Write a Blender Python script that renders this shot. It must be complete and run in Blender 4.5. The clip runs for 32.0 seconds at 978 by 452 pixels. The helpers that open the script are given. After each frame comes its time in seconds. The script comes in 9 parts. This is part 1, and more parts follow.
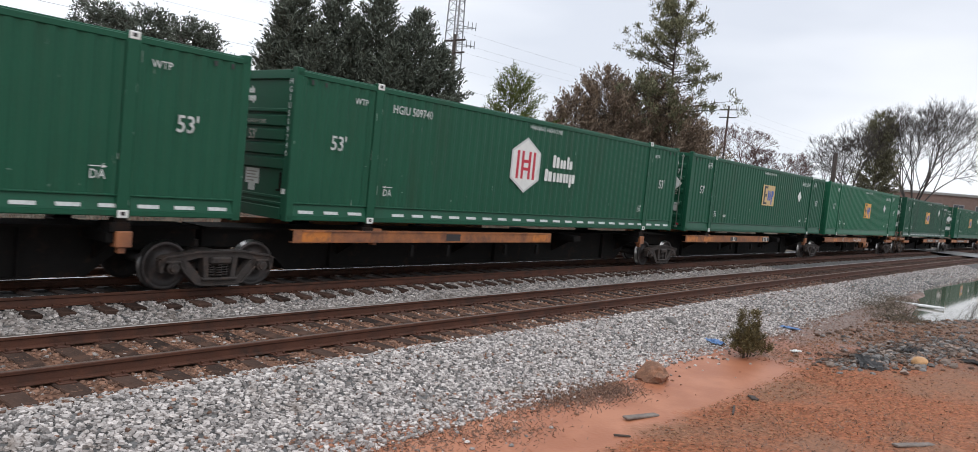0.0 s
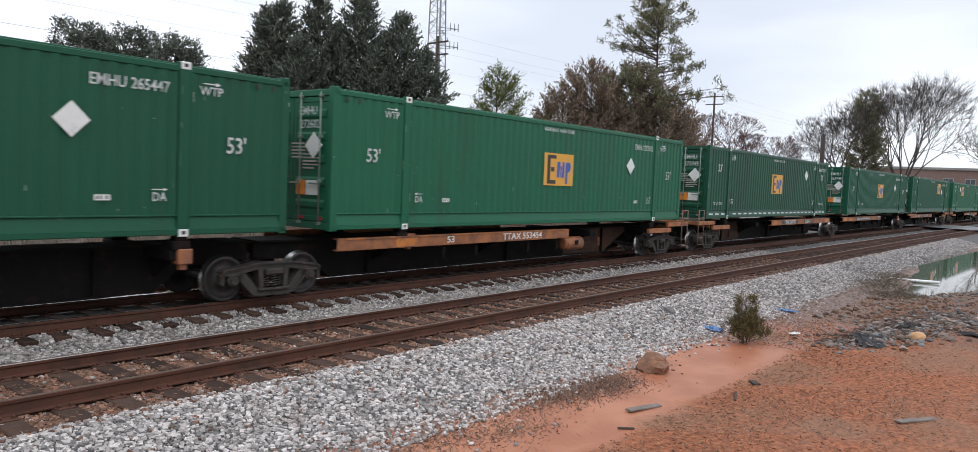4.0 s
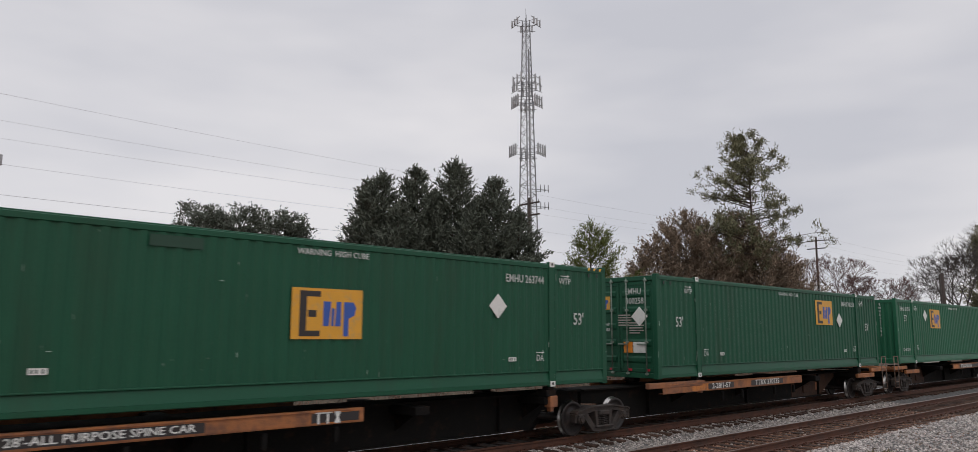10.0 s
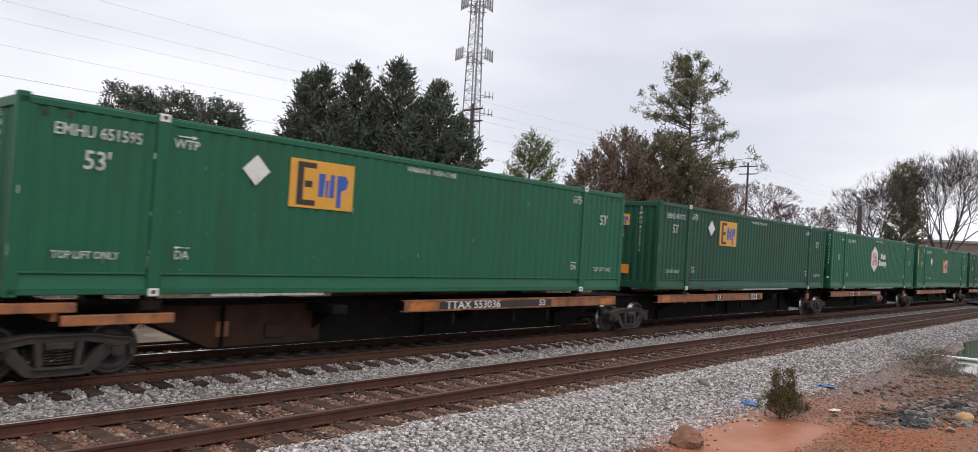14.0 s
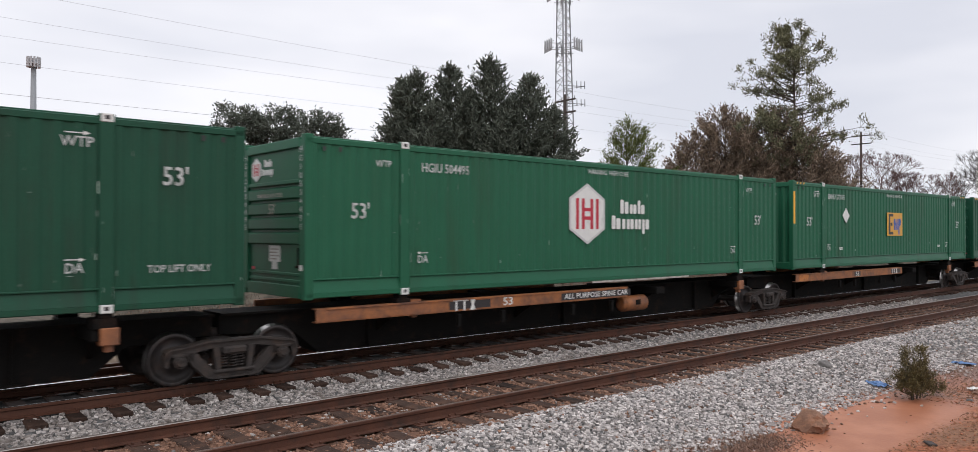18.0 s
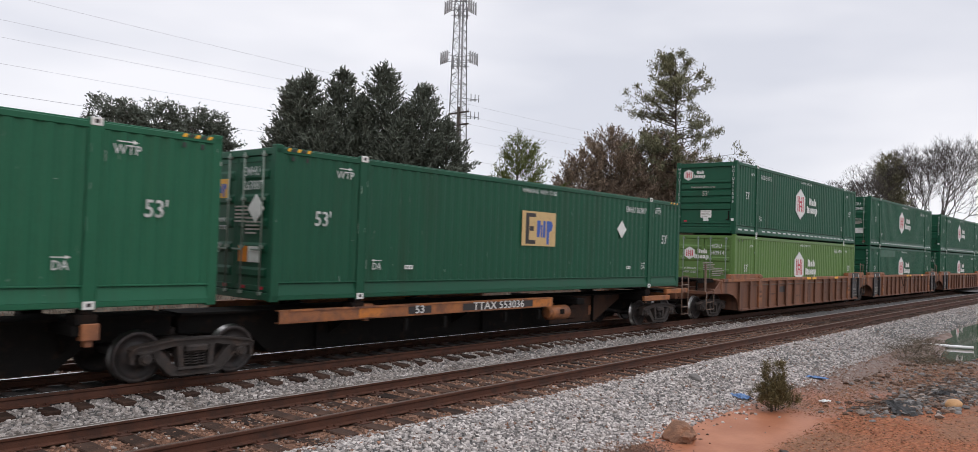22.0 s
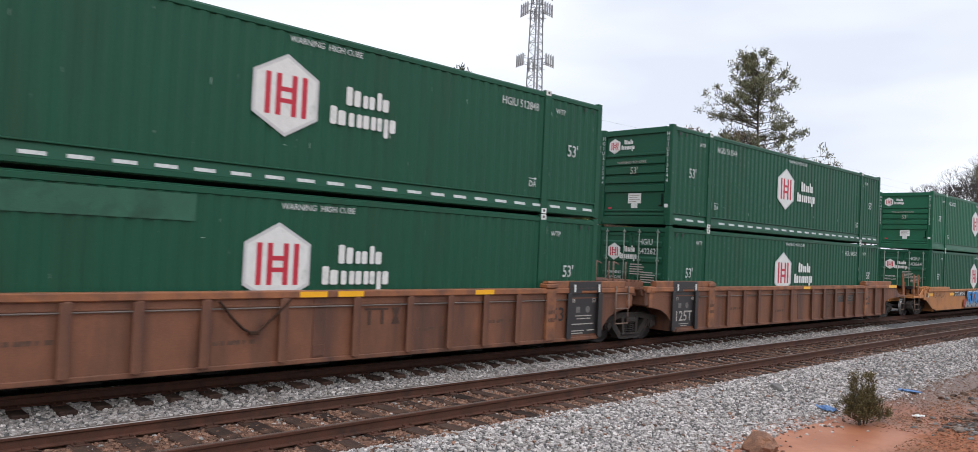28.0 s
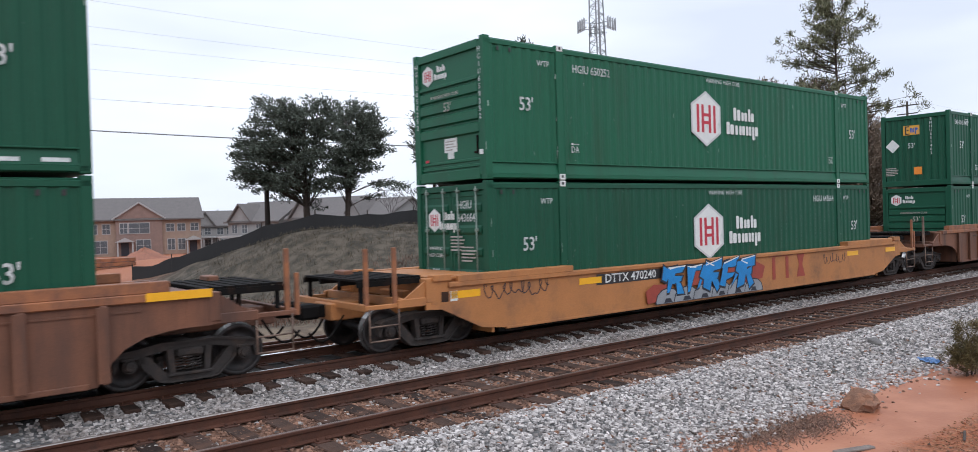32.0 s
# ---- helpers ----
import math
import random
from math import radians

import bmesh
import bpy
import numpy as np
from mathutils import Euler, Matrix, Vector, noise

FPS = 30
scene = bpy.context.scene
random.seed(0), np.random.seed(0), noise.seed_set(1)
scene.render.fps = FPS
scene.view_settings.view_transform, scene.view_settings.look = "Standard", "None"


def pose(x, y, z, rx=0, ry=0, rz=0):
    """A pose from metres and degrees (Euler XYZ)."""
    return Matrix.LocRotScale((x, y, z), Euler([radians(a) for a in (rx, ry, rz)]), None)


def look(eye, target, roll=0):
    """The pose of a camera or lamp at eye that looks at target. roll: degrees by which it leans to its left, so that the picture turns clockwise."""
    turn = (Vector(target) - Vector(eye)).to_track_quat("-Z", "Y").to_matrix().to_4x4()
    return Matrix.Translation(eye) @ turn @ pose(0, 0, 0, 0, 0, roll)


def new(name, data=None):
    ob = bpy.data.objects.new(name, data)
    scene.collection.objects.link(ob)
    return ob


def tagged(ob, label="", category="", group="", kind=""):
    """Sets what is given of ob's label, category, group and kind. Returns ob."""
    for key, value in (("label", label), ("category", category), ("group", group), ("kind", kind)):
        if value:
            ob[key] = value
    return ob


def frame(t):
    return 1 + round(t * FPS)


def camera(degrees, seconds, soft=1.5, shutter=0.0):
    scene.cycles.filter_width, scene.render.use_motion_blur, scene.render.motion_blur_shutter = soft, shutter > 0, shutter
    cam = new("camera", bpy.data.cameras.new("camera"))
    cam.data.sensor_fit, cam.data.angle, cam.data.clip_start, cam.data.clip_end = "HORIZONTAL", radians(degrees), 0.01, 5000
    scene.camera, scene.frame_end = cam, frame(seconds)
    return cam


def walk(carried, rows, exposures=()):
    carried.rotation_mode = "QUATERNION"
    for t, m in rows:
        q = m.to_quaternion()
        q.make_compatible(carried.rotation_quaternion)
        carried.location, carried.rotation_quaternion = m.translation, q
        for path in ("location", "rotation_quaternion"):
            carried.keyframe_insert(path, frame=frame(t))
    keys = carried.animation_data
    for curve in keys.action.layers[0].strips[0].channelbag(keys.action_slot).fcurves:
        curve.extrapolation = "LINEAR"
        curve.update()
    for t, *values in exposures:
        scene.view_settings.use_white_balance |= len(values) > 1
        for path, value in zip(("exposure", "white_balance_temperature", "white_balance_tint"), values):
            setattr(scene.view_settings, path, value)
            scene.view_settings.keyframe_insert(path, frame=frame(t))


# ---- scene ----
cam = camera(65.67, 32.0, soft=0.62, shutter=0.2)
PATH = [
    (0, pose(0.001, 0.006, 2.443, 86.47, -5.68, -47.66)),
    (0.5, pose(0.001, 0.005, 2.444, 84.93, -3.11, -46.51)),
    (1, pose(-0.000, -0.000, 2.446, 85.40, -4.00, -47.94)),
    (1.5, pose(-0.003, -0.008, 2.446, 87.16, -4.48, -48.94)),
    (2, pose(0.004, -0.006, 2.450, 87.01, -4.66, -49.62)),
    (2.5, pose(0.018, 0.006, 2.449, 86.06, -4.09, -48.59)),
    (4.5, pose(0.022, 0.000, 2.451, 87.79, -1.78, -48.40)),
    (5, pose(0.022, -0.002, 2.453, 92.94, -2.73, -47.31)),
    (5.5, pose(0.028, -0.003, 2.454, 94.77, -4.80, -48.82)),
    (6, pose(0.027, -0.002, 2.458, 96.52, -3.11, -46.40)),
    (6.5, pose(0.027, -0.003, 2.460, 97.10, -3.09, -47.32)),
    (7, pose(0.026, -0.004, 2.462, 97.24, -3.01, -46.76)),
    (7.5, pose(0.018, -0.005, 2.460, 96.60, -2.75, -47.48)),
    (8, pose(0.006, -0.006, 2.456, 96.63, -2.74, -48.49)),
    (8.5, pose(-0.003, -0.005, 2.454, 97.47, -2.64, -47.62)),
    (9, pose(-0.011, -0.001, 2.449, 98.32, -2.85, -48.12)),
    (9.5, pose(-0.020, 0.006, 2.438, 97.84, 0.76, -42.82)),
    (10, pose(-0.020, 0.011, 2.438, 98.23, -0.26, -41.08)),
    (10.5, pose(-0.016, 0.012, 2.437, 96.70, -1.36, -40.24)),
    (11, pose(-0.011, 0.015, 2.442, 95.77, -2.15, -44.78)),
    (11.5, pose(-0.008, 0.016, 2.452, 96.70, -3.36, -45.51)),
    (12, pose(-0.006, 0.017, 2.465, 98.38, -4.10, -45.55)),
    (12.5, pose(-0.005, 0.019, 2.467, 90.22, -3.81, -42.86)),
    (13, pose(0.003, 0.016, 2.466, 89.08, -3.00, -42.88)),
    (13.5, pose(0.001, 0.016, 2.460, 89.79, -3.71, -43.46)),
    (14, pose(0.001, 0.020, 2.456, 91.27, -3.62, -45.99)),
    (14.5, pose(0.002, 0.029, 2.455, 91.82, -3.83, -46.79)),
    (16.5, pose(0.006, 0.043, 2.455, 90.93, 0.45, -46.78)),
    (17, pose(0.001, 0.029, 2.451, 90.11, -0.56, -39.46)),
    (17.5, pose(-0.005, -0.007, 2.437, 91.05, -0.73, -38.62)),
    (18, pose(-0.012, -0.005, 2.436, 90.57, -0.05, -38.37)),
    (18.5, pose(-0.020, -0.009, 2.431, 89.94, 0.32, -38.90)),
    (19, pose(-0.028, -0.016, 2.434, 90.62, -0.30, -39.94)),
    (19.5, pose(-0.031, -0.013, 2.440, 91.29, -0.31, -43.07)),
    (20, pose(-0.012, -0.008, 2.455, 90.46, -1.21, -42.85)),
    (20.5, pose(0.002, -0.023, 2.454, 91.84, -2.16, -43.16)),
    (21, pose(0.002, -0.034, 2.445, 92.12, -2.62, -45.35)),
    (21.5, pose(0.003, -0.040, 2.437, 91.75, -2.39, -45.74)),
    (22, pose(0.005, -0.031, 2.435, 91.52, -1.97, -46.72)),
    (22.5, pose(0.004, -0.008, 2.441, 90.14, -1.50, -46.98)),
    (23, pose(0.007, -0.016, 2.438, 90.34, -1.50, -39.05)),
    (23.5, pose(-0.002, -0.009, 2.435, 88.75, -1.17, -35.27)),
    (24, pose(-0.007, -0.004, 2.436, 86.99, 0.09, -38.77)),
    (24.5, pose(-0.004, -0.005, 2.441, 89.17, 1.09, -43.25)),
    (26.5, pose(-0.002, -0.006, 2.444, 88.31, 4.41, -45.77)),
    (27, pose(0.001, -0.009, 2.447, 88.44, 0.86, -46.77)),
    (27.5, pose(-0.001, -0.010, 2.437, 91.49, -1.39, -43.20)),
    (28, pose(-0.002, -0.012, 2.431, 91.50, -2.59, -41.12)),
    (28.5, pose(-0.002, -0.006, 2.437, 89.47, -2.06, -41.87)),
    (29, pose(-0.001, 0.004, 2.448, 89.62, 0.21, -42.35)),
    (29.5, pose(0.001, 0.015, 2.463, 92.05, -1.17, -39.63)),
    (30, pose(0.000, 0.007, 2.451, 91.48, -2.39, -39.84)),
    (30.5, pose(-0.003, 0.014, 2.456, 88.56, -2.94, -39.62)),
    (31, pose(-0.009, 0.017, 2.456, 89.89, -2.22, -37.54)),
    (31.5, pose(0.002, 0.009, 2.454, 89.20, -1.31, -37.29)),
    (32, pose(0.000, 0.009, 2.453, 89.43, 1.66, -35.51)),
]

EXPO = [(0, 0.05, 6320, 10), (2, 0.07, 6250, 10), (4.5, 0.1, 6170, 10), (5.2, 0.02, 6220, 11), (6.5, -0.36, 6600, 13), (8.5, -0.44, 6650, 13), (11.5, -0.46, 6650, 13), (12.7, -0.05, 6900, 14), (14, -0.05, 6450, 13), (17, -0.05, 6480, 13), (22, -0.10, 6480, 13), (24, -0.05, 6500, 11), (26.5, 0.0, 6280, 10), (27.8, 0.13, 6220, 11), (29.5, 0.13, 6240, 11), (30.3, 0.0, 6300, 11), (31, 0.02, 6330, 11), (32, 0.11, 5960, 11)]
walk(cam, PATH, EXPO)

# ---- light ----
SUN_ELEV, SUN_TURN = radians(38), radians(200)
world = bpy.data.worlds.new("overcast_sky")
scene.world = world
world.use_nodes = True
wn, wl = world.node_tree.nodes, world.node_tree.links
bg = wn["Background"]
sky = wn.new("ShaderNodeTexSky")
sky.sky_type, sky.sun_disc, sky.sun_elevation, sky.sun_rotation = "NISHITA", False, SUN_ELEV, SUN_TURN
sky_gain = wn.new("ShaderNodeVectorMath")
sky_gain.operation = "SCALE"
sky_gain.inputs["Scale"].default_value = 0.10
wl.new(sky.outputs["Color"], sky_gain.inputs[0])
tc = wn.new("ShaderNodeTexCoord")
squash = wn.new("ShaderNodeMapping")
squash.inputs["Scale"].default_value = (1.6, 1.6, 5.5)
wl.new(tc.outputs["Generated"], squash.inputs["Vector"])
cloud = wn.new("ShaderNodeTexNoise")
cloud.inputs["Scale"].default_value, cloud.inputs["Detail"].default_value, cloud.inputs["Roughness"].default_value = 1.1, 4.0, 0.45
wl.new(squash.outputs["Vector"], cloud.inputs["Vector"])
cramp = wn.new("ShaderNodeValToRGB")
cramp.color_ramp.elements[0].position, cramp.color_ramp.elements[0].color = 0.38, (0.78, 0.81, 0.88, 1)
cramp.color_ramp.elements[1].position, cramp.color_ramp.elements[1].color = 0.62, (1.05, 1.06, 1.09, 1)
wl.new(cloud.outputs["Fac"], cramp.inputs["Fac"])
cover = wn.new("ShaderNodeMixRGB")
cover.inputs["Fac"].default_value = 0.93
wl.new(sky_gain.outputs["Vector"], cover.inputs["Color1"])
wl.new(cramp.outputs["Color"], cover.inputs["Color2"])
# an overcast sky is brightest overhead
wsep = wn.new("ShaderNodeSeparateXYZ")
wl.new(tc.outputs["Generated"], wsep.inputs[0])
lift = wn.new("ShaderNodeMapRange")
lift.inputs["From Min"].default_value, lift.inputs["From Max"].default_value = 0.40, 1.0
lift.inputs["To Min"].default_value, lift.inputs["To Max"].default_value = 1.0, 2.0
wl.new(wsep.outputs["Z"], lift.inputs["Value"])
graded = wn.new("ShaderNodeVectorMath")
graded.operation = "SCALE"
wl.new(cover.outputs["Color"], graded.inputs[0])
wl.new(lift.outputs[0], graded.inputs["Scale"])
wl.new(graded.outputs["Vector"], bg.inputs["Color"])
bg.inputs["Strength"].default_value = 1.0
sun_data = bpy.data.lights.new("sun", "SUN")
sun_data.energy, sun_data.angle, sun_data.color = 0.5, radians(40), (1.0, 0.97, 0.93)
sun = new("sun", sun_data)
sun.matrix_world = look((0, 0, 60), (math.sin(SUN_TURN) * -40, math.cos(SUN_TURN) * -40, 60 - 40 * math.tan(SUN_ELEV)))


# ---- materials ----
def material(name, color, rough=0.6, metal=0.0, vary=0.25, scale=6.0, fine=60.0, bump=0.15, dirt=None, dirt_amount=0.0, dirt_scale=1.2, island=0.0, rand=0.0, streak=False, spec=0.5, scuff=None):
    """Base colour with variation at two scales, dirt patches, fine relief."""
    m = bpy.data.materials.new(name)
    m.use_nodes = True
    n, l = m.node_tree.nodes, m.node_tree.links
    b = n["Principled BSDF"]
    b.inputs["Metallic"].default_value = metal
    b.inputs["Specular IOR Level"].default_value = spec
    co = n.new("ShaderNodeTexCoord")
    src = co.outputs["Object"]
    if streak:
        mp = n.new("ShaderNodeMapping")
        mp.inputs["Scale"].default_value = (1, 1, 0.16)
        l.new(src, mp.inputs["Vector"])
        dsrc = mp.outputs["Vector"]
    else:
        dsrc = src
    a = n.new("ShaderNodeTexNoise")
    a.inputs["Scale"].default_value, a.inputs["Detail"].default_value = scale, 4
    l.new(src, a.inputs["Vector"])
    f = n.new("ShaderNodeTexNoise")
    f.inputs["Scale"].default_value, f.inputs["Detail"].default_value = fine, 3
    l.new(src, f.inputs["Vector"])
    mixn = n.new("ShaderNodeMath")
    mixn.operation = "ADD"
    l.new(a.outputs["Fac"], mixn.inputs[0])
    l.new(f.outputs["Fac"], mixn.inputs[1])
    rng = n.new("ShaderNodeMapRange")
    rng.inputs["From Min"].default_value, rng.inputs["From Max"].default_value = 0.6, 1.4
    rng.inputs["To Min"].default_value, rng.inputs["To Max"].default_value = 1 - vary, 1 + vary
    l.new(mixn.outputs[0], rng.inputs["Value"])
    hue = n.new("ShaderNodeHueSaturation")
    hue.inputs["Color"].default_value = (*color, 1)
    val = rng.outputs[0]
    if island or rand:
        gi = n.new("ShaderNodeNewGeometry" if island else "ShaderNodeObjectInfo")
        r2 = n.new("ShaderNodeMapRange")
        r2.inputs["To Min"].default_value, r2.inputs["To Max"].default_value = 1 - (island or rand), 1 + (island or rand)
        l.new(gi.outputs["Random Per Island" if island else "Random"], r2.inputs["Value"])
        mu = n.new("ShaderNodeMath")
        mu.operation = "MULTIPLY"
        l.new(val, mu.inputs[0])
        l.new(r2.outputs[0], mu.inputs[1])
        val = mu.outputs[0]
    l.new(val, hue.inputs["Value"])
    out = hue.outputs["Color"]
    if dirt:
        d = n.new("ShaderNodeTexNoise")
        d.inputs["Scale"].default_value, d.inputs["Detail"].default_value, d.inputs["Roughness"].default_value = dirt_scale, 6, 0.65
        l.new(dsrc, d.inputs["Vector"])
        dr = n.new("ShaderNodeMapRange")
        dr.inputs["From Min"].default_value, dr.inputs["From Max"].default_value = 0.62 - 0.3 * dirt_amount, 0.80 - 0.2 * dirt_amount
        l.new(d.outputs["Fac"], dr.inputs["Value"])
        mx = n.new("ShaderNodeMixRGB")
        mx.inputs["Color2"].default_value = (*dirt, 1)
        l.new(dr.outputs[0], mx.inputs["Fac"])
        l.new(out, mx.inputs["Color1"])
        out = mx.outputs["Color"]
    if scuff:
        # sparse scraped flecks
        sm = n.new("ShaderNodeMapping")
        sm.inputs["Scale"].default_value = (1, 1, 0.45)
        l.new(src, sm.inputs["Vector"])
        sn = n.new("ShaderNodeTexNoise")
        sn.inputs["Scale"].default_value, sn.inputs["Detail"].default_value, sn.inputs["Roughness"].default_value = 7.0, 3, 0.7
        l.new(sm.outputs["Vector"], sn.inputs["Vector"])
        sr = n.new("ShaderNodeMapRange")
        sr.inputs["From Min"].default_value, sr.inputs["From Max"].default_value, sr.inputs["To Max"].default_value = 0.70, 0.74, 0.7
        l.new(sn.outputs["Fac"], sr.inputs["Value"])
        sx = n.new("ShaderNodeMixRGB")
        sx.inputs["Color2"].default_value = (*scuff, 1)
        l.new(sr.outputs[0], sx.inputs["Fac"])
        l.new(out, sx.inputs["Color1"])
        out = sx.outputs["Color"]
    l.new(out, b.inputs["Base Color"])
    rr = n.new("ShaderNodeMapRange")
    rr.inputs["To Min"].default_value, rr.inputs["To Max"].default_value = max(0.02, rough - 0.1), min(1, rough + 0.1)
    l.new(a.outputs["Fac"], rr.inputs["Value"])
    l.new(rr.outputs[0], b.inputs["Roughness"])
    if bump:
        bp = n.new("ShaderNodeBump")
        bp.inputs["Strength"].default_value, bp.inputs["Distance"].default_value = bump, 0.02
        l.new(f.outputs["Fac"], bp.inputs["Height"])
        l.new(bp.outputs["Normal"], b.inputs["Normal"])
    return m


GRIME = (0.03, 0.03, 0.028)
M_GREEN = material("container_green", (0.0085, 0.074, 0.039), 0.48, vary=0.10, scale=1.5, fine=25, bump=0.04, dirt=(0.014, 0.058, 0.031), dirt_amount=0.3, dirt_scale=1.0, streak=True, spec=0.27, scuff=(0.14, 0.20, 0.16))
M_DULLGREEN = material("container_green_dull", (0.011, 0.068, 0.038), 0.48, vary=0.12, scale=1.5, fine=25, bump=0.04, dirt=(0.020, 0.040, 0.026), dirt_amount=0.4, dirt_scale=1.0, streak=True, spec=0.25, scuff=(0.12, 0.16, 0.13))
M_GREEN2 = material("container_green_fresh", (0.0135, 0.106, 0.054), 0.48, vary=0.10, scale=1.5, fine=25, bump=0.04, dirt=(0.020, 0.080, 0.041), dirt_amount=0.3, dirt_scale=1.0, streak=True, spec=0.27, scuff=(0.14, 0.20, 0.16))
M_PATCHPALE = material("repair_green", (0.030, 0.110, 0.068), 0.5, vary=0.25, scale=2, bump=0.05, dirt=(0.02, 0.07, 0.042), dirt_amount=0.5, dirt_scale=1.5, streak=True, spec=0.3)
M_PATCH = material("repaint_green", (0.006, 0.045, 0.024), 0.5, vary=0.15, scale=3, bump=0.04)
M_LIME = material("container_lime", (0.102, 0.195, 0.052), 0.45, vary=0.12, scale=1.5, fine=25, bump=0.04, dirt=(0.10, 0.18, 0.05), dirt_amount=0.4, dirt_scale=1.2, streak=True, spec=0.35)
M_ROOF = material("container_roof", (0.03, 0.11, 0.06), 0.6, dirt=GRIME, dirt_amount=0.5)
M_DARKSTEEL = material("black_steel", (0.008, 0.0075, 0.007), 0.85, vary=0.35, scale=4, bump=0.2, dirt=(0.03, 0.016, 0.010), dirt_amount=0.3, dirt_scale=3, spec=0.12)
M_BOGIE = material("cast_steel", (0.037, 0.031, 0.028), 0.72, vary=0.35, scale=5, bump=0.3, dirt=(0.075, 0.050, 0.038), dirt_amount=0.4, dirt_scale=4, spec=0.3)
M_WHEEL = material("wheel_steel", (0.030, 0.026, 0.025), 0.55, 0.3, vary=0.3, scale=5, bump=0.1, dirt=(0.075, 0.050, 0.042), dirt_amount=0.4, dirt_scale=5)
M_TREAD = material("wheel_tread", (0.34, 0.33, 0.32), 0.3, 1.0, vary=0.1, bump=0.0)
M_ORANGE = material("car_orange", (0.36, 0.130, 0.040), 0.6, vary=0.25, scale=3, bump=0.15, dirt=(0.12, 0.055, 0.034), dirt_amount=0.72, dirt_scale=2.2)
M_FRESHORANGE = material("fresh_orange", (0.50, 0.17, 0.03), 0.5, vary=0.2, scale=4, bump=0.08, dirt=(0.2, 0.08, 0.035), dirt_amount=0.5, dirt_scale=5)
M_SILLBROWN = material("sill_brown", (0.055, 0.026, 0.015), 0.75, vary=0.3, scale=3, bump=0.2, dirt=(0.025, 0.016, 0.013), dirt_amount=0.7, dirt_scale=2, spec=0.2)
M_BROWN = material("well_brown", (0.185, 0.074, 0.037), 0.65, vary=0.25, scale=2.5, bump=0.15, dirt=(0.070, 0.034, 0.023), dirt_amount=0.62, dirt_scale=1.2, streak=True)
M_STENCILDARK = material("dark_stencil", (0.060, 0.029, 0.019), 0.7, vary=0.3, scale=12, bump=0.05)
M_STENCIL = material("faint_stencil", (0.088, 0.045, 0.028), 0.7, vary=0.3, scale=12, bump=0.05, dirt=(0.15, 0.07, 0.04), dirt_amount=0.5, dirt_scale=8)
M_BROWNTOP = material("well_chord", (0.30, 0.113, 0.044), 0.6, vary=0.25, scale=3, bump=0.15, dirt=(0.13, 0.058, 0.036), dirt_amount=0.68, dirt_scale=2)
M_SEAM = material("seam_brown", (0.125, 0.052, 0.030), 0.7, vary=0.3, scale=3, bump=0.2, dirt=(0.05, 0.027, 0.020), dirt_amount=0.6, dirt_scale=1.5, streak=True)
M_GRABIRON = material("grab_iron", (0.19, 0.122, 0.088), 0.6, vary=0.3, scale=6, bump=0.2, dirt=(0.075, 0.048, 0.036), dirt_amount=0.6, dirt_scale=4)
M_BUFF = material("well_orange", (0.42, 0.170, 0.052), 0.6, vary=0.18, scale=3, bump=0.12, dirt=(0.22, 0.10, 0.045), dirt_amount=0.45, dirt_scale=1.5)
M_WHITE = material("white_paint", (0.68, 0.69, 0.66), 0.5, vary=0.10, scale=6, bump=0.05, dirt=(0.42, 0.46, 0.42), dirt_amount=0.2, dirt_scale=2.5)
M_FADED = material("faded_paint", (0.42, 0.40, 0.36), 0.6, vary=0.2, scale=20, bump=0.05, dirt=(0.16, 0.11, 0.08), dirt_amount=0.5, dirt_scale=8)
M_YELLOW = material("logo_yellow", (0.66, 0.33, 0.03), 0.5, vary=0.08, scale=6, bump=0.03, dirt=(0.45, 0.30, 0.12), dirt_amount=0.35, dirt_scale=5)
M_TAN = material("logo_tan", (0.56, 0.40, 0.18), 0.55, vary=0.08, scale=6, bump=0.03, dirt=(0.45, 0.30, 0.12), dirt_amount=0.35, dirt_scale=5)
M_LOGOBLUE = material("logo_blue", (0.03, 0.09, 0.36), 0.5, vary=0.1, bump=0.03)
M_LOGOBLACK = material("logo_black", (0.025, 0.022, 0.022), 0.5, vary=0.1, bump=0.03)
M_RED = material("logo_red", (0.46, 0.02, 0.04), 0.5, vary=0.1, bump=0.03)
M_SILVER = material("logo_silver", (0.52, 0.53, 0.52), 0.5, vary=0.1, bump=0.03)
M_REFLECT = material("reflector_yellow", (0.85, 0.42, 0.01), 0.35, vary=0.08, bump=0.02)
M_STICKER = material("sticker_orange", (0.75, 0.24, 0.02), 0.45, vary=0.1, bump=0.02)
M_ROD = material("galvanised_rod", (0.20, 0.25, 0.21), 0.5, 0.4, vary=0.2)
M_RAIL = material("rail_rust", (0.078, 0.031, 0.018), 0.7, 0.05, vary=0.3, scale=4, bump=0.2, dirt=(0.040, 0.021, 0.015), dirt_amount=0.5, dirt_scale=3, spec=0.3)
M_RAILTOP = material("rail_head", (0.62, 0.61, 0.60), 0.16, 1.0, vary=0.15, scale=2, bump=0.03, dirt=(0.22, 0.16, 0.13), dirt_amount=0.2, dirt_scale=2)
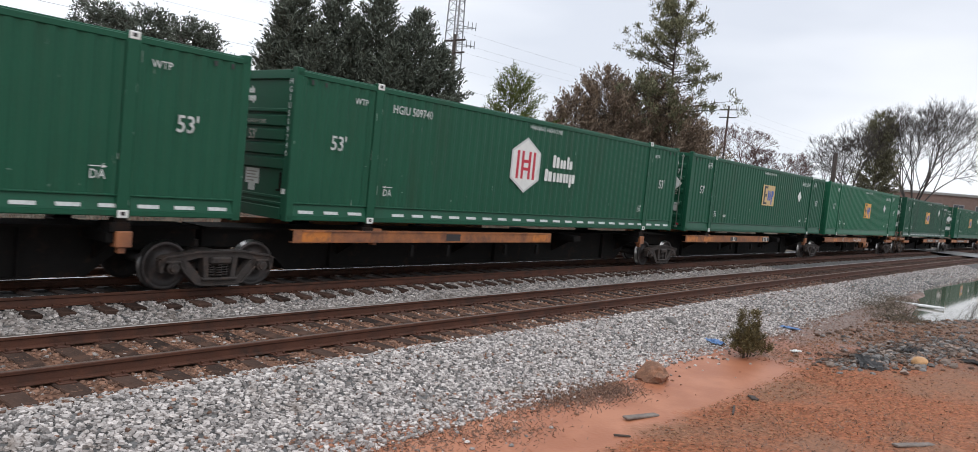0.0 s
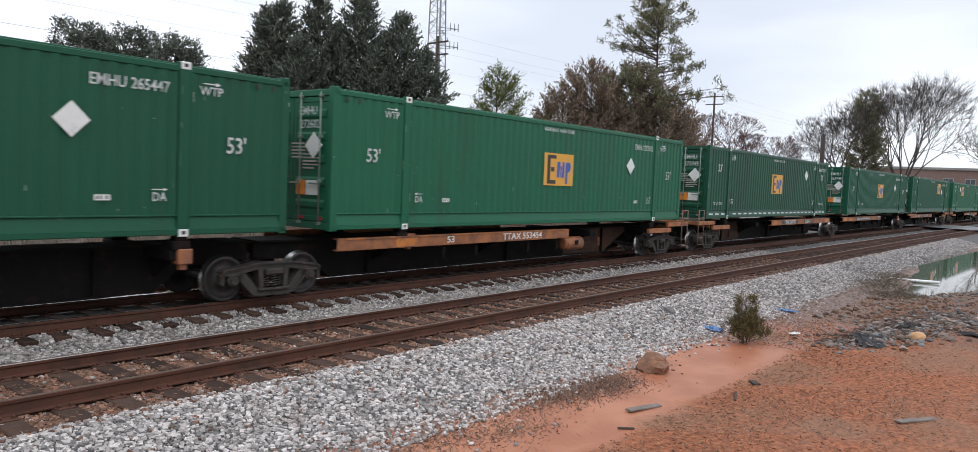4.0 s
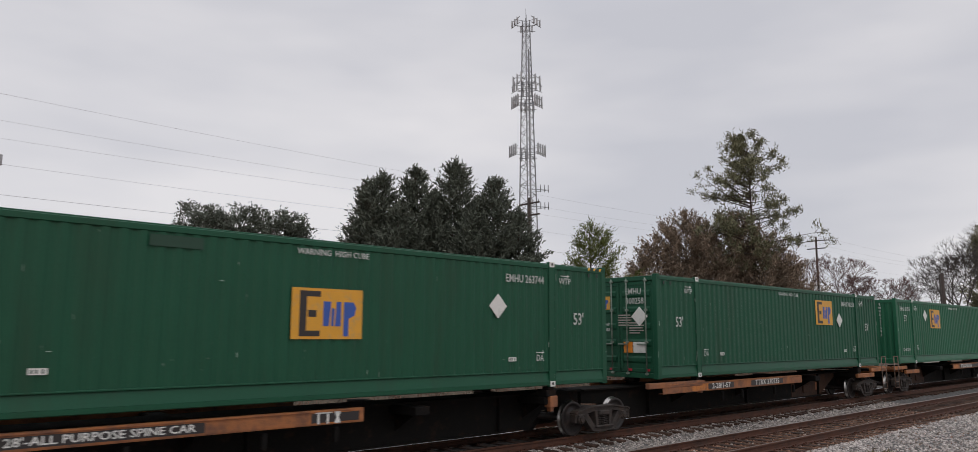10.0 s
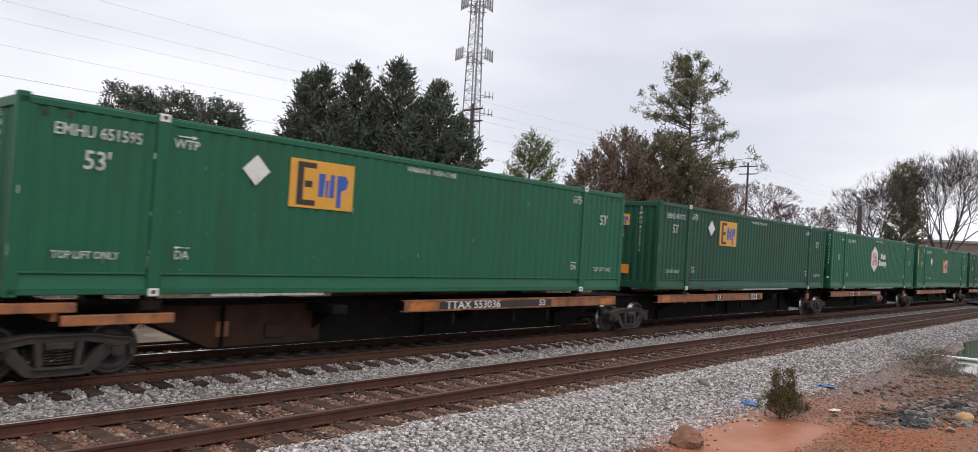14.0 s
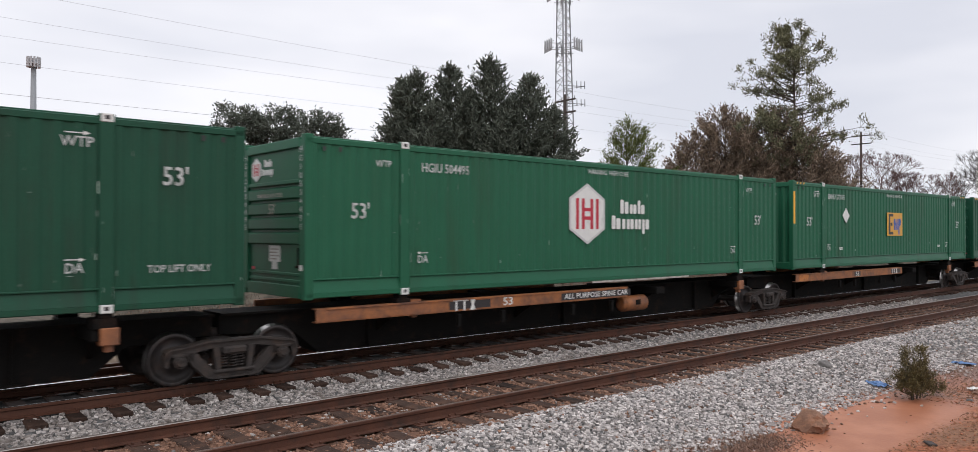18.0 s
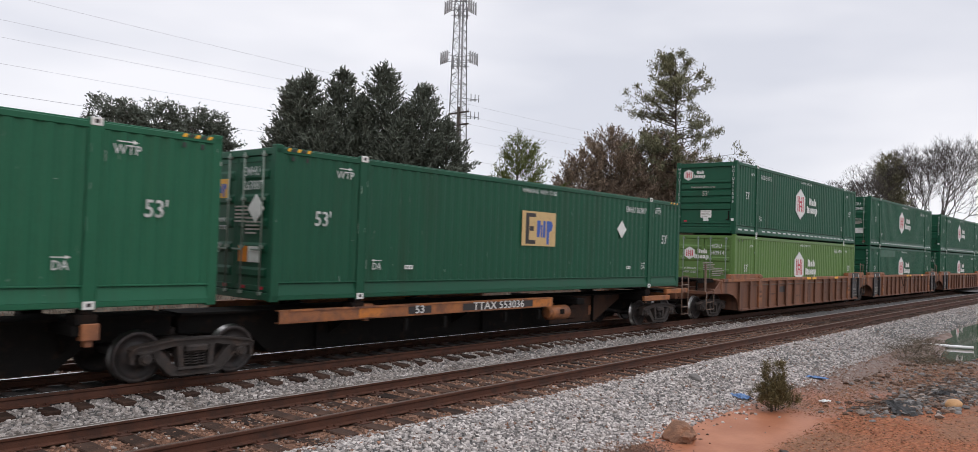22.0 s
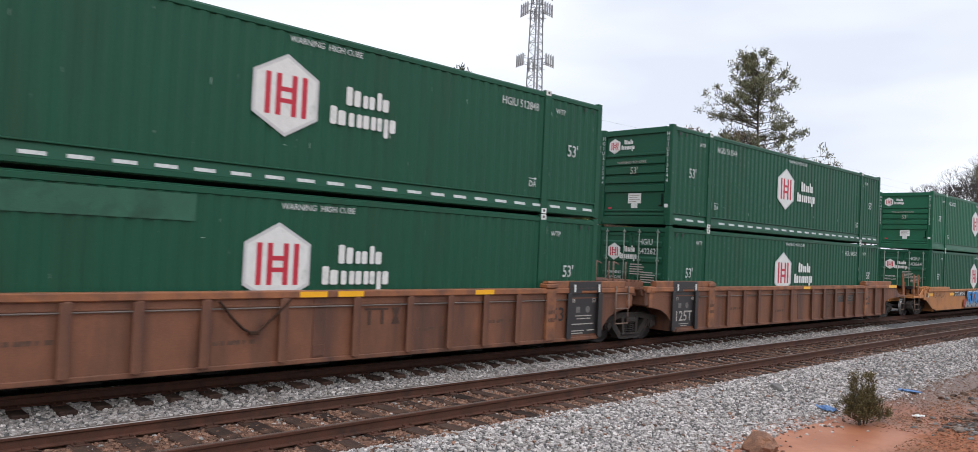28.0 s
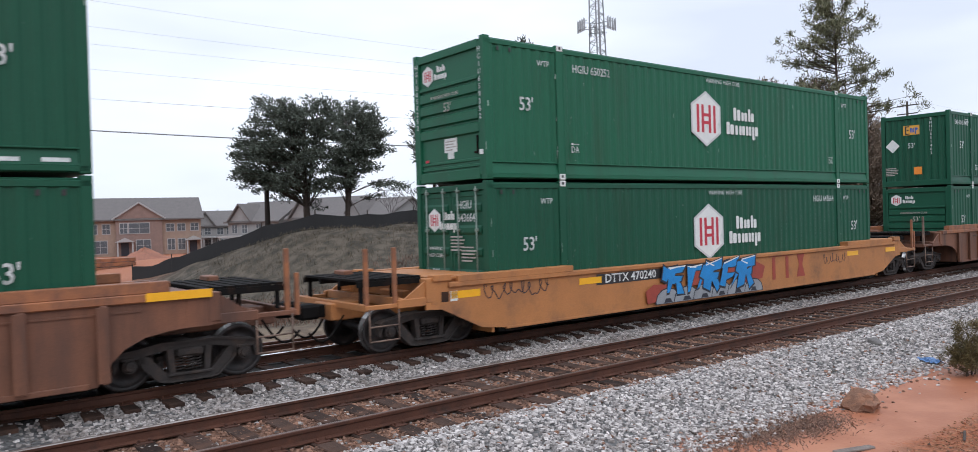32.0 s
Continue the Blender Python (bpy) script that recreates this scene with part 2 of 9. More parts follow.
M_DULLTOP = material("dull_rail_head", (0.125, 0.080, 0.062), 0.45, 0.35, vary=0.2, scale=3, bump=0.08, dirt=(0.09, 0.055, 0.042), dirt_amount=0.5, dirt_scale=2)
M_POLISH = material("polished_rail_corner", (0.30, 0.27, 0.25), 0.38, 0.8, vary=0.2, scale=2, bump=0.03, dirt=(0.12, 0.08, 0.06), dirt_amount=0.5, dirt_scale=1.5)
M_TIE = material("creosote_tie", (0.044, 0.026, 0.019), 0.85, vary=0.45, scale=5, fine=40, bump=0.5, dirt=(0.098, 0.052, 0.035), dirt_amount=0.45, dirt_scale=3, rand=0.5, spec=0.2)
M_STONE = material("ballast_stone", (0.375, 0.342, 0.320), 0.8, vary=0.2, scale=30, fine=120, bump=0.3, dirt=(0.22, 0.18, 0.15), dirt_amount=0.25, dirt_scale=2.0, island=0.64)
M_STONEDUST = material("dusty_stone", (0.282, 0.252, 0.230), 0.85, vary=0.25, scale=30, fine=120, bump=0.3, dirt=(0.15, 0.12, 0.10), dirt_amount=0.3, dirt_scale=2.0, island=0.6)
M_STONEBROWN = material("rusty_stone", (0.185, 0.098, 0.062), 0.85, vary=0.25, scale=30, fine=120, bump=0.3, island=0.55)
M_ROCK = material("brown_rock", (0.20, 0.105, 0.065), 0.85, vary=0.35, scale=9, fine=50, bump=0.6, dirt=(0.33, 0.16, 0.09), dirt_amount=0.4, dirt_scale=6)
M_PALESTONE = material("pale_stone", (0.46, 0.26, 0.12), 0.8, vary=0.2, scale=9, bump=0.4)
M_GREYROCK = material("grey_rubble", (0.15, 0.14, 0.132), 0.85, vary=0.3, scale=8, bump=0.5, island=0.55)
M_BARK = material("bark", (0.062, 0.045, 0.035), 0.9, vary=0.35, scale=8, fine=50, bump=0.6)
M_BAREBARK = material("bare_bark", (0.070, 0.060, 0.054), 0.9, vary=0.25, scale=8, bump=0.3)
M_POLE = material("pole_wood", (0.048, 0.036, 0.030), 0.9, vary=0.3, scale=6, bump=0.3)
M_BOARD = material("weathered_board", (0.17, 0.14, 0.12), 0.9, vary=0.35, scale=8, fine=50, bump=0.4)
M_CEDAR = material("cedar_leaf", (0.102, 0.115, 0.090), 0.75, vary=0.3, scale=0.8, bump=0, island=0.4, spec=0.2)
M_PINE = material("pine_needle", (0.165, 0.163, 0.095), 0.75, vary=0.3, scale=0.8, bump=0, island=0.5, spec=0.2)
M_YOUNGPINE = material("young_pine", (0.115, 0.135, 0.038), 0.75, vary=0.3, scale=0.8, bump=0, island=0.45, spec=0.2)
M_IVY = material("ivy_leaf", (0.170, 0.160, 0.100), 0.75, vary=0.3, scale=0.8, bump=0, island=0.5, spec=0.2)
M_TAPE = material("reflective_tape", (0.52, 0.55, 0.53), 0.4, vary=0.15, scale=20, bump=0.02, dirt=(0.22, 0.26, 0.23), dirt_amount=0.45, dirt_scale=3)
M_BROWNLEAF = material("brown_leaf", (0.215, 0.162, 0.118), 0.8, vary=0.35, scale=0.8, bump=0, island=0.5, spec=0.2)
M_REDTWIG = material("red_twig", (0.12, 0.065, 0.058), 0.85, vary=0.3, bump=0, island=0.4)
M_BUSH = material("pine_seedling", (0.115, 0.093, 0.042), 0.75, vary=0.3, scale=6, bump=0, island=0.5, spec=0.2)
M_DRYGRASS = material("dry_grass", (0.205, 0.125, 0.090), 0.85, vary=0.3, scale=6, bump=0, island=0.45)
M_REDWEED = material("red_weed", (0.140, 0.074, 0.050), 0.9, vary=0.35, scale=2, bump=0, island=0.5)
M_WEED = material("dead_weed", (0.098, 0.078, 0.052), 0.9, vary=0.35, scale=2, bump=0, island=0.55)
M_GALV = material("galvanised_steel", (0.26, 0.27, 0.28), 0.55, 0.4, vary=0.15, bump=0.05)
M_ANTENNA = material("antenna_grey", (0.40, 0.41, 0.42), 0.5, vary=0.1, bump=0.02)
M_WIRE = material("cable", (0.30, 0.30, 0.31), 0.6, bump=0)
M_FENCE = material("silt_fence_cloth", (0.016, 0.015, 0.015), 0.8, vary=0.3, scale=2, bump=0.3)
# red brick paled towards pink, haze over distance put into its colour
M_BRICK = material("red_brick", (0.225, 0.150, 0.125), 0.85, vary=0.2, scale=2, fine=14, bump=0.2)
M_BRICK2 = material("tan_brick", (0.300, 0.215, 0.165), 0.85, vary=0.2, scale=2, fine=14, bump=0.2)
M_SHINGLE = material("roof_shingle", (0.125, 0.112, 0.105), 0.85, vary=0.2, scale=2, fine=10, bump=0.3)
M_SIDING = material("pale_siding", (0.26, 0.25, 0.24), 0.7, vary=0.1, scale=1, fine=8, bump=0.1)
M_TRIM = material("white_trim", (0.34, 0.33, 0.32), 0.6, vary=0.08, bump=0.02)
M_PANE = material("window_pane", (0.09, 0.10, 0.11), 0.25, vary=0.1, bump=0)
M_CONCRETE = material("concrete", (0.30, 0.29, 0.27), 0.8, vary=0.15, scale=2, bump=0.2)
M_BLUEBAG = material("blue_plastic", (0.09, 0.18, 0.36), 0.4, vary=0.3, bump=0.2)
M_PVC = material("white_pipe", (0.75, 0.75, 0.74), 0.35, vary=0.08, bump=0.02)
M_GRAFBLUE = material("spray_blue", (0.014, 0.21, 0.52), 0.5, vary=0.3, scale=3, bump=0.02)
M_GRAFDARK = material("spray_black", (0.02, 0.02, 0.03), 0.5, vary=0.2, bump=0.02)
M_GRAFGREY = material("spray_grey", (0.26, 0.27, 0.28), 0.5, vary=0.25, scale=3, bump=0.02)
M_MAROON = material("faded_maroon", (0.30, 0.05, 0.03), 0.6, vary=0.25, scale=5, bump=0.03)

# ---- geometry helpers ----


class Build:
    """Collects faces of one mesh."""

    def __init__(self):
        self.v, self.f, self.mi, self.sm = [], [], [], []

    def add(self, verts, faces, mi=0, smooth=False):
        k = len(self.v)
        self.v += [tuple(p) for p in verts]
        self.f += [tuple(i + k for i in f) for f in faces]
        self.mi += [mi] * len(faces)
        self.sm += [smooth] * len(faces)
        return self

    def box(self, x0, x1, y0, y1, z0, z1, c=0.0, mi=0):
        if c <= 0:
            p = [(x, y, z) for x in (x0, x1) for y in (y0, y1) for z in (z0, z1)]
            return self.add(p, [(0, 1, 3, 2), (4, 6, 7, 5), (0, 4, 5, 1), (2, 3, 7, 6), (0, 2, 6, 4), (1, 5, 7, 3)], mi)
        c = min(c, 0.45 * min(x1 - x0, y1 - y0, z1 - z0))
        ring = [(x0 + c, y0), (x1 - c, y0), (x1, y0 + c), (x1, y1 - c), (x1 - c, y1), (x0 + c, y1), (x0, y1 - c), (x0, y0 + c)]
        inn = [(x0 + c, y0 + c), (x1 - c, y0 + c), (x1 - c, y0 + c), (x1 - c, y1 - c), (x1 - c, y1 - c), (x0 + c, y1 - c), (x0 + c, y1 - c), (x0 + c, y0 + c)]
        p = [(*q, z0) for q in inn] + [(*q, z0 + c) for q in ring] + [(*q, z1 - c) for q in ring] + [(*q, z1) for q in inn]
        f = [(7, 5, 3, 1), (25, 27, 29, 31)]
        for r in range(3):
            for i in range(8):
                j = (i + 1) % 8
                f.append((r * 8 + i, r * 8 + j, r * 8 + 8 + j, r * 8 + 8 + i))
        return self.add(p, f, mi)

    def tube(self, a, b, r, r2=None, n=8, mi=0, cap=True, smooth=True):
        a, b = Vector(a), Vector(b)
        d = b - a
        if d.length < 1e-6:
            return self
        q = d.to_track_quat("Z", "Y")
        r2 = r if r2 is None else r2
        p = []
        for c, rr in ((a, r), (b, r2)):
            for i in range(n):
                w = 2 * math.pi * i / n
                p.append(c + q @ Vector((math.cos(w) * rr, math.sin(w) * rr, 0)))
        self.add(p, [(i, (i + 1) % n, n + (i + 1) % n, n + i) for i in range(n)], mi, smooth)
        if cap:
            k = len(self.v) - 2 * n
            self.f += [tuple(k + i for i in reversed(range(n))), tuple(k + n + i for i in range(n))]
            self.mi += [mi, mi]
            self.sm += [False, False]
        return self

    def tube_path(self, pts, rad, n=6, mi=0):
        """One closed tube through the points."""
        pts = [Vector(p) for p in pts]
        v = []
        for i, p in enumerate(pts):
            d = pts[min(i + 1, len(pts) - 1)] - pts[max(i - 1, 0)]
            q = d.to_track_quat("Z", "Y")
            v += [p + q @ Vector((math.cos(2 * math.pi * j / n) * rad, math.sin(2 * math.pi * j / n) * rad, 0)) for j in range(n)]
        f = [(i * n + j, i * n + (j + 1) % n, (i + 1) * n + (j + 1) % n, (i + 1) * n + j) for i in range(len(pts) - 1) for j in range(n)]
        k = len(pts) - 1
        self.add(v, f, mi, True)
        return self.add([v[j] for j in range(n)] + [v[k * n + j] for j in range(n)], [tuple(reversed(range(n))), tuple(range(n, 2 * n))], mi)

    def bar(self, a, b, w, h, up=(0, 1, 0), mi=0):
        """Rectangular bar from a to b, w wide across, h along up."""
        a, b, up = Vector(a), Vector(b), Vector(up)
        d = (b - a).normalized()
        s = d.cross(up).normalized() * (w / 2)
        u = up.normalized() * (h / 2)
        p = [q + i * s + j * u for q in (a, b) for i, j in ((-1, -1), (1, -1), (1, 1), (-1, 1))]
        return self.add(p, [(0, 1, 2, 3), (7, 6, 5, 4), (0, 4, 5, 1), (1, 5, 6, 2), (2, 6, 7, 3), (3, 7, 4, 0)], mi)

    def prism(self, poly, lo, hi, axis="y", mi=0):
        """Extrudes an outline given in the two other axes."""
        n = len(poly)
        if axis == "y":
            p = [(a, lo, b) for a, b in poly] + [(a, hi, b) for a, b in poly]
        elif axis == "x":
            p = [(lo, a, b) for a, b in poly] + [(hi, a, b) for a, b in poly]
        else:
            p = [(a, b, lo) for a, b in poly] + [(a, b, hi) for a, b in poly]
        f = [tuple(range(n)), tuple(reversed(range(n, 2 * n)))] + [(i, n + i, n + (i + 1) % n, (i + 1) % n) for i in range(n)]
        return self.add(p, f, mi)

    def mesh(self, name, mats):
        me = bpy.data.meshes.new(name)
        me.from_pydata(self.v, [], self.f)
        for m in mats if isinstance(mats, (list, tuple)) else [mats]:
            me.materials.append(m)
        me.polygons.foreach_set("material_index", self.mi)
        me.polygons.foreach_set("use_smooth", self.sm)
        bm = bmesh.new()
        bm.from_mesh(me)
        bmesh.ops.recalc_face_normals(bm, faces=bm.faces)
        bm.to_mesh(me)
        bm.free()
        return me


def mesh_np(name, verts, faces, mats, mi=None, smooth=False):
    """A mesh from arrays; all faces have the same number of corners."""
    me = bpy.data.meshes.new(name)
    verts, faces = np.asarray(verts, dtype=np.float32), np.asarray(faces, dtype=np.int32)
    k = faces.shape[1]
    me.vertices.add(len(verts))
    me.vertices.foreach_set("co", verts.ravel())
    me.loops.add(faces.size)
    me.loops.foreach_set("vertex_index", faces.ravel())
    me.polygons.add(len(faces))
    me.polygons.foreach_set("loop_start", np.arange(len(faces), dtype=np.int32) * k)
    me.polygons.foreach_set("loop_total", np.full(len(faces), k, dtype=np.int32))
    for m in mats if isinstance(mats, (list, tuple)) else [mats]:
        me.materials.append(m)
    if mi is not None:
        me.polygons.foreach_set("material_index", np.asarray(mi, dtype=np.int32))
    me.polygons.foreach_set("use_smooth", np.full(len(faces), smooth, dtype=bool))
    me.update(calc_edges=True)
    me.validate()
    return me


def part(name, built, mats, parent, label="", at=None):
    me = built.mesh(name, mats) if isinstance(built, Build) else built
    ob = new(name, me)
    if parent is not None:
        ob.parent = parent
    if at is not None:
        ob.matrix_basis = at
    return tagged(ob, label) if label else ob


def thing(name, label, category, group="", kind="", at=None):
    ob = new(name)
    ob.empty_display_size = 0.3
    if at is not None:
        ob.matrix_basis = at
    return tagged(ob, label, category, group, kind)


LETTERS = {}


def letters(body, size, mat, narrow=1.0, align="CENTER"):
    key = (body, size, mat.name, narrow, align)
    if key not in LETTERS:
        cu = bpy.data.curves.new("lettering", "FONT")
        cu.body, cu.size, cu.align_x, cu.align_y, cu.resolution_u, cu.offset = body, size, align, "CENTER", 2, size * 0.012
        ob = bpy.data.objects.new("lettering", cu)
        scene.collection.objects.link(ob)
        me = bpy.data.meshes.new_from_object(ob)
        bpy.data.objects.remove(ob)
        if narrow != 1.0:
            me.transform(Matrix.Diagonal((narrow, 1, 1, 1)))
        me.materials.clear()
        me.materials.append(mat)
        LETTERS[key] = me
    return LETTERS[key]


SIDE = Matrix(((1, 0, 0, 0), (0, 0, -1, 0), (0, 1, 0, 0), (0, 0, 0, 1)))
FRONT = Matrix(((0, 0, -1, 0), (-1, 0, 0, 0), (0, 1, 0, 0), (0, 0, 0, 1)))


def on_side(x, y, z):
    return Matrix.Translation((x, y, z)) @ SIDE


def on_end(x, y, z):
    return Matrix.Translation((x, y, z)) @ FRONT


# ---- the line of the tracks; z = 0 is the top of the rails ----
def line_y(x):
    return 13.191 + 0.05433 * x - 0.000168 * x * x


def slope(x):
    return 0.05433 - 0.000336 * x


GAP = 3.90


def on_track(x, z=0.0, off=0.0):
    a = math.atan(slope(x))
    return pose(x - off * math.sin(a), line_y(x) + off * math.cos(a), z, 0, 0, math.degrees(a))


def passed(t):
    """How far the train has run towards -x at t seconds."""
    return -81.496 + 8.3113 * t - 0.003405 * t * t


MOVERS = []
WHEELS = []


def run_on_track(ob, u, z=0.0):
    MOVERS.append((ob, u, z))
    ob.matrix_basis = on_track(u - passed(0), z)
    return ob


# ---- ground ----


def smooth(a, b, x):
    t = min(1.0, max(0.0, (x - a) / (b - a)))
    return t * t * (3 - 2 * t)


def pond_depth(x, y):
    """1 inside the flooded hollow, 0 outside."""
    bank_far = 5.6 + 0.19 * (x - 25.8) if x < 42 else 8.5 - 0.02 * (x - 42)
    bank_near = 5.6 - 0.42 * (x - 25.8) if x < 45 else -2.5
    wob = 0.5 * noise.noise((x * 0.35, y * 0.35, 3.1))
    return smooth(-0.3, 0.7, bank_far - y + wob * 0.5) * smooth(-0.3, 0.9, y - bank_near + wob) * smooth(25.6, 27.5, x) * (1 - smooth(68, 71, x))


def ground_z(x, y):
    v = line_y(x) - GAP - y
    w = y - line_y(x)
    n1 = noise.noise((x * 0.5, y * 0.5, 0.0))
    n2 = noise.noise((x * 2.3, y * 2.3, 1.0))
    if v > 0:
        z = -0.205 - 0.32 * smooth(1.45, 3.3, v) - 0.03 * smooth(3.2, 5, v)
        z += 0.04 * n1 * smooth(3.4, 5.2, v) + 0.02 * n2 * smooth(5.0, 5.8, v)
        z += 0.14 * smooth(5.0, 6.7, v)
    elif w < 0:
        z = -0.205 - 0.07 * smooth(0.9, 1.6, min(-v, -w))
    else:
        z = -0.205 - 0.075 * smooth(1.0, 1.6, w) - 0.30 * smooth(3.3, 5.2, w) + 0.06 * n1 * smooth(3, 5, w)
        crest = 34.5 + 0.9 * noise.noise((x * 0.12, 0.0, 5.0)) + 6 * (1 - smooth(8, 16, x))
        foot = crest - 13
        hill = 2.75 * smooth(foot, crest, y) * smooth(7.0, 15.0, x)
        hill += 0.16 * n1 * smooth(foot, crest, y)
        back = 1 - smooth(58, 90, y) * (1 - smooth(45, 70, x))
        back *= 1 - 0.75 * smooth(crest + 1.5, crest + 12, y) * (1 - smooth(16, 28, x))
        z += hill * back
        z -= 0.8 * smooth(60, 110, y)
    z += 1.3 * math.exp(-((x + 0.5) ** 2 + (y + 0.8) ** 2) / 8.0)
    if v > 2.5 and x > 20:
        z -= 0.45 * pond_depth(x, y)
    return z


def axis_values(*runs):
    out = []
    for a, b, step in runs:
        out += list(np.arange(a, b - 1e-6, step))
    return out


XS = [-2500, -1200, -600, -300, -150, -80, -45] + axis_values((-25, -5, 2.0), (-5, 3, 0.5), (3, 24, 0.17), (24, 45, 0.4), (45, 90, 1.5), (90, 200, 8)) + [200, 260, 340, 450, 700, 1200, 2500]
YS = [-2500, -1200, -500, -200, -80, -40, -20] + axis_values((-12, -3, 1.0), (-3, 2.5, 0.35), (2.5, 10.5, 0.14), (10.5, 22, 0.4), (22, 48, 0.7), (48, 130, 4)) + [130, 160, 200, 300, 500, 1200, 2500]
gv = [(x, y, ground_z(x, y)) for x in XS for y in YS]
ny = len(YS)
gi = np.array([(i * ny + j, (i + 1) * ny + j, (i + 1) * ny + j + 1, i * ny + j + 1) for i in range(len(XS) - 1) for j in range(ny - 1)])


def ground_material():
    m = bpy.data.materials.new("ground_soil")
    m.use_nodes = True
    n, l = m.node_tree.nodes, m.node_tree.links
    b = n["Principled BSDF"]
    geo = n.new("ShaderNodeNewGeometry")
    sep = n.new("ShaderNodeSeparateXYZ")
    l.new(geo.outputs["Position"], sep.inputs[0])

    def mth(op, a, c, d=None):
        k = n.new("ShaderNodeMath")
        k.operation = op
        for i, q in enumerate((a, c) if d is None else (a, c, d)):
            if isinstance(q, (int, float)):
                k.inputs[i].default_value = q
            else:
                l.new(q, k.inputs[i])
        return k.outputs[0]

    def tex(scale, detail=4, rough=0.55):
        k = n.new("ShaderNodeTexNoise")
        k.inputs["Scale"].default_value, k.inputs["Detail"].default_value, k.inputs["Roughness"].default_value = scale, detail, rough
        l.new(geo.outputs["Position"], k.inputs["Vector"])
        return k.outputs["Fac"]

    def step(val, lo, hi):
        k = n.new("ShaderNodeMapRange")
        k.interpolation_type = "SMOOTHSTEP"
        k.inputs["From Min"].default_value, k.inputs["From Max"].default_value = lo, hi
        l.new(val, k.inputs["Value"])
        return k.outputs[0]

    def mix(fac, a, c):
        k = n.new("ShaderNodeMixRGB")
        for i, q in ((0, fac), (1, a), (2, c)):
            if isinstance(q, tuple):
                k.inputs[i].default_value = (*q, 1)
            elif isinstance(q, float):
                k.inputs[i].default_value = q
            else:
                l.new(q, k.inputs[i])
        return k.outputs[0]

    x, y = sep.outputs[0], sep.outputs[1]
    line = mth("ADD", mth("MULTIPLY", x, 0.05433), mth("MULTIPLY", mth("MULTIPLY", x, x), -0.000168))
    v = mth("SUBTRACT", mth("ADD", line, 13.191 - 3.90), y)
    w = mth("SUBTRACT", mth("SUBTRACT", y, line), 13.191)
    nz, nf = tex(1.3), tex(14.0, 6)
    vor = n.new("ShaderNodeTexVoronoi")
    vor.inputs["Scale"].default_value = 19.0
    l.new(geo.outputs["Position"], vor.inputs["Vector"])
    vn = mth("ADD", v, mth("ADD", mth("MULTIPLY", mth("SUBTRACT", nz, 0.5), 1.1), mth("MULTIPLY", mth("SUBTRACT", nf, 0.5), 0.35)))
    # gravel, mud, red dirt, weedy bank
    # gravel sheet coloured dark to stand in for shade between the loose stones
    gravel = mix(vor.outputs["Color"], (0.03, 0.029, 0.027), (0.17, 0.165, 0.16))
    mud = mix(step(nz, 0.35, 0.7), (0.325, 0.122, 0.062), (0.41, 0.172, 0.094))
    dirt = mix(step(nf, 0.38, 0.68), (0.205, 0.070, 0.032), (0.365, 0.132, 0.061))
    dirt = mix(mth("MULTIPLY", step(tex(0.55, 5), 0.46, 0.66), 0.55), dirt, (0.190, 0.122, 0.080))
    dirt = mix(mth("MULTIPLY", step(x, 15.0, 22.0), 0.55), dirt, (0.150, 0.100, 0.080))
    bank = mix(step(tex(1.7, 6), 0.35, 0.66), (0.044, 0.037, 0.026), (0.112, 0.091, 0.066))
    redsoil = mix(nf, (0.22, 0.085, 0.045), (0.42, 0.17, 0.09))
    col = mix(mth("MAXIMUM", step(vn, 4.9, 5.3), step(mth("ADD", x, mth("MULTIPLY", nz, 3.0)), 15.6, 17.0)), mud, dirt)
    col = mix(mth("MULTIPLY", step(mth("ADD", x, mth("MULTIPLY", nz, 6.0)), 19.5, 23.0), 0.85), col, mix(nf, (0.085, 0.055, 0.042), (0.19, 0.125, 0.095)))
    col = mix(mth("SUBTRACT", 1.0, step(vn, 3.0, 3.45)), col, gravel)
    crib = mth("SUBTRACT", 1.0, step(mth("ABSOLUTE", v, 0.0), 1.35, 1.6))
    col = mix(crib, col, mix(vor.outputs["Color"], (0.075, 0.036, 0.023), (0.20, 0.105, 0.066)))
    # shade under the train, put into the bed's colour between the far rails
    bed_shade = mth("SUBTRACT", 1.0, step(mth("ABSOLUTE", mth("ADD", w, mth("MULTIPLY", mth("SUBTRACT", nz, 0.5), 0.3)), 0.0), 0.75, 1.15))
    col = mix(bed_shade, col, (0.028, 0.025, 0.023))
    col = mix(step(w, 2.9, 3.4), col, mix(step(nz, 0.4, 0.6), (0.12, 0.085, 0.058), (0.20, 0.15, 0.10)))
    col = mix(step(w, 6.0, 10.0), col, bank)
    hide = mth("MULTIPLY", step(y, 40.0, 50.0), mth("SUBTRACT", 1.0, step(x, 28.0, 40.0)))
    col = mix(hide, col, redsoil)
    b.inputs["Specular IOR Level"].default_value = 0.3
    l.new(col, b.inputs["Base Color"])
    wet = mth("MULTIPLY", step(vn, 3.2, 3.7), mth("SUBTRACT", 1.0, step(vn, 4.9, 5.4)))
    l.new(mth("SUBTRACT", 0.9, mth("MULTIPLY", wet, 0.45)), b.inputs["Roughness"])
    bp = n.new("ShaderNodeBump")
    bp.inputs["Distance"].default_value = 0.05
    l.new(mth("SUBTRACT", 0.55, mth("MULTIPLY", wet, 0.5)), bp.inputs["Strength"])
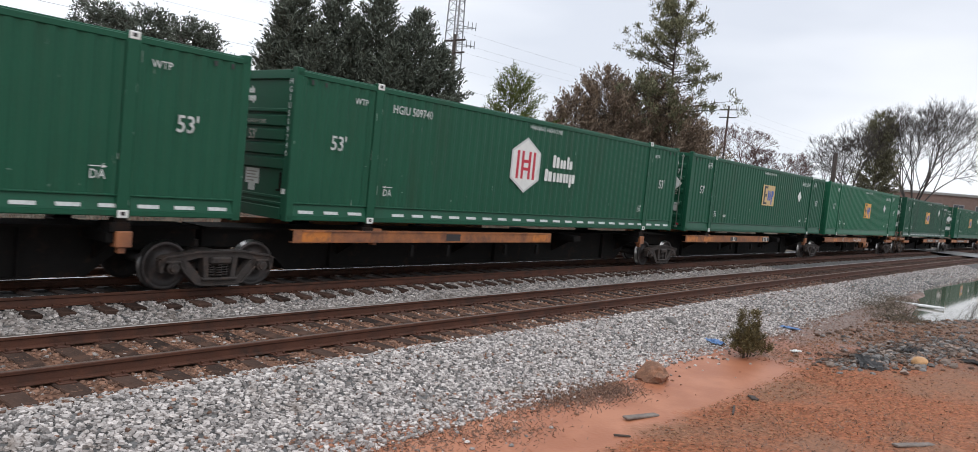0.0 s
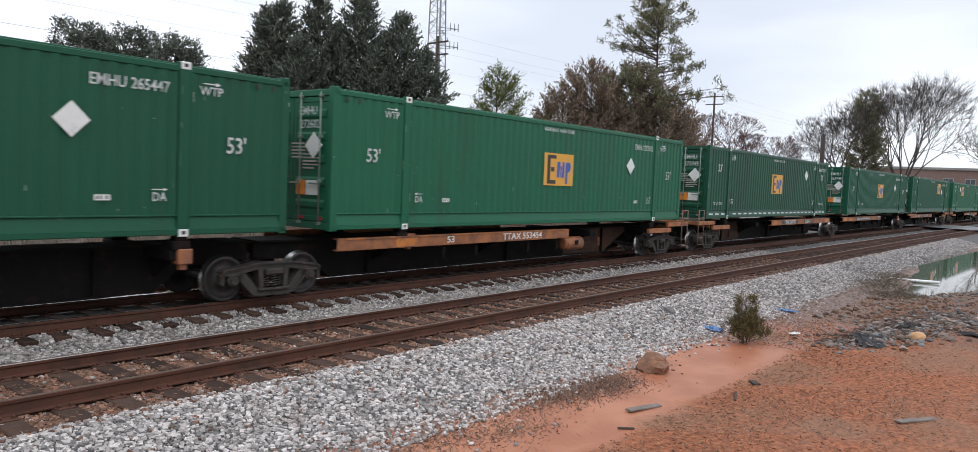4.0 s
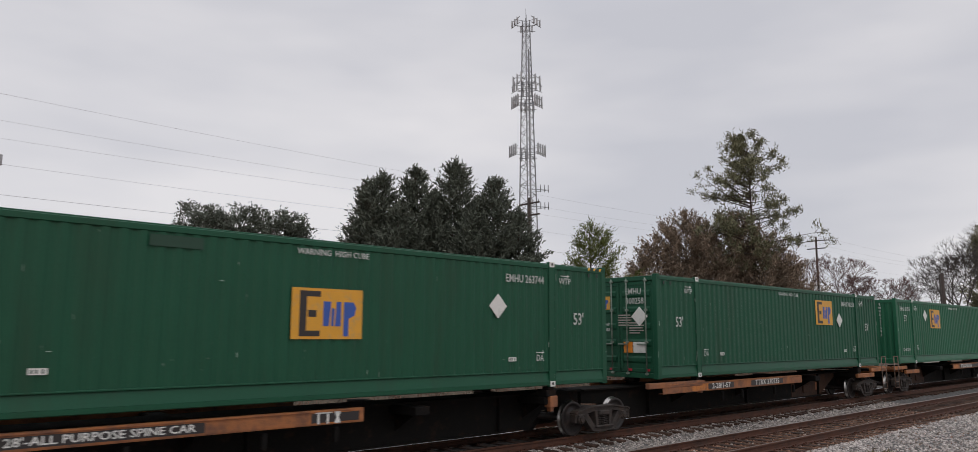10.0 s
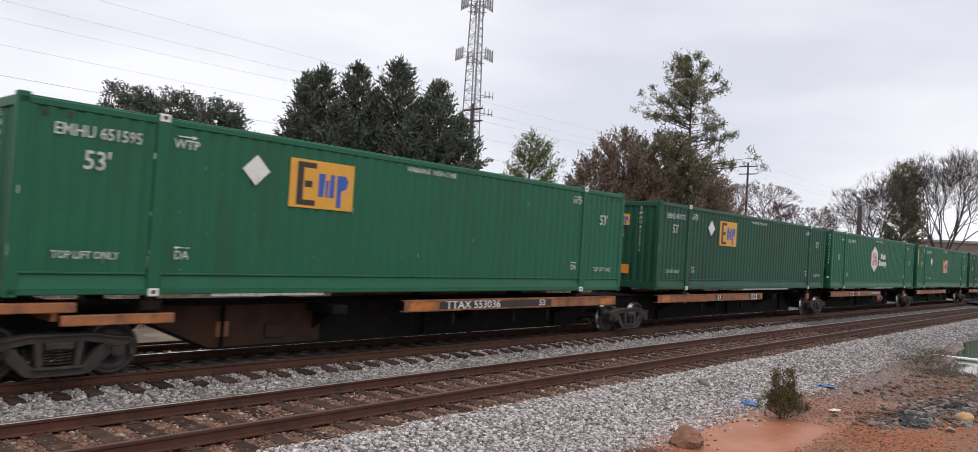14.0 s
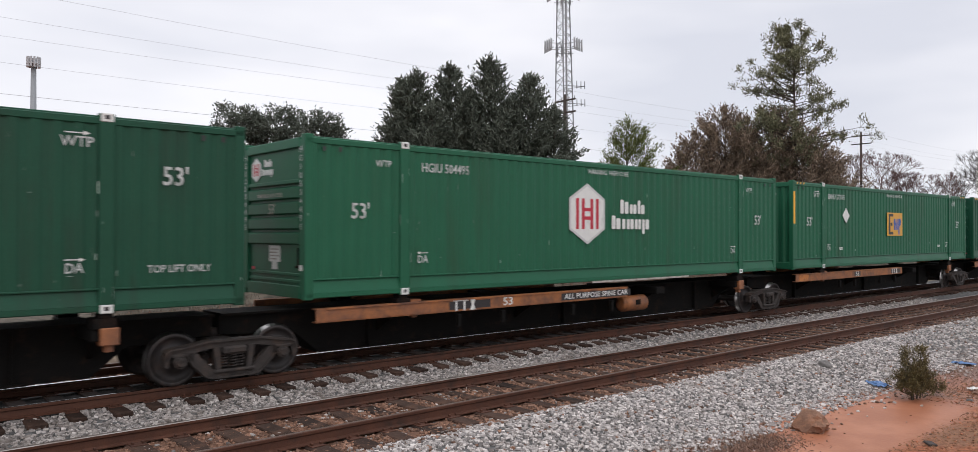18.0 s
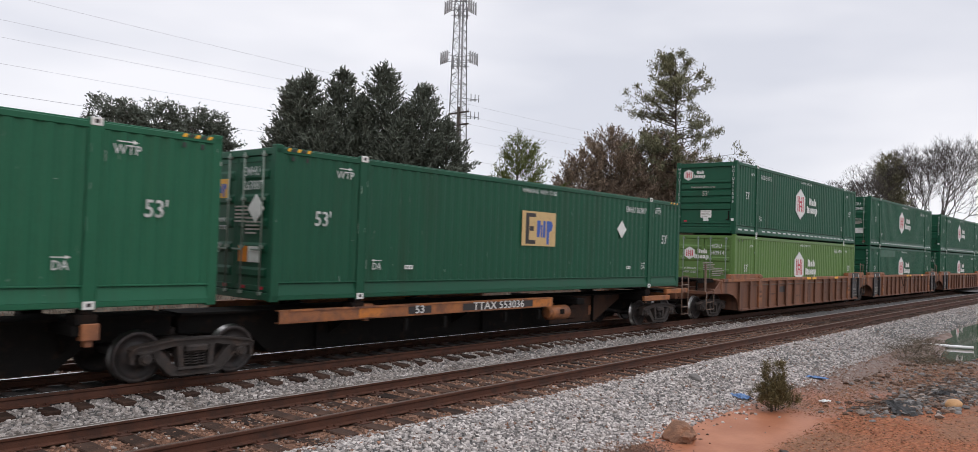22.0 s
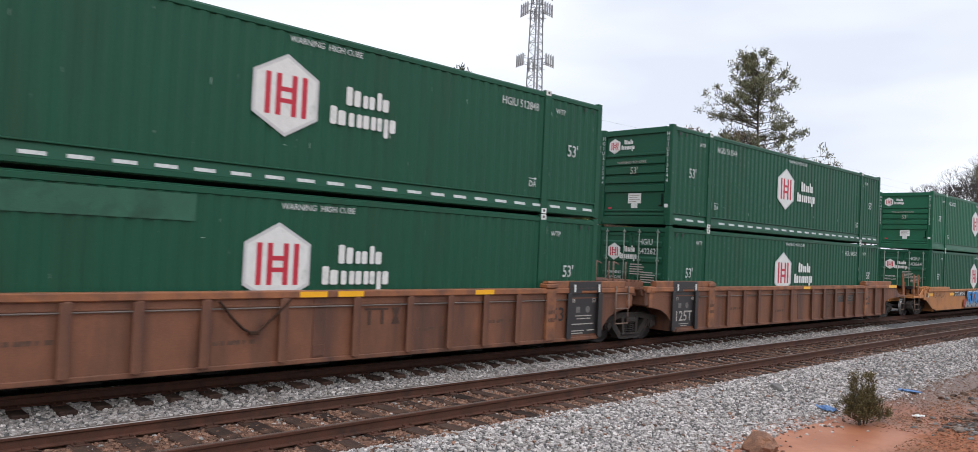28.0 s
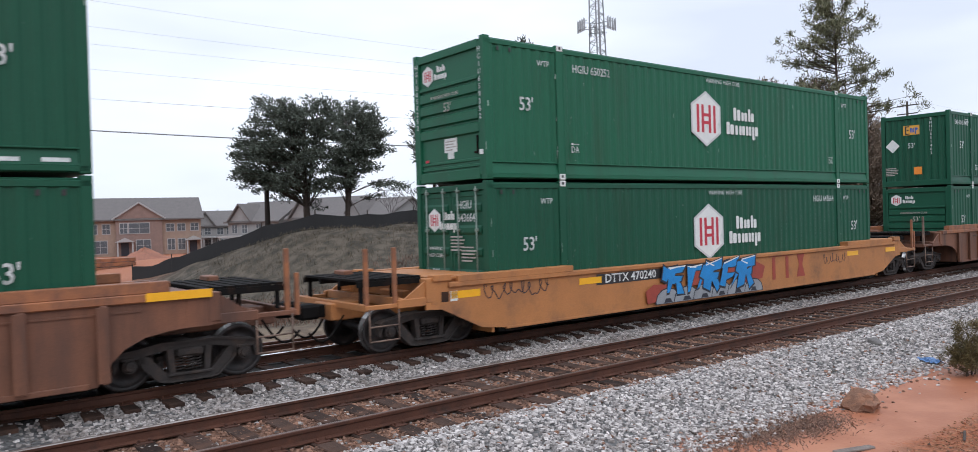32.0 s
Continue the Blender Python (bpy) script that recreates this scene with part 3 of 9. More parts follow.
    l.new(mth("ADD", nf, mth("MULTIPLY", vor.outputs["Distance"], 0.6)), bp.inputs["Height"])
    l.new(bp.outputs["Normal"], b.inputs["Normal"])
    return m


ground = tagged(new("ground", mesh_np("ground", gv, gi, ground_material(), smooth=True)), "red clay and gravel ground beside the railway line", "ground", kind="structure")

# standing water in the hollow
wm = bpy.data.materials.new("muddy_water")
wm.use_nodes = True
wb = wm.node_tree.nodes["Principled BSDF"]
wb.inputs["Base Color"].default_value, wb.inputs["Roughness"].default_value = (0.10, 0.085, 0.06, 1), 0.04
wb.inputs["Specular IOR Level"].default_value = 0.6
wnz = wm.node_tree.nodes.new("ShaderNodeTexNoise")
wnz.inputs["Scale"].default_value = 1.5
wbp = wm.node_tree.nodes.new("ShaderNodeBump")
wbp.inputs["Strength"].default_value = 0.03
wm.node_tree.links.new(wnz.outputs["Fac"], wbp.inputs["Height"])
wm.node_tree.links.new(wbp.outputs["Normal"], wb.inputs["Normal"])
wx = np.linspace(24, 73, 30)
pool = [(x, -4.5, -0.62) for x in wx] + [(x, min(9.2, 5.9 + 0.2 * max(0.0, x - 25.8)), -0.62) for x in wx]
tagged(new("water", mesh_np("water", pool, [(i, i + 1, 31 + i, 30 + i) for i in range(29)], wm)), "still muddy water standing beside the ballast", "puddle", kind="structure")

# ---- the two tracks ----
RAIL_X = axis_values((-40, 120, 3.0), (120, 340, 10.0))
RAIL = [(-0.07, -0.170), (0.07, -0.170), (0.07, -0.158), (0.016, -0.140), (0.010, -0.060), (0.034, -0.045), (0.036, -0.012), (0.028, -0.004), (0.010, 0.0), (-0.010, 0.0), (-0.028, -0.004), (-0.036, -0.012), (-0.034, -0.045), (-0.010, -0.060), (-0.016, -0.140), (-0.07, -0.158)]


def rail_mesh(off, head, polished=(7, 8, 9)):
    n, v, f, mi = len(RAIL), [], [], []
    for x in RAIL_X:
        m = on_track(x, 0, off)
        v += [m @ Vector((0, a, b)) for a, b in RAIL]
    for i in range(len(RAIL_X) - 1):
        for j in range(n):
            f.append((i * n + j, i * n + (j + 1) % n, (i + 1) * n + (j + 1) % n, (i + 1) * n + j))
            mi.append(2 if j in polished else (1 if j in (7, 8, 9) else 0))
    return mesh_np("rail", v, f, [M_RAIL, head, M_RAILTOP if head is M_RAILTOP else M_POLISH], mi)


rng = random.Random(5)
TIE = []
for k in range(4):
    b = Build()
    w0 = 0.112 + 0.006 * k
    b.box(-w0, w0, -1.30 - 0.02 * k, 1.28 + 0.015 * k, -0.34, -0.172, 0.014)
    TIE.append(b.mesh("tie", M_TIE))
PLATE = Build()
for s in (-0.753, 0.753):
    PLATE.box(-0.095, 0.095, s - 0.17, s + 0.17, -0.173, -0.158, 0.004)
    for dx in (-0.06, 0.06):
        for dy in (-0.10, 0.10):
            PLATE.box(dx - 0.014, dx + 0.014, s + dy - 0.02, s + dy + 0.02, -0.158, -0.128, 0.004)
PLATE_MESH = PLATE.mesh("tie_plates", M_RAIL)
for name, off, x0, x1 in (("track_near", -GAP, 0.5, 78.0), ("track_far", 0.0, 1.0, 70.0)):
    tr = thing(name, "railway track with rusty rails on wooden ties" if off else "railway track under the moving train", "track", kind="structure")
    for s in (-0.753, 0.753):
        part("rail", rail_mesh(off + s, M_DULLTOP if off else M_RAILTOP, (9, 10) if s > 0 else (6, 7)), None, tr, "rusty steel rail with a worn top")
    x = -30.0
    far_tie = Build()
    while x < 230:
        m = on_track(x, rng.uniform(-0.012, 0.0), off + rng.uniform(-0.05, 0.05)) @ pose(0, 0, 0, 0, rng.uniform(-0.6, 0.6), rng.uniform(-1.6, 1.6))
        if x0 <= x <= x1:
            part("tie", TIE[rng.randrange(4)], None, tr, at=m)
            if x < 34:
                part("tie_plate", PLATE_MESH, None, tr, at=m)
        else:
            far_tie.box(-0.11, 0.11, -1.3, 1.3, -0.34, -0.175)
            far_tie.v[-8:] = [tuple(m @ Vector(q)) for q in far_tie.v[-8:]]
        x += 0.535 + rng.uniform(-0.02, 0.02)
    tagged(part("distant_ties", far_tie, M_TIE, tr), kind="stuff")

# spare rails lying beside the far track
for off in (2.40, 2.86):
    b = Build()
    v, f, mi, n = [], [], [], len(RAIL)
    XR = axis_values((1.0, 42.0, 2.0))
    for x in XR:
        m = on_track(x, -0.11, off + 0.03 * noise.noise((x * 0.2, off, 0)))
        v += [m @ Vector((0, p, q)) for p, q in RAIL]
    for i in range(len(XR) - 1):
        for j in range(n):
            f.append((i * n + j, i * n + (j + 1) % n, (i + 1) * n + (j + 1) % n, (i + 1) * n + j))
            mi.append(1 if j in (7, 8, 9) else 0)
    tagged(new("spare_rail", mesh_np("spare_rail", v, f, [M_RAIL, M_DULLTOP], mi)), "long rusty spare rail lying beside the track", "rail", "spare rails")

# road over the tracks
rv, rf = [], []
RY = [-60, -20, -5, 4.0, 7.5, 9.2, 9.9, 10.1, 10.9, 11.1, 11.6, 11.8, 13.2, 14.0, 17.8, 19.5, 30, 60]
for y in RY:
    z = -0.02 - 0.35 * (1 - smooth(3.0, 8.5, y)) - 0.3 * smooth(19, 30, y)
    sk = 0.10 * (y - 12)
    rv += [(74.5 + sk, y, z), (84.5 + sk, y, z)]
M_ROAD = material("wet_asphalt", (0.15, 0.15, 0.155), 0.35, vary=0.2, scale=1.5, fine=40, bump=0.2, dirt=(0.24, 0.22, 0.20), dirt_amount=0.4, dirt_scale=0.6)
tagged(new("road", mesh_np("road", rv, [(2 * i, 2 * i + 1, 2 * i + 3, 2 * i + 2) for i in range(len(RY) - 1)], M_ROAD)), "wet grey asphalt road crossing the tracks", "road", kind="structure")

# ---- loose ballast ----
ICO_V, ICO_F = [], []
g = (1 + 5 ** 0.5) / 2
for a, b2 in ((1, g), (1, -g), (-1, g), (-1, -g)):
    ICO_V += [(0, a, b2), (a, b2, 0), (b2, 0, a)]
ICO_V = np.array(ICO_V) / math.hypot(1, g)
ib = bmesh.new()
for q in ICO_V:
    ib.verts.new(q)
hull = bmesh.ops.convex_hull(ib, input=ib.verts)
ib.verts.index_update()
ib.faces.ensure_lookup_table()
ICO_F = np.array([[q.index for q in f.verts] for f in ib.faces])
ICO_V = np.array([q.co[:] for q in ib.verts])
ib.free()


BLOCK_V = np.array([(a, b2, c) for a in (-0.75, 0.75) for b2 in (-0.75, 0.75) for c in (-0.75, 0.75)])
BLOCK_F = np.array([(0, 1, 3, 2), (4, 6, 7, 5), (0, 4, 5, 1), (2, 3, 7, 6), (0, 2, 6, 4), (1, 5, 7, 3)])


def stones(name, rects, mats, share, seed, size):
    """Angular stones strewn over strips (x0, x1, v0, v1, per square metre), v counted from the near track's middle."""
    r = np.random.RandomState(seed)
    vs, fs, mi, k = [], [], [], 0
    forms = [BLOCK_V * r.uniform(0.55, 1.25, (8, 3)) * np.array([1.25, 0.95, 0.78]) for _ in range(20)]
    for x0, x1, v0, v1, dens in rects:
        cnt = int((x1 - x0) * abs(v1 - v0) * dens)
        for _ in range(cnt):
            x, v = r.uniform(x0, x1), r.uniform(v0, v1)
            if v > 2.9 and r.rand() < (v - 2.9) * 0.9:
                continue
            y = line_y(x) - GAP - v
            s = size * r.uniform(0.55, 1.35)
            a, tl = r.uniform(0, 6.283), r.uniform(-0.8, 0.8)
            p = forms[r.randint(20)] * s
            ca, sa, ct, st = math.cos(a), math.sin(a), math.cos(tl), math.sin(tl)
            p = np.stack([p[:, 0], p[:, 1] * ct - p[:, 2] * st, p[:, 1] * st + p[:, 2] * ct], 1)
            p = np.stack([p[:, 0] * ca - p[:, 1] * sa, p[:, 0] * sa + p[:, 1] * ca, p[:, 2]], 1)
            vs.append(p + (x, y, ground_z(x, y) + s * r.uniform(0.05, 0.45)))
            fs.append(BLOCK_F + 8 * k)
            mi.append(np.full(6, 1 if r.rand() < share else 0))
            k += 1
    return tagged(new(name, mesh_np(name, np.concatenate(vs), np.concatenate(fs), mats, np.concatenate(mi))), kind="stuff")


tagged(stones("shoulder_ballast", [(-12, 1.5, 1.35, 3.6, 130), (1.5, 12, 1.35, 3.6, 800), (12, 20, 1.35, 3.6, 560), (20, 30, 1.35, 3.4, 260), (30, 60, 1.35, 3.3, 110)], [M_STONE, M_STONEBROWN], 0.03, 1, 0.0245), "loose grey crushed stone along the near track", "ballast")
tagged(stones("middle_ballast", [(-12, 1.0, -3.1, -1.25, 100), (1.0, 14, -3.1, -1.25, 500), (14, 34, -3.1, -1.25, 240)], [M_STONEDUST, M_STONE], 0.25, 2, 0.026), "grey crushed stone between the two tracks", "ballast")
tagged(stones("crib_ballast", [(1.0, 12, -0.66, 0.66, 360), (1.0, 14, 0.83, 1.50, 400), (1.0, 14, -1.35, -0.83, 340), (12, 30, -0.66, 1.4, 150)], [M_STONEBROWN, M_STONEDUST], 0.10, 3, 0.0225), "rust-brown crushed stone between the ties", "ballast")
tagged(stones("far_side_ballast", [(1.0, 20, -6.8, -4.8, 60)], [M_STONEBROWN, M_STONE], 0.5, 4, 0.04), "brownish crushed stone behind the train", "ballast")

# ---- containers ----
LEN, HW, HT = 16.154, 1.295, 2.896


def corrugated(x0, x1, z0, z1, y_out, depth, pitch=0.275):
    """A pressed steel wall with upright folds, seen from -y when y_out < 0."""
    s = 1 if y_out < 0 else -1
    n = max(2, round((x1 - x0) / pitch))
    p = (x1 - x0) / n
    pts = []
    for i in range(n):
        a = x0 + i * p
        pts += [(a, 0), (a + 0.30 * p, 0), (a + 0.50 * p, depth), (a + 0.80 * p, depth)]
    pts.append((x1, 0))
    b = Build()
    v = [(x, y_out + s * d, z) for x, d in pts for z in (z0, z1)]
    b.add(v, [(2 * i, 2 * i + 2, 2 * i + 3, 2 * i + 1) for i in range(len(pts) - 1)])
    return b


def shared_container_meshes(mat):
    ms = {}
    for side, sg in (("near", -1), ("away", 1)):
        y = sg * (HW - 0.012)
        b = Build()
        for x0, x1 in ((-7.925, -6.118), (-5.868, 5.868), (6.118, 7.925)):
            q = corrugated(x0, x1, 0.34, 2.74, y, 0.036 if mat is M_LIME else 0.024)
            b.add(q.v, q.f)
        ms["side_" + side] = b.mesh("side_panel", mat)
    for sd, sg in (("near", -1), ("away", 1)):
        b = Build()
        b.box(-8.06, 8.06, *sorted((sg * HW, sg * 1.2)), 0.03, 0.125, 0.012)
        b.prism([(sg * HW, 0.12), (sg * (HW - 0.045), 0.345), (sg * 1.18, 0.345), (sg * 1.18, 0.12)], -8.0, 8.0, "x")
        b.box(-8.0, 8.0, *sorted((sg * (HW - 0.002), sg * 1.2)), 0.342, 0.37, 0.006)
        ms["bottom_rail_" + sd] = b.mesh("bottom_rail", mat)
        b = Build()
        b.box(-8.06, 8.06, *sorted((sg * HW, sg * 1.2)), 2.735, 2.84, 0.012)
        b.box(-8.06, 8.06, *sorted((sg * (HW - 0.03), sg * 1.2)), 2.835, HT - 0.03, 0.01)
        ms["top_rail_" + sd] = b.mesh("top_rail", mat)
    b = Build()
    b.box(-0.085, 0.085, -0.075, 0.075, 0.0, HT + 0.004, 0.012)
    ms["corner_post"] = b.mesh("corner_post", mat)
    b = Build()
    b.box(-0.112, 0.112, -0.052, 0.045, 0.0, HT + 0.006, 0.014)
    for x in (-0.10, 0.10):
        b.box(x - 0.012, x + 0.012, -0.060, -0.045, 0.16, HT - 0.16, 0.004)
    ms["lift_post"] = b.mesh("lift_post", mat)
    b = Build()
    b.box(-0.09, 0.09, -0.055, 0.055, 0.0, 0.13, 0.01)
    b.box(-0.035, 0.035, -0.058, -0.05, 0.04, 0.10, 0.004, 1)
    ms["casting"] = b.mesh("corner_casting", [M_WHITE, M_LOGOBLACK])
    b = Build()
    b.box(-7.98, 7.98, -1.22, 1.22, 0.12, 2.80)
    b.box(-8.05, 8.05, -1.2, 1.2, 0.02, 0.12)
    ms["body"] = b.mesh("body", mat)
    b = Build()
    b.box(-8.03, 8.03, -1.24, 1.24, 2.80, 2.848)
    for i in range(54):
        x = -7.85 + i * 0.296
        b.box(x, x + 0.13, -1.2, 1.2, 2.848, 2.864, 0.006)
    ms["roof"] = b.mesh("roof", M_ROOF)
    b = Build()
    b.box(7.96, 8.06, -1.2, 1.2, 0.05, 2.85)
    for i in range(8):
        b.box(8.06, 8.075, -1.15 + i * 0.29, -1.02 + i * 0.29, 0.3, 2.7, 0.005)
    ms["away_end"] = b.mesh("end_wall", mat)
    # ribbed end wall
    b = Build()
    b.box(-8.02, -7.95, -1.2, 1.2, 0.1, 2.85)
    ms["ribs"] = b.mesh("end_wall", mat)
    ms["ribs_frame"] = []
    for name, x0, x1, y0, y1, z0, z1 in (("end_post", -8.077, -7.98, -1.22, -1.08, 0.1, 2.8), ("end_post", -8.077, -7.98, 1.08, 1.22, 0.1, 2.8), ("end_header", -8.077, -7.98, -1.08, 1.08, 2.68, 2.85), ("end_sill", -8.077, -7.98, -1.08, 1.08, 0.02, 0.24), ("end_rib", -8.045, -8.0, -1.06, 1.06, 0.28, 0.34), ("end_rib", -8.045, -8.0, -1.06, 1.06, 0.40, 0.46), ("end_rib", -8.072, -8.0, -1.06, 1.06, 2.05, 2.12)):
        b = Build()
        b.box(x0, x1, y0, y1, z0, z1, 0.009)
        ms["ribs_frame"].append((name, b.mesh(name, mat)))
    b = Build()
    b.prism([(-8.021, 0), (-8.021, 0.235), (-8.072, 0.205), (-8.072, 0.03)], -1.06, 1.06, "y")
    ms["end_rib"] = b.mesh("end_rib", mat)
    # corrugated end wall
    b = Build()
    b.box(-7.99, -7.93, -1.2, 1.2, 0.1, 2.85)
    q = corrugated(-1.12, 1.12, 0.22, 2.72, -8.045, 0.04, 0.25)
    b.add([(y, -x, z) for x, y, z in q.v], q.f)
    b.box(-8.07, -7.98, -1.2, 1.2, 2.70, 2.85, 0.01)
    b.box(-8.07, -7.98, -1.2, 1.2, 0.02, 0.24, 0.01)
    ms["flat"] = b.mesh("end_wall", mat)
    # door leaf, hinged frame around
    b = Build()
    b.box(-8.06, -7.96, -1.2, 1.2, 2.72, 2.85, 0.01)
    b.box(-8.06, -7.96, -1.2, 1.2, 0.02, 0.16, 0.01)
    b.box(-7.99, -7.95, -1.2, 1.2, 0.1, 2.8)
    ms["door_frame"] = b.mesh("door_frame", mat)
    b = Build()
    b.box(-8.03, -7.98, -0.575, 0.575, 0.18, 2.70, 0.008)
    for sg in (-1, 1):
        b.box(-8.045, -8.0, sg * 0.53 - 0.04, sg * 0.53 + 0.04, 0.18, 2.70, 0.006)
    for z in (0.18, 2.60):
        b.box(-8.045, -8.0, -0.57, 0.57, z, z + 0.1, 0.006)
    ms["door"] = b.mesh("door", mat)
    ms["door_panels"] = []
    for i in range(5):
        z = 0.42 + i * 0.46
        b = Build()
        b.prism([(-8.03, z), (-8.03, z + 0.20), (-8.058, z + 0.15), (-8.058, z + 0.05)], -0.46, 0.46, "y")
        ms["door_panels"].append(b.mesh("door_panel", mat))
    b = Build()
    b.tube((-8.09, 0, 0.10), (-8.09, 0, 2.80), 0.017, n=6)
    for z in (0.14, 1.0, 1.9, 2.72):
        b.box(-8.11, -8.04, -0.045, 0.045, z - 0.03, z + 0.03, 0.006)
    b.box(-8.12, -8.09, -0.02, 0.30, 0.93, 0.965, 0.005)
    ms["rod"] = b.mesh("lock_rod", M_ROD)
    return ms


SHARED = {m.name: shared_container_meshes(m) for m in (M_GREEN, M_GREEN2, M_DULLGREEN, M_LIME)}


def slab(w, h, t, mat, name="panel"):
    b = Build()
    b.box(-w / 2, w / 2, -h / 2, h / 2, 0, t)
    return b.mesh(name, mat)


def outline(pts, t, mat, name="panel"):
    b = Build()
    b.prism(pts, 0, t, "z")
    return b.mesh(name, mat)


def plate_logo_mesh(scale, ground_mat):
    """Oblong in yellow with one dark block and blue blocks."""
    b = Build()
    w, h = 1.47 * scale, 0.90 * scale
    b.box(-w / 2, w / 2, -h / 2, h / 2, 0, 0.004, 0, 0)
    x0 = -0.58 * scale
    for bx in ((0, 0.14, -0.40, 0.40), (0.14, 0.42, 0.30, 0.40), (0.14, 0.42, -0.40, -0.30), (0.17, 0.34, -0.06, 0.06)):
        b.box(x0 + bx[0] * scale, x0 + bx[1] * scale, bx[2] * scale, bx[3] * scale, 0.004, 0.007, 0, 1)
    x1 = -0.10 * scale
    for pts in (((0, -0.22), (0.12, -0.22), (0.16, 0.22), (0, 0.22)), ((0.17, -0.22), (0.22, -0.22), (0.24, 0.10), (0.17, 0.10)), ((0.25, -0.22), (0.37, -0.22), (0.37, 0.22), (0.27, 0.22)), ((0.43, -0.40), (0.54, -0.40), (0.54, -0.08), (0.66, -0.02), (0.70, 0.12), (0.64, 0.22), (0.43, 0.22))):
        b.prism([(x1 + q[0] * scale, q[1] * scale) for q in pts], 0.0042, 0.0075, "z", 2)
    return b.mesh("logo_plate", [ground_mat, M_LOGOBLACK, M_LOGOBLUE])


def hex_panel_mesh(scale):
    """Six-sided white panel with a grey edge."""
    b = Build()
    for q, z, mi in ((0.72, 0.004, 0), (0.655, 0.006, 1)):
        b.prism([(math.sin(i * math.pi / 3) * q * 1.01 * scale, math.cos(i * math.pi / 3) * q * scale) for i in range(6)], 0, z, "z", mi)
    return b.mesh("badge", [M_SILVER, M_WHITE])


BADGE_BARS = ((-0.40, -0.30, -0.36, 0.36), (-0.20, -0.10, -0.36, 0.36), (0.10, 0.20, -0.36, 0.36), (0.30, 0.40, -0.36, 0.36), (-0.10, 0.10, 0.06, 0.14), (-0.10, 0.10, -0.14, -0.06))
WORD_BLOCKS = ((0.33, 0.13, 0.05, 0.50), (0.50, 0.14, 0.05, 0.44), (0.70, 0.11, 0.05, 0.36), (0.84, 0.12, 0.05, 0.36), (1.02, 0.10, 0.05, 0.50), (1.15, 0.14, 0.05, 0.36),
               (0.0, 0.14, -0.45, -0.02), (0.17, 0.16, -0.45, -0.10), (0.40, 0.12, -0.45, -0.12), (0.58, 0.11, -0.45, -0.12), (0.72, 0.13, -0.45, -0.12), (0.90, 0.11, -0.45, -0.12), (1.04, 0.11, -0.45, -0.12), (1.20, 0.10, -0.60, -0.12), (1.33, 0.14, -0.45, -0.12))


def block_mesh(x, w, y0, y1, scale, tall):
    c = 0.03
    return outline([(px * scale, py * scale * tall) for px, py in ((x + c, y0), (x + w - c, y0), (x + w, y0 + c), (x + w, y1 - c), (x + w - c, y1), (x + c, y1), (x, y1 - c), (x, y0 + c))], 0.005, M_WHITE, "word_block")


BADGE = {}
for size, wide, tall in ((1.0, 1.0, 0.77), (0.36, 0.42, 1.0), (0.324, 0.315, 1.0)):
    bars = []
    for x0, x1, y0, y1 in BADGE_BARS:
        b = Build()
        b.box(x0 * size, x1 * size, y0 * size, y1 * size, 0.006, 0.009)
        bars.append(b.mesh("badge_bar", M_RED))
    BADGE[size] = (hex_panel_mesh(size), bars, [block_mesh(*q, wide, tall) for q in WORD_BLOCKS])


def badge(parent, size, at_badge, at_words):
    """White hexagon with red bars, and two rows of rounded white blocks beside it."""
    panel, bars, blocks = BADGE[size]
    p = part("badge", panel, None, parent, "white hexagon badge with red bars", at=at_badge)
    for q in bars:
        part("badge_bar", q, None, p, "red bar")
    w = part("word_block", blocks[0], None, parent, "white block lettering beside the badge", at=at_words)
    for q in blocks[1:]:
        part("word_block", q, None, w)


LOGO = {"plate": plate_logo_mesh(1.0, M_YELLOW), "tan": plate_logo_mesh(1.0, M_TAN), "plate_s": plate_logo_mesh(0.42, M_YELLOW)}
DIAMOND = outline([(0, 0.27), (0.27, 0), (0, -0.27), (-0.27, 0)], 0.012, M_WHITE, "placard")
ARROW_R = outline([(-0.22, -0.012), (0.12, -0.012), (0.12, -0.05), (0.24, 0), (0.12, 0.05), (0.12, 0.012), (-0.22, 0.012)], 0.003, M_WHITE, "arrow")
ARROW_L = outline([(0.22, 0.012), (-0.12, 0.012), (-0.12, 0.05), (-0.24, 0), (-0.12, -0.05), (-0.12, -0.012), (0.22, -0.012)], 0.003, M_WHITE, "arrow")
DASH = Build()
DASH.box(0, 0.35, -0.004, 0.0, -0.03, 0.03)
DASH = DASH.mesh("reflective_tape", M_TAPE)
DASH_X = [x for x in (-7.80 + i * 0.61 for i in range(26)) if abs(abs(x + 0.16) - 5.993) > 0.2]
TINY = Build()
for r, w in ((0.14, 0.42), (0.07, 0.50), (0.0, 0.46), (-0.07, 0.48), (-0.14, 0.36)):
    TINY.box(-0.25, -0.25 + w, r - 0.016, r + 0.016, 0, 0.003)
TINY = TINY.mesh("small_print", M_FADED)
LIFT = Build()
LIFT.box(-0.12, 0.12, -0.045, 0.045, 0, 0.003)
for x in (-0.09, -0.03, 0.05):
    LIFT.box(x, x + 0.03, -0.028, 0.028, 0.003, 0.005, 0, 1)
LIFT = LIFT.mesh("small_print", [M_WHITE, M_PATCH])
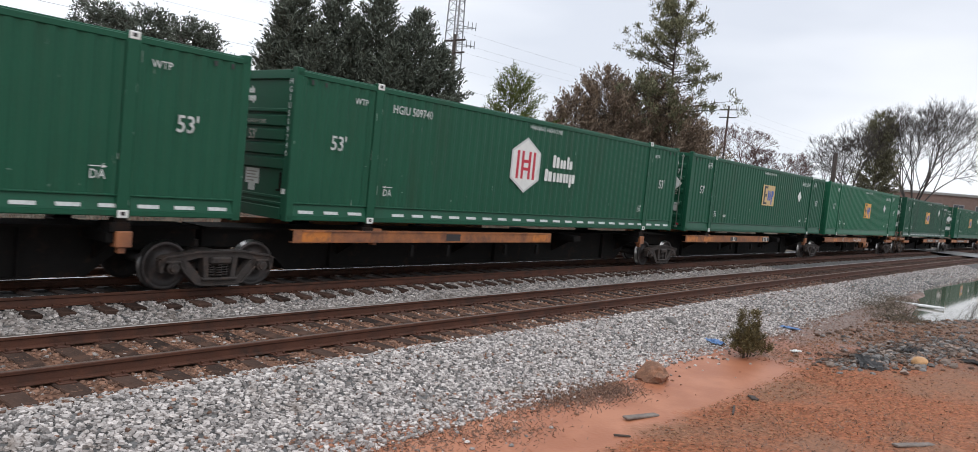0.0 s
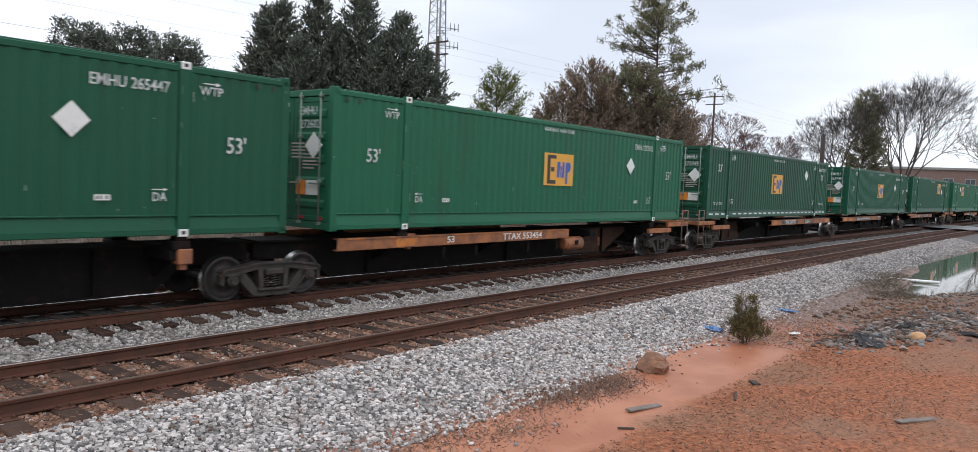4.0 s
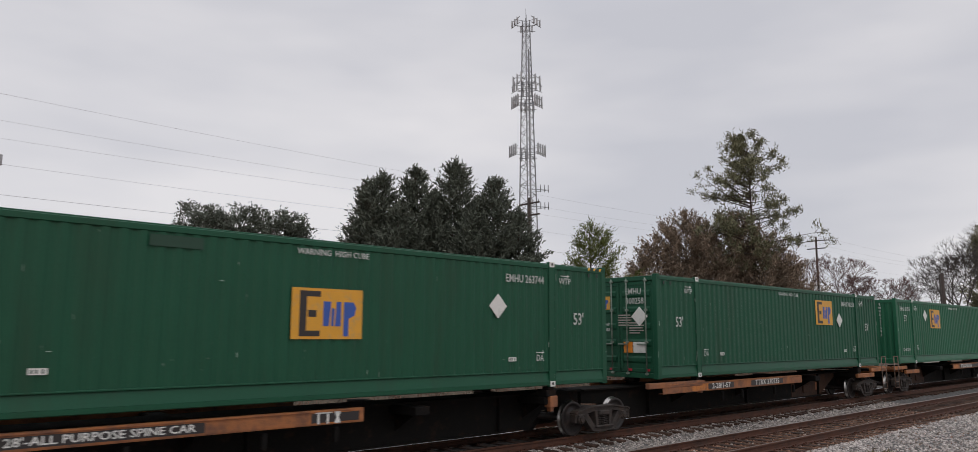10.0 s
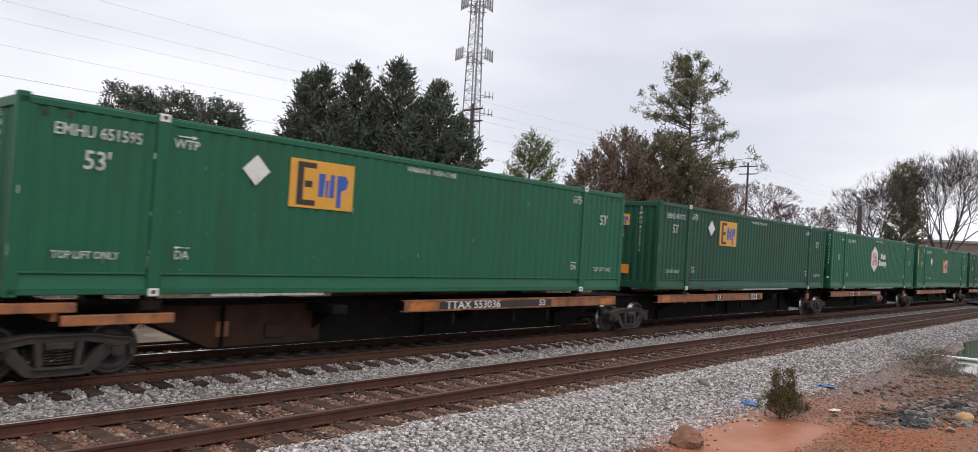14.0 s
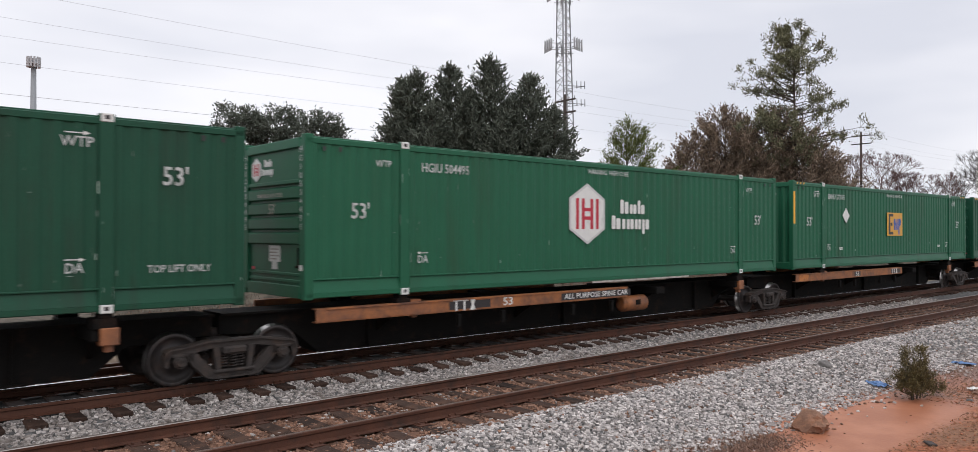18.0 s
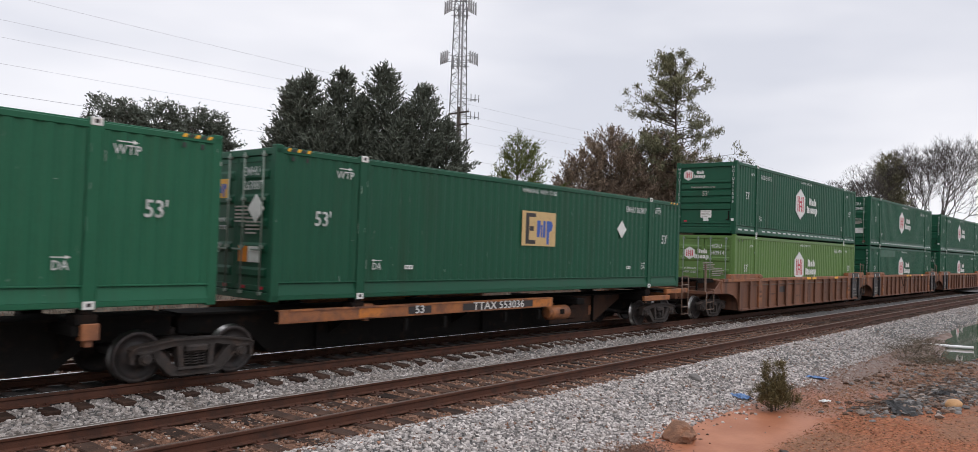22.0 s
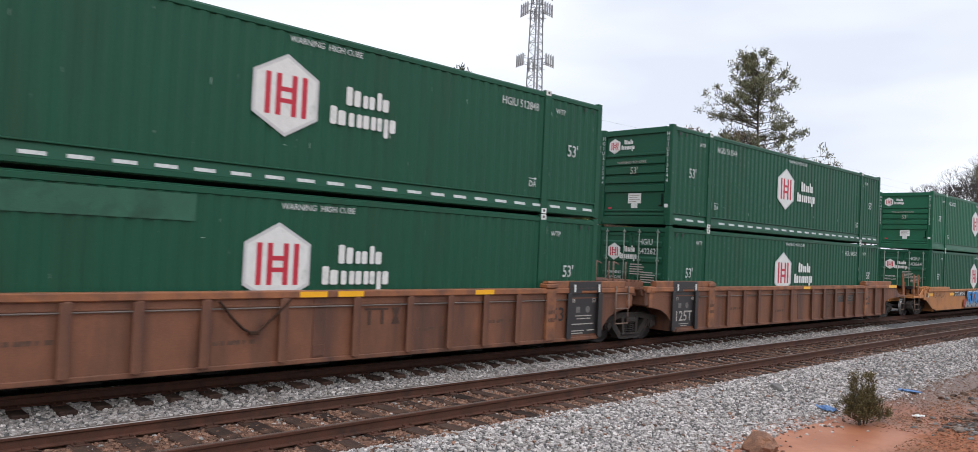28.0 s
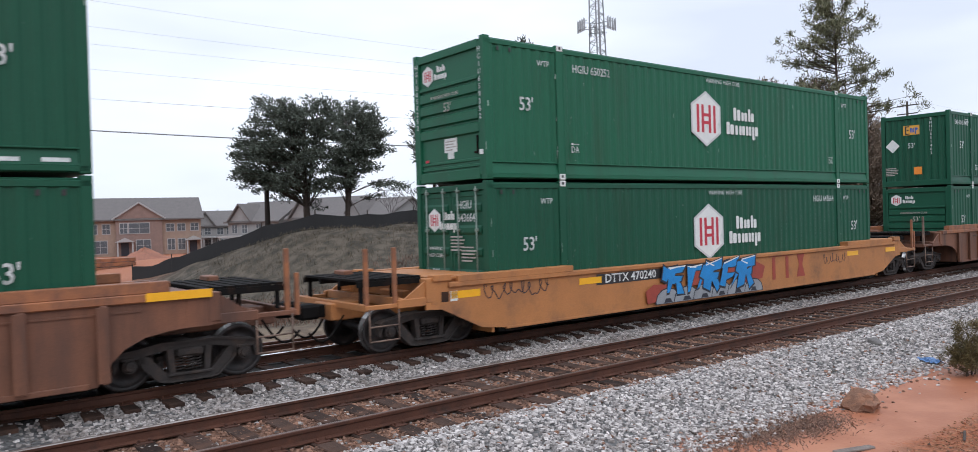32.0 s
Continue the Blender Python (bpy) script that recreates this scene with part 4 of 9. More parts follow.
SLOT = slab(0.055, 0.085, 0.004, M_LOGOBLACK, "vent_slot")
PLACARD = Build()
PLACARD.box(-0.23, 0.23, -0.08, 0.22, 0, 0.003, 0, 0)
PLACARD.box(-0.11, 0.11, -0.22, -0.08, 0, 0.003, 0, 0)
for i, w in enumerate((0.36, 0.30, 0.38, 0.26)):
    PLACARD.box(-0.19, -0.19 + w, 0.14 - 0.06 * i, 0.165 - 0.06 * i, 0.003, 0.005, 0, 1)
PLACARD = PLACARD.mesh("sticker", [M_WHITE, M_FADED])
HANDLE = Build()
HANDLE.box(-0.03, 0.0, -0.02, 0.02, -0.17, 0.17, 0.006)
HANDLE.box(-0.03, 0.0, -0.02, 0.10, -0.19, -0.15, 0.006)
HANDLE = HANDLE.mesh("door_handle", M_DARKSTEEL)
STICK_S = slab(0.12, 0.10, 0.003, M_WHITE, "sticker")
STICK_O, STICK_W, RED_DOT = slab(0.30, 0.30, 0.003, M_STICKER, "sticker"), slab(0.42, 0.30, 0.003, M_WHITE, "sticker"), slab(0.13, 0.06, 0.003, M_RED, "sticker")
STRIPE = Build()
for i in range(5):
    STRIPE.prism([(i * 0.11, 0), (i * 0.11 + 0.06, 0), (i * 0.11 + 0.10, 0.06), (i * 0.11 + 0.04, 0.06)], 0, 0.004, "z", i % 2)
STRIPE = STRIPE.mesh("hazard_stripe", [M_REFLECT, M_LOGOBLACK])
M_SCRAPE = material("scraped_paint", (0.26, 0.33, 0.28), 0.6, vary=0.3, scale=12, bump=0.05, island=0.5)
SCRAPES = []
for k in range(4):
    rq = random.Random(70 + k)
    b = Build()
    for i in range(26):
        if i < 14:
            # along the posts and corners
            x = rq.choice((-8.03, -6.09, -5.9, 5.9, 6.09, 8.02)) + rq.uniform(-0.05, 0.05)
            z, w, h = rq.uniform(0.2, 2.7), rq.uniform(0.008, 0.02), rq.uniform(0.03, 0.22)
        else:
            x, z = rq.uniform(-7.8, 7.8), rq.choice((rq.uniform(0.4, 1.0), rq.uniform(0.37, 2.6)))
            w, h = rq.choice(((rq.uniform(0.02, 0.07), 0.010), (0.010, rq.uniform(0.03, 0.12))))
        b.box(x - w / 2, x + w / 2, z - h / 2, z + h / 2, 0, 0.003)
    SCRAPES.append(b.mesh("paint_scrape", M_SCRAPE))
YBAR = slab(0.11, 1.05, 0.004, M_REFLECT, "yellow_strip")


def container(u, z, mat=M_GREEN, end="door", logo="plate", logo_x=-0.2, number="", number_x=5.08, diamond=4.2, dash=False, toplift=False, hazard=False, ybar=False, end_number="", label="", logo_z=1.54, dia_z=1.81, badge_x=-0.78, lip=None):
    ms = SHARED[mat.name]
    c = thing("container", label or "green steel shipping container on a railcar", "container", "containers on the train")
    run_on_track(c, u + LEN / 2, z)
    part("body", ms["body"], None, c)
    part("side_panel", ms["side_near"], None, c, "corrugated green side wall")
    part("side_panel", ms["side_away"], None, c)
    part("roof", ms["roof"], None, c)
    for k in ("near", "away"):
        part("bottom_rail", ms["bottom_rail_" + k], None, c)
        part("top_rail", ms["top_rail_" + k], None, c)
    part("end_wall", ms["away_end"], None, c)
    for x in (-7.992, 7.992):
        for y in (-1.22, 1.22):
            part("corner_post", ms["corner_post"], None, c, at=Matrix.Translation((x, y, 0)))
    for x in (-5.993, 5.993):
        for y, a in ((-1.258, 0), (1.258, 180)):
            lp = part("lift_post", ms["lift_post"], None, c, at=pose(x, y, 0, 0, 0, a))
            if y < 0:
                part("corner_casting", ms["casting"], None, lp, "white casting with a dark slot", at=Matrix.Translation((0, -0.004, HT - 0.122)))
                part("corner_casting", ms["casting"], None, lp, "white casting with a dark slot", at=Matrix.Translation((0, -0.004, 0.0)))
    y0 = -HW - 0.002
    tagged(part("paint_scrape", SCRAPES[int(abs(u) * 3 + z * 5) % 4], None, c, "pale scrapes in the paint", at=on_side(0, -HW - 0.012, 0)), kind="stuff")
    if lip:
        part("bottom_strip", slab(lip[1] - lip[0], 0.045, 0.004, M_FADED, "bottom_strip"), None, c, "pale scraped strip", at=on_side((lip[0] + lip[1]) / 2, y0 + 0.003, 0.012))
    # markings on the near side
    for sx in (-1, 1):
        xw, z53 = (5.6, 2.02) if toplift else (6.47, 1.56)
        part("lettering", letters("53'", 0.40, M_TAPE, 0.85), None, c, at=on_side(sx * 6.97, y0, z53))
        part("lettering", letters("WTP", 0.17 if logo == "hex" else 0.21, M_TAPE, 0.95), None, c, at=on_side(sx * xw, y0, 2.46))
        if logo != "hex":
            part("arrow", ARROW_R, None, c, at=on_side(sx * xw, y0, 2.59) @ Matrix.Scale(0.7, 4))
        da = 0.75
        part("lettering", letters("DA", 0.27 * da, M_TAPE, 0.85), None, c, at=on_side(sx * 5.57, y0, 0.66))
        part("arrow", ARROW_R if sx > 0 else ARROW_L, None, c, at=on_side(sx * 5.57, y0, 0.66 + 0.17 * da) @ Matrix.Scale(0.58, 4))
        for dx in (-0.16, 0.16):
            part("vent_slot", SLOT, None, c, "small dark slot", at=on_side(sx * 7.55 + dx, y0, 2.66))
        if logo != "hex" and not toplift:
            part("small_print", LIFT, None, c, at=on_side(sx * 4.66, y0, 0.65))
        if toplift:
            part("lettering", letters("TOP LIFT ONLY", 0.16, M_TAPE, 0.85), None, c, at=on_side(sx * 7.04, y0, 0.62))
    part("lettering", letters("WARNING  HIGH CUBE", 0.15, M_TAPE, 0.95), None, c, at=on_side(0.0, y0, 2.63))
    if number:
        part("lettering", letters(number, 0.25, M_TAPE, 0.85), None, c, at=on_side(number_x, y0, 2.44))
    if logo == "hex":
        badge(c, 1.0, on_side(badge_x, y0, 1.63), on_side(badge_x + 0.89, y0, 1.62))
    elif logo:
        part("logo_plate", LOGO[logo], None, c, "yellow panel with black and blue blocks", at=on_side(logo_x, y0, logo_z))
        part("placard", DIAMOND, None, c, "white diamond placard", at=on_side(diamond, y0, dia_z))
    if dash:
        for x in DASH_X:
            part("reflective_tape", DASH, None, c, at=Matrix.Translation((x, -HW + 0.011, 0.19)) @ pose(0, 0, 0, -11.3))
    if hazard:
        part("hazard_stripe", STRIPE, None, c, at=on_side(-7.85, y0 - 0.003, 2.79))
        part("hazard_stripe", STRIPE, None, c, at=on_side(7.35, y0 - 0.003, 2.79))
    # the end that faces the way ahead
    if end == "door":
        part("door_frame", ms["door_frame"], None, c)
        for y in (-0.585, 0.585):
            d = part("door", ms["door"], None, c, at=Matrix.Translation((0, y, 0)))
            for me in ms["door_panels"]:
                part("door_panel", me, None, d)
            for dy in (-0.34, 0.30):
                part("lock_rod", ms["rod"], None, d, at=Matrix.Translation((0, dy, 0)))
        xd = -8.062
        if logo == "hex":
            badge(c, 0.36, on_end(xd, 0.62, 2.12), on_end(xd, 0.42, 2.10))
        else:
            part("logo_plate", LOGO["plate_s"], None, c, at=on_end(xd, 0.62, 2.12))
        if end_number:
            a, b3 = end_number.split()
            part("lettering", letters(a, 0.24, M_TAPE, 0.85), None, c, at=on_end(xd, -0.50, 2.42))
            part("lettering", letters(b3, 0.24, M_TAPE, 0.85), None, c, at=on_end(xd, -0.55, 2.15))
        if logo != "hex":
            part("placard", DIAMOND, None, c, at=on_end(xd - 0.02, -0.72, 1.72))
        part("lettering", letters("53'", 0.28, M_TAPE, 0.85), None, c, at=on_end(xd, 0.62, 0.95))
        part("lettering", letters("WARNING", 0.115, M_TAPE, 0.9), None, c, at=on_end(xd, 0.60, 1.50))
        part("lettering", letters("HIGH CUBE", 0.115, M_TAPE, 0.9), None, c, at=on_end(xd, 0.60, 1.35))
        for yy, zz in ((-0.60, 1.40), (-0.22, 1.62)):
            part("small_print", TINY, None, c, at=on_end(xd, yy, zz))
        part("sticker", STICK_O, None, c, "orange sticker", at=on_end(xd, -0.30, 0.86))
        part("sticker", STICK_W, None, c, at=on_end(xd, -0.68, 0.86))
        for yy in (-0.95, -0.35, 0.30, 0.92):
            part("sticker", RED_DOT, None, c, "small red sticker", at=on_end(xd, yy, 0.24))
    else:
        part("end_wall", ms[end], None, c)
        if end == "ribs":
            for name, me in ms["ribs_frame"]:
                part(name, me, None, c)
            for k in range(4):
                part("end_rib", ms["end_rib"], None, c, at=Matrix.Translation((0, 0, 0.955 + 0.272 * k)))
        part("lettering", letters("53'", 0.28, M_TAPE if end == "flat" else M_FADED, 0.85), None, c, at=on_end(-8.08, 0.12 if end == "flat" else 0.0, 1.62 if end == "flat" else 1.60))
        if end == "ribs":
            badge(c, 0.324, on_end(-8.03, 0.77, 2.38), on_end(-8.03, 0.52, 2.40))
            part("lettering", letters("WARNING HIGH CUBE", 0.10, M_FADED), None, c, at=on_end(-8.08, 0.1, 1.86))
            part("sticker", PLACARD, None, c, "white placard with grey print", at=on_end(-8.025, -0.02, 0.72))
            part("door_handle", HANDLE, None, c, "dark handle", at=Matrix.Translation((-8.03, -0.98, 0.74)))
            part("sticker", STICK_S, None, c, at=on_end(-8.08, -1.15, 0.56))
            part("sticker", RED_DOT, None, c, at=on_end(-8.05, 0.85, 0.5))
        else:
            part("logo_plate", LOGO["plate_s"], None, c, at=on_end(-8.055, 0.12, 2.25))
            part("placard", DIAMOND, None, c, at=on_end(-8.055, 0.85, 1.66))
            part("small_print", TINY, None, c, at=on_end(-8.055, 0.9, 0.62))
            part("sticker", STICK_O, None, c, at=on_end(-8.055, -0.10, 0.62))
        if end_number:
            b4 = "\n".join(end_number.replace(" ", ""))
            me = letters(b4, 0.15, M_TAPE, 1.0)
            part("lettering", me, None, c, "number painted downwards", at=on_end(-8.085, -1.15 if end == "ribs" else -0.62, 1.95))
            if end == "ribs":
                part("lettering", me, None, c, "number painted downwards", at=on_end(-8.085, 1.15, 1.95))
    if ybar:
        part("yellow_strip", YBAR, None, c, at=on_side(-8.0, y0 - 0.001, 2.02))
    return c


# ---- rail trucks ----
def axle_mesh(k):
    """Wheelset; k = 1 stands for a wheel of 0.838 m."""
    b = Build()
    b.tube((0, -0.95, 0), (0, 0.95, 0), 0.085 * k, n=10)
    prof = [(0.085, -0.10), (0.13, -0.10), (0.16, -0.05), (0.235, -0.015), (0.32, -0.02), (0.352, -0.055), (0.362, -0.068), (0.415, -0.068), (0.419, -0.055), (0.414, 0.04), (0.445, 0.052), (0.445, 0.075), (0.37, 0.075), (0.33, 0.03), (0.16, 0.02), (0.13, 0.08), (0.085, 0.08)]
    n, m = 36, len(prof)
    for sg in (-1, 1):
        y = sg * 0.753
        j0 = len(b.v)
        b.v += [(math.cos(2 * math.pi * i / n) * q * k, y - sg * d, math.sin(2 * math.pi * i / n) * q * k) for i in range(n) for q, d in prof]
        for i in range(n):
            for j in range(m - 1):
                i2 = (i + 1) % n
                b.f.append((j0 + i * m + j, j0 + i2 * m + j, j0 + i2 * m + j + 1, j0 + i * m + j + 1))
                b.mi.append(1 if j in (8, 9) else 0)
                b.sm.append(True)
    return b.mesh("wheelset", [M_WHEEL, M_TREAD])


def side_frame_mesh(sg, k):
    """Cast side frame: arched top member, deep tension member, columns round the springs and jaws over the bearings."""
    b = Build()
    y, hw = sg * 1.02, 0.07
    sc = lambda pts: [(p * k, q * k) for p, q in pts]

    def both(pts, lo, hi):
        b.prism(sc(pts), *sorted((y + sg * lo, y + sg * hi)), "y")

    both([(-1.10, 0.42), (-1.11, 0.54), (-1.02, 0.605), (-0.80, 0.625), (-0.44, 0.685), (0.44, 0.685), (0.80, 0.625), (1.02, 0.605), (1.11, 0.54), (1.10, 0.42), (1.02, 0.50), (0.74, 0.52), (0.40, 0.585), (-0.40, 0.585), (-0.74, 0.52), (-1.02, 0.50)], -hw, hw)
    # flange along the top edge
    top = sc([(-1.09, 0.565), (-1.01, 0.615), (-0.80, 0.637), (-0.44, 0.697), (0.44, 0.697), (0.80, 0.637), (1.01, 0.615), (1.09, 0.565)])
    for p, q in zip(top, top[1:]):
        b.bar((p[0], y, p[1]), (q[0], y, q[1]), 0.03, 0.22, (0, 1, 0))
    both([(-0.76, 0.53), (-0.60, 0.53), (-0.33, 0.225), (0.33, 0.225), (0.60, 0.53), (0.76, 0.53), (0.67, 0.36), (0.44, 0.14), (0.30, 0.115), (-0.30, 0.115), (-0.44, 0.14), (-0.67, 0.36)], -hw, hw)
    low = sc([(-0.71, 0.42), (-0.67, 0.35), (-0.44, 0.13), (-0.30, 0.108), (0.30, 0.108), (0.44, 0.13), (0.67, 0.35), (0.71, 0.42)])
    for p, q in zip(low, low[1:]):
        b.bar((p[0], y, p[1]), (q[0], y, q[1]), 0.028, 0.20, (0, 1, 0))
    for e in (-1, 1):
        both([(e * 0.30, 0.20), (e * 0.215, 0.20), (e * 0.235, 0.60), (e * 0.34, 0.60)], -hw - 0.01, hw + 0.02)
        # jaws and bearing
        both([(e * 1.115, 0.54), (e * 1.10, 0.36), (e * 1.05, 0.33), (e * 1.01, 0.52)], -hw, hw)
        both([(e * 0.76, 0.54), (e * 0.70, 0.36), (e * 0.655, 0.36), (e * 0.64, 0.54)], -hw, hw)
        x = e * 0.864 * k
        b.box(x - 0.125 * k, x + 0.125 * k, y - 0.09, y + 0.09, 0.495 * k, 0.545 * k, 0.012)
        b.tube((x, y - sg * 0.06, 0.419 * k), (x, y + sg * 0.10, 0.419 * k), 0.105 * k, n=16)
        b.tube((x, y + sg * 0.10, 0.419 * k), (x, y + sg * 0.135, 0.419 * k), 0.085 * k, 0.07 * k, n=16)
        for i in range(3):
            a = 2.094 * i + 0.5
            b.tube((x + math.cos(a) * 0.045, y + sg * 0.13, 0.419 * k + math.sin(a) * 0.045), (x + math.cos(a) * 0.045, y + sg * 0.15, 0.419 * k + math.sin(a) * 0.045), 0.014, n=6)
    b.box(-0.34 * k, 0.34 * k, *sorted((y - sg * 0.10, y + sg * 0.13)), 0.185 * k, 0.235 * k, 0.015)
    return b.mesh("side_frame", M_BOGIE)


def spring_mesh(k):
    """A coil of steel bar."""
    b = Build()
    n, turns, rad = 40, 5, 0.058 * k
    pts = [(math.cos(2 * math.pi * turns * i / n) * rad, math.sin(2 * math.pi * turns * i / n) * rad, (0.245 + 0.225 * i / n) * k) for i in range(n + 1)]
    b.tube_path(pts, 0.0145 * k, 5)
    return b.mesh("spring", M_BOGIE)


def bolster_mesh(k):
    b = Build()
    b.box(-0.20 * k, 0.20 * k, -1.16, 1.16, 0.475 * k, 0.60 * k, 0.025)
    b.box(-0.225 * k, 0.225 * k, -0.9, 0.9, 0.50 * k, 0.66 * k, 0.03)
    for y in (-1.16, 1.16):
        b.box(-0.12 * k, 0.12 * k, y - 0.01, y + 0.01, 0.50 * k, 0.575 * k, 0.006)
    b.tube((0, 0, 0.64 * k), (0, 0, 0.80), 0.22, n=16)
    return b.mesh("bolster", M_BOGIE)


def brake_beam_mesh(k):
    b = Build()
    b.bar((0, -0.85, 0.34 * k), (0, 0.85, 0.34 * k), 0.08, 0.12, (0, 0, 1))
    for s in (-0.753, 0.753):
        b.box(-0.05, 0.05, s - 0.08, s + 0.08, 0.24 * k, 0.47 * k, 0.01)
    return b.mesh("brake_beam", M_BOGIE)


TRUCK_PARTS = {k: dict(axle=axle_mesh(k), near=side_frame_mesh(-1, k), away=side_frame_mesh(1, k), spring=spring_mesh(k), bolster=bolster_mesh(k), beam=brake_beam_mesh(k)) for k in (1.0, 1.12)}


def truck(u, k=1.0):
    ms = TRUCK_PARTS[k]
    t = thing("rail_truck", "dusty dark steel four-wheel rail truck with coil springs", "rail truck", "trucks under the train")
    run_on_track(t, u)
    part("side_frame", ms["near"], None, t, "cast steel side frame")
    part("side_frame", ms["away"], None, t)
    part("bolster", ms["bolster"], None, t)
    for x in (-0.864 * k, 0.864 * k):
        m = Matrix.Translation((x, 0, 0.419 * k))
        ax = part("wheelset", ms["axle"], None, t, "pair of steel wheels on an axle", at=m)
        WHEELS.append((ax, m, 0.419 * k))
    for x in (-0.36, 0.36):
        part("brake_beam", ms["beam"], None, t, at=Matrix.Translation((x * k, 0, 0)))
    for sg in (-1, 1):
        for x in (-0.135, 0.0, 0.135):
            part("spring", ms["spring"], None, t, at=Matrix.Translation((x * k, sg * (1.03 if x else 1.07), 0)))
    return t


# ---- spine cars ----
TRUCKS = (-91.87, -74.74, -57.5, -40.31, -23.95, -19.78, -2.18, 16.25, 33.64, 37.88, 54.16, 71.38, 88.56, 105.7, 122.16, 126.41, 145.56, 164.98, 183.9, 188.35, 207.63, 210.73, 230.33, 233.53, 253.13)


def sill_mesh(lo, hi, free_lo, free_hi):
    """Deep centre sill that rises before the truck at each end; a long rise where the car ends."""
    b = Build()
    el, eh = lo - (1.0 if free_lo else -0.06), hi + (1.0 if free_hi else -0.06)
    left = [(lo + 1.3, 0.86), (lo + 2.8, 0.20)] if free_lo else [(lo + 1.45, 0.62), (lo + 1.95, 0.20)]
    right = [(hi - 2.8, 0.20), (hi - 1.3, 0.86)] if free_hi else [(hi - 1.95, 0.20), (hi - 1.45, 0.62)]
    b.prism([(el, 1.04), (el, 0.70), (left[0][0], left[0][1] if not free_lo else 0.70), *left, *right, (right[1][0], right[1][1] if not free_hi else 0.70), (eh, 0.70), (eh, 1.04)], -0.33, 0.33, "y")
    b.box(el, eh, -0.45, 0.45, 1.02, 1.06)
    b.box(lo + 2.8, hi - 2.8, -0.42, 0.42, 0.20, 0.235)
    for x in (lo + 3.0, (lo + hi) / 2, hi - 3.0):
        b.box(x - 0.015, x + 0.015, -0.43, 0.43, 0.22, 1.02)
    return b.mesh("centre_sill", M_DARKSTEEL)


def sill_end_panel(x):
    """Rust-brown plate on the sill beside an end truck; x grows away from the truck."""
    b = Build()
    b.prism([(x + 1.35, 1.0), (x + 1.35, 0.86), (x + 2.8, 0.22), (x + 5.2, 0.22), (x + 5.2, 1.0)], -0.345, -0.332, "y")
    b.box(x + 2.9, x + 3.15, -0.352, -0.344, 0.42, 0.70, 0, 1)
    b.box(x + 3.9, x + 4.3, -0.40, -0.344, 0.35, 0.62, 0.02)
    return b.mesh("sill_plate", [M_SILLBROWN, M_BROWNTOP])


BOLT = Build()
BOLT.box(-0.18, 0.18, -1.22, 1.22, 0.86, 1.04, 0.02)
BOLT.prism([(-1.22, 1.0), (-0.36, 0.5), (0.36, 0.5), (1.22, 1.0)], -0.02, 0.02, "x")
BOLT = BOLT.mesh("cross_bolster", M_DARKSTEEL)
PED = Build()
PED.box(-0.16, 0.16, -1.27, -0.9, 1.04, 1.20, 0.015)
PED.box(-0.10, 0.10, -1.26, -1.05, 1.20, 1.271, 0.01)
PED = PED.mesh("pedestal", M_DARKSTEEL)
FLAG = Build()
FLAG.box(-0.13, 0.13, -1.30, -1.10, 0.80, 1.06, 0.015)
FLAG.box(-0.06, 0.06, -1.24, -1.12, 0.70, 0.82, 0.01)
FLAG = FLAG.mesh("bracket", M_BROWNTOP)
TANK = Build()
TANK.tube((-0.42, 0, 0), (0.42, 0, 0), 0.20, n=18)
TANK.tube((-0.48, 0, 0), (-0.42, 0, 0), 0.12, 0.20, n=18)
TANK.tube((0.42, 0, 0), (0.48, 0, 0), 0.20, 0.12, n=18)
TANK.box(-0.1, 0.1, -0.205, -0.195, -0.03, 0.10, 0, 1)
TANK = TANK.mesh("air_tank", [M_ORANGE, M_DARKSTEEL])
PLATFORM = []
for name, x0, x1, y0, y1, z0, z1 in (("step_beam", -1.80, -0.10, -1.29, -1.18, 0.84, 1.0), ("step_beam", -1.80, -0.10, 1.18, 1.29, 0.84, 1.0), ("deck_beam", -0.30, 1.30, -1.27, -1.15, 1.04, 1.19), ("deck_beam", -0.30, 1.30, 1.15, 1.27, 1.04, 1.19), ("end_beam", 1.18, 1.296, -1.15, 1.15, 1.045, 1.18), ("end_beam", -0.1, 0.0, -1.15, 1.15, 0.9, 1.05)):
    b = Build()
    b.box(x0, x1, y0, y1, z0, z1, 0.012)
    PLATFORM.append((name, b.mesh(name, M_ORANGE), "rusty orange beam"))
for i in range(6):
    b = Build()
    b.box(-0.25 + i * 0.235, -0.10 + i * 0.235, -1.145, 1.145, 1.10, 1.13, 0.004)
    PLATFORM.append(("deck_slat", b.mesh("deck_slat", M_DARKSTEEL), "black deck slat"))


def rods(pieces, rad):
    """Round bars of a ladder or a grab iron, each a piece of its own."""
    out = []
    for name, p, q in pieces:
        b = Build()
        b.tube(p, q, rad, n=6)
        out.append((name, b.mesh(name, M_GRABIRON), ""))
    return out


LADDER = rods([("ladder_rail", (x, 0, 0.28), (x, 0, 1.62)) for x in (-0.24, 0.24)] + [("rung", (-0.24, 0, z), (0.24, 0, z)) for z in (0.30, 0.55, 1.32, 1.62)], 0.018)


def add_pieces(parent, pieces, m):
    for name, me, label in pieces:
        part(name, me, None, parent, label, at=m)


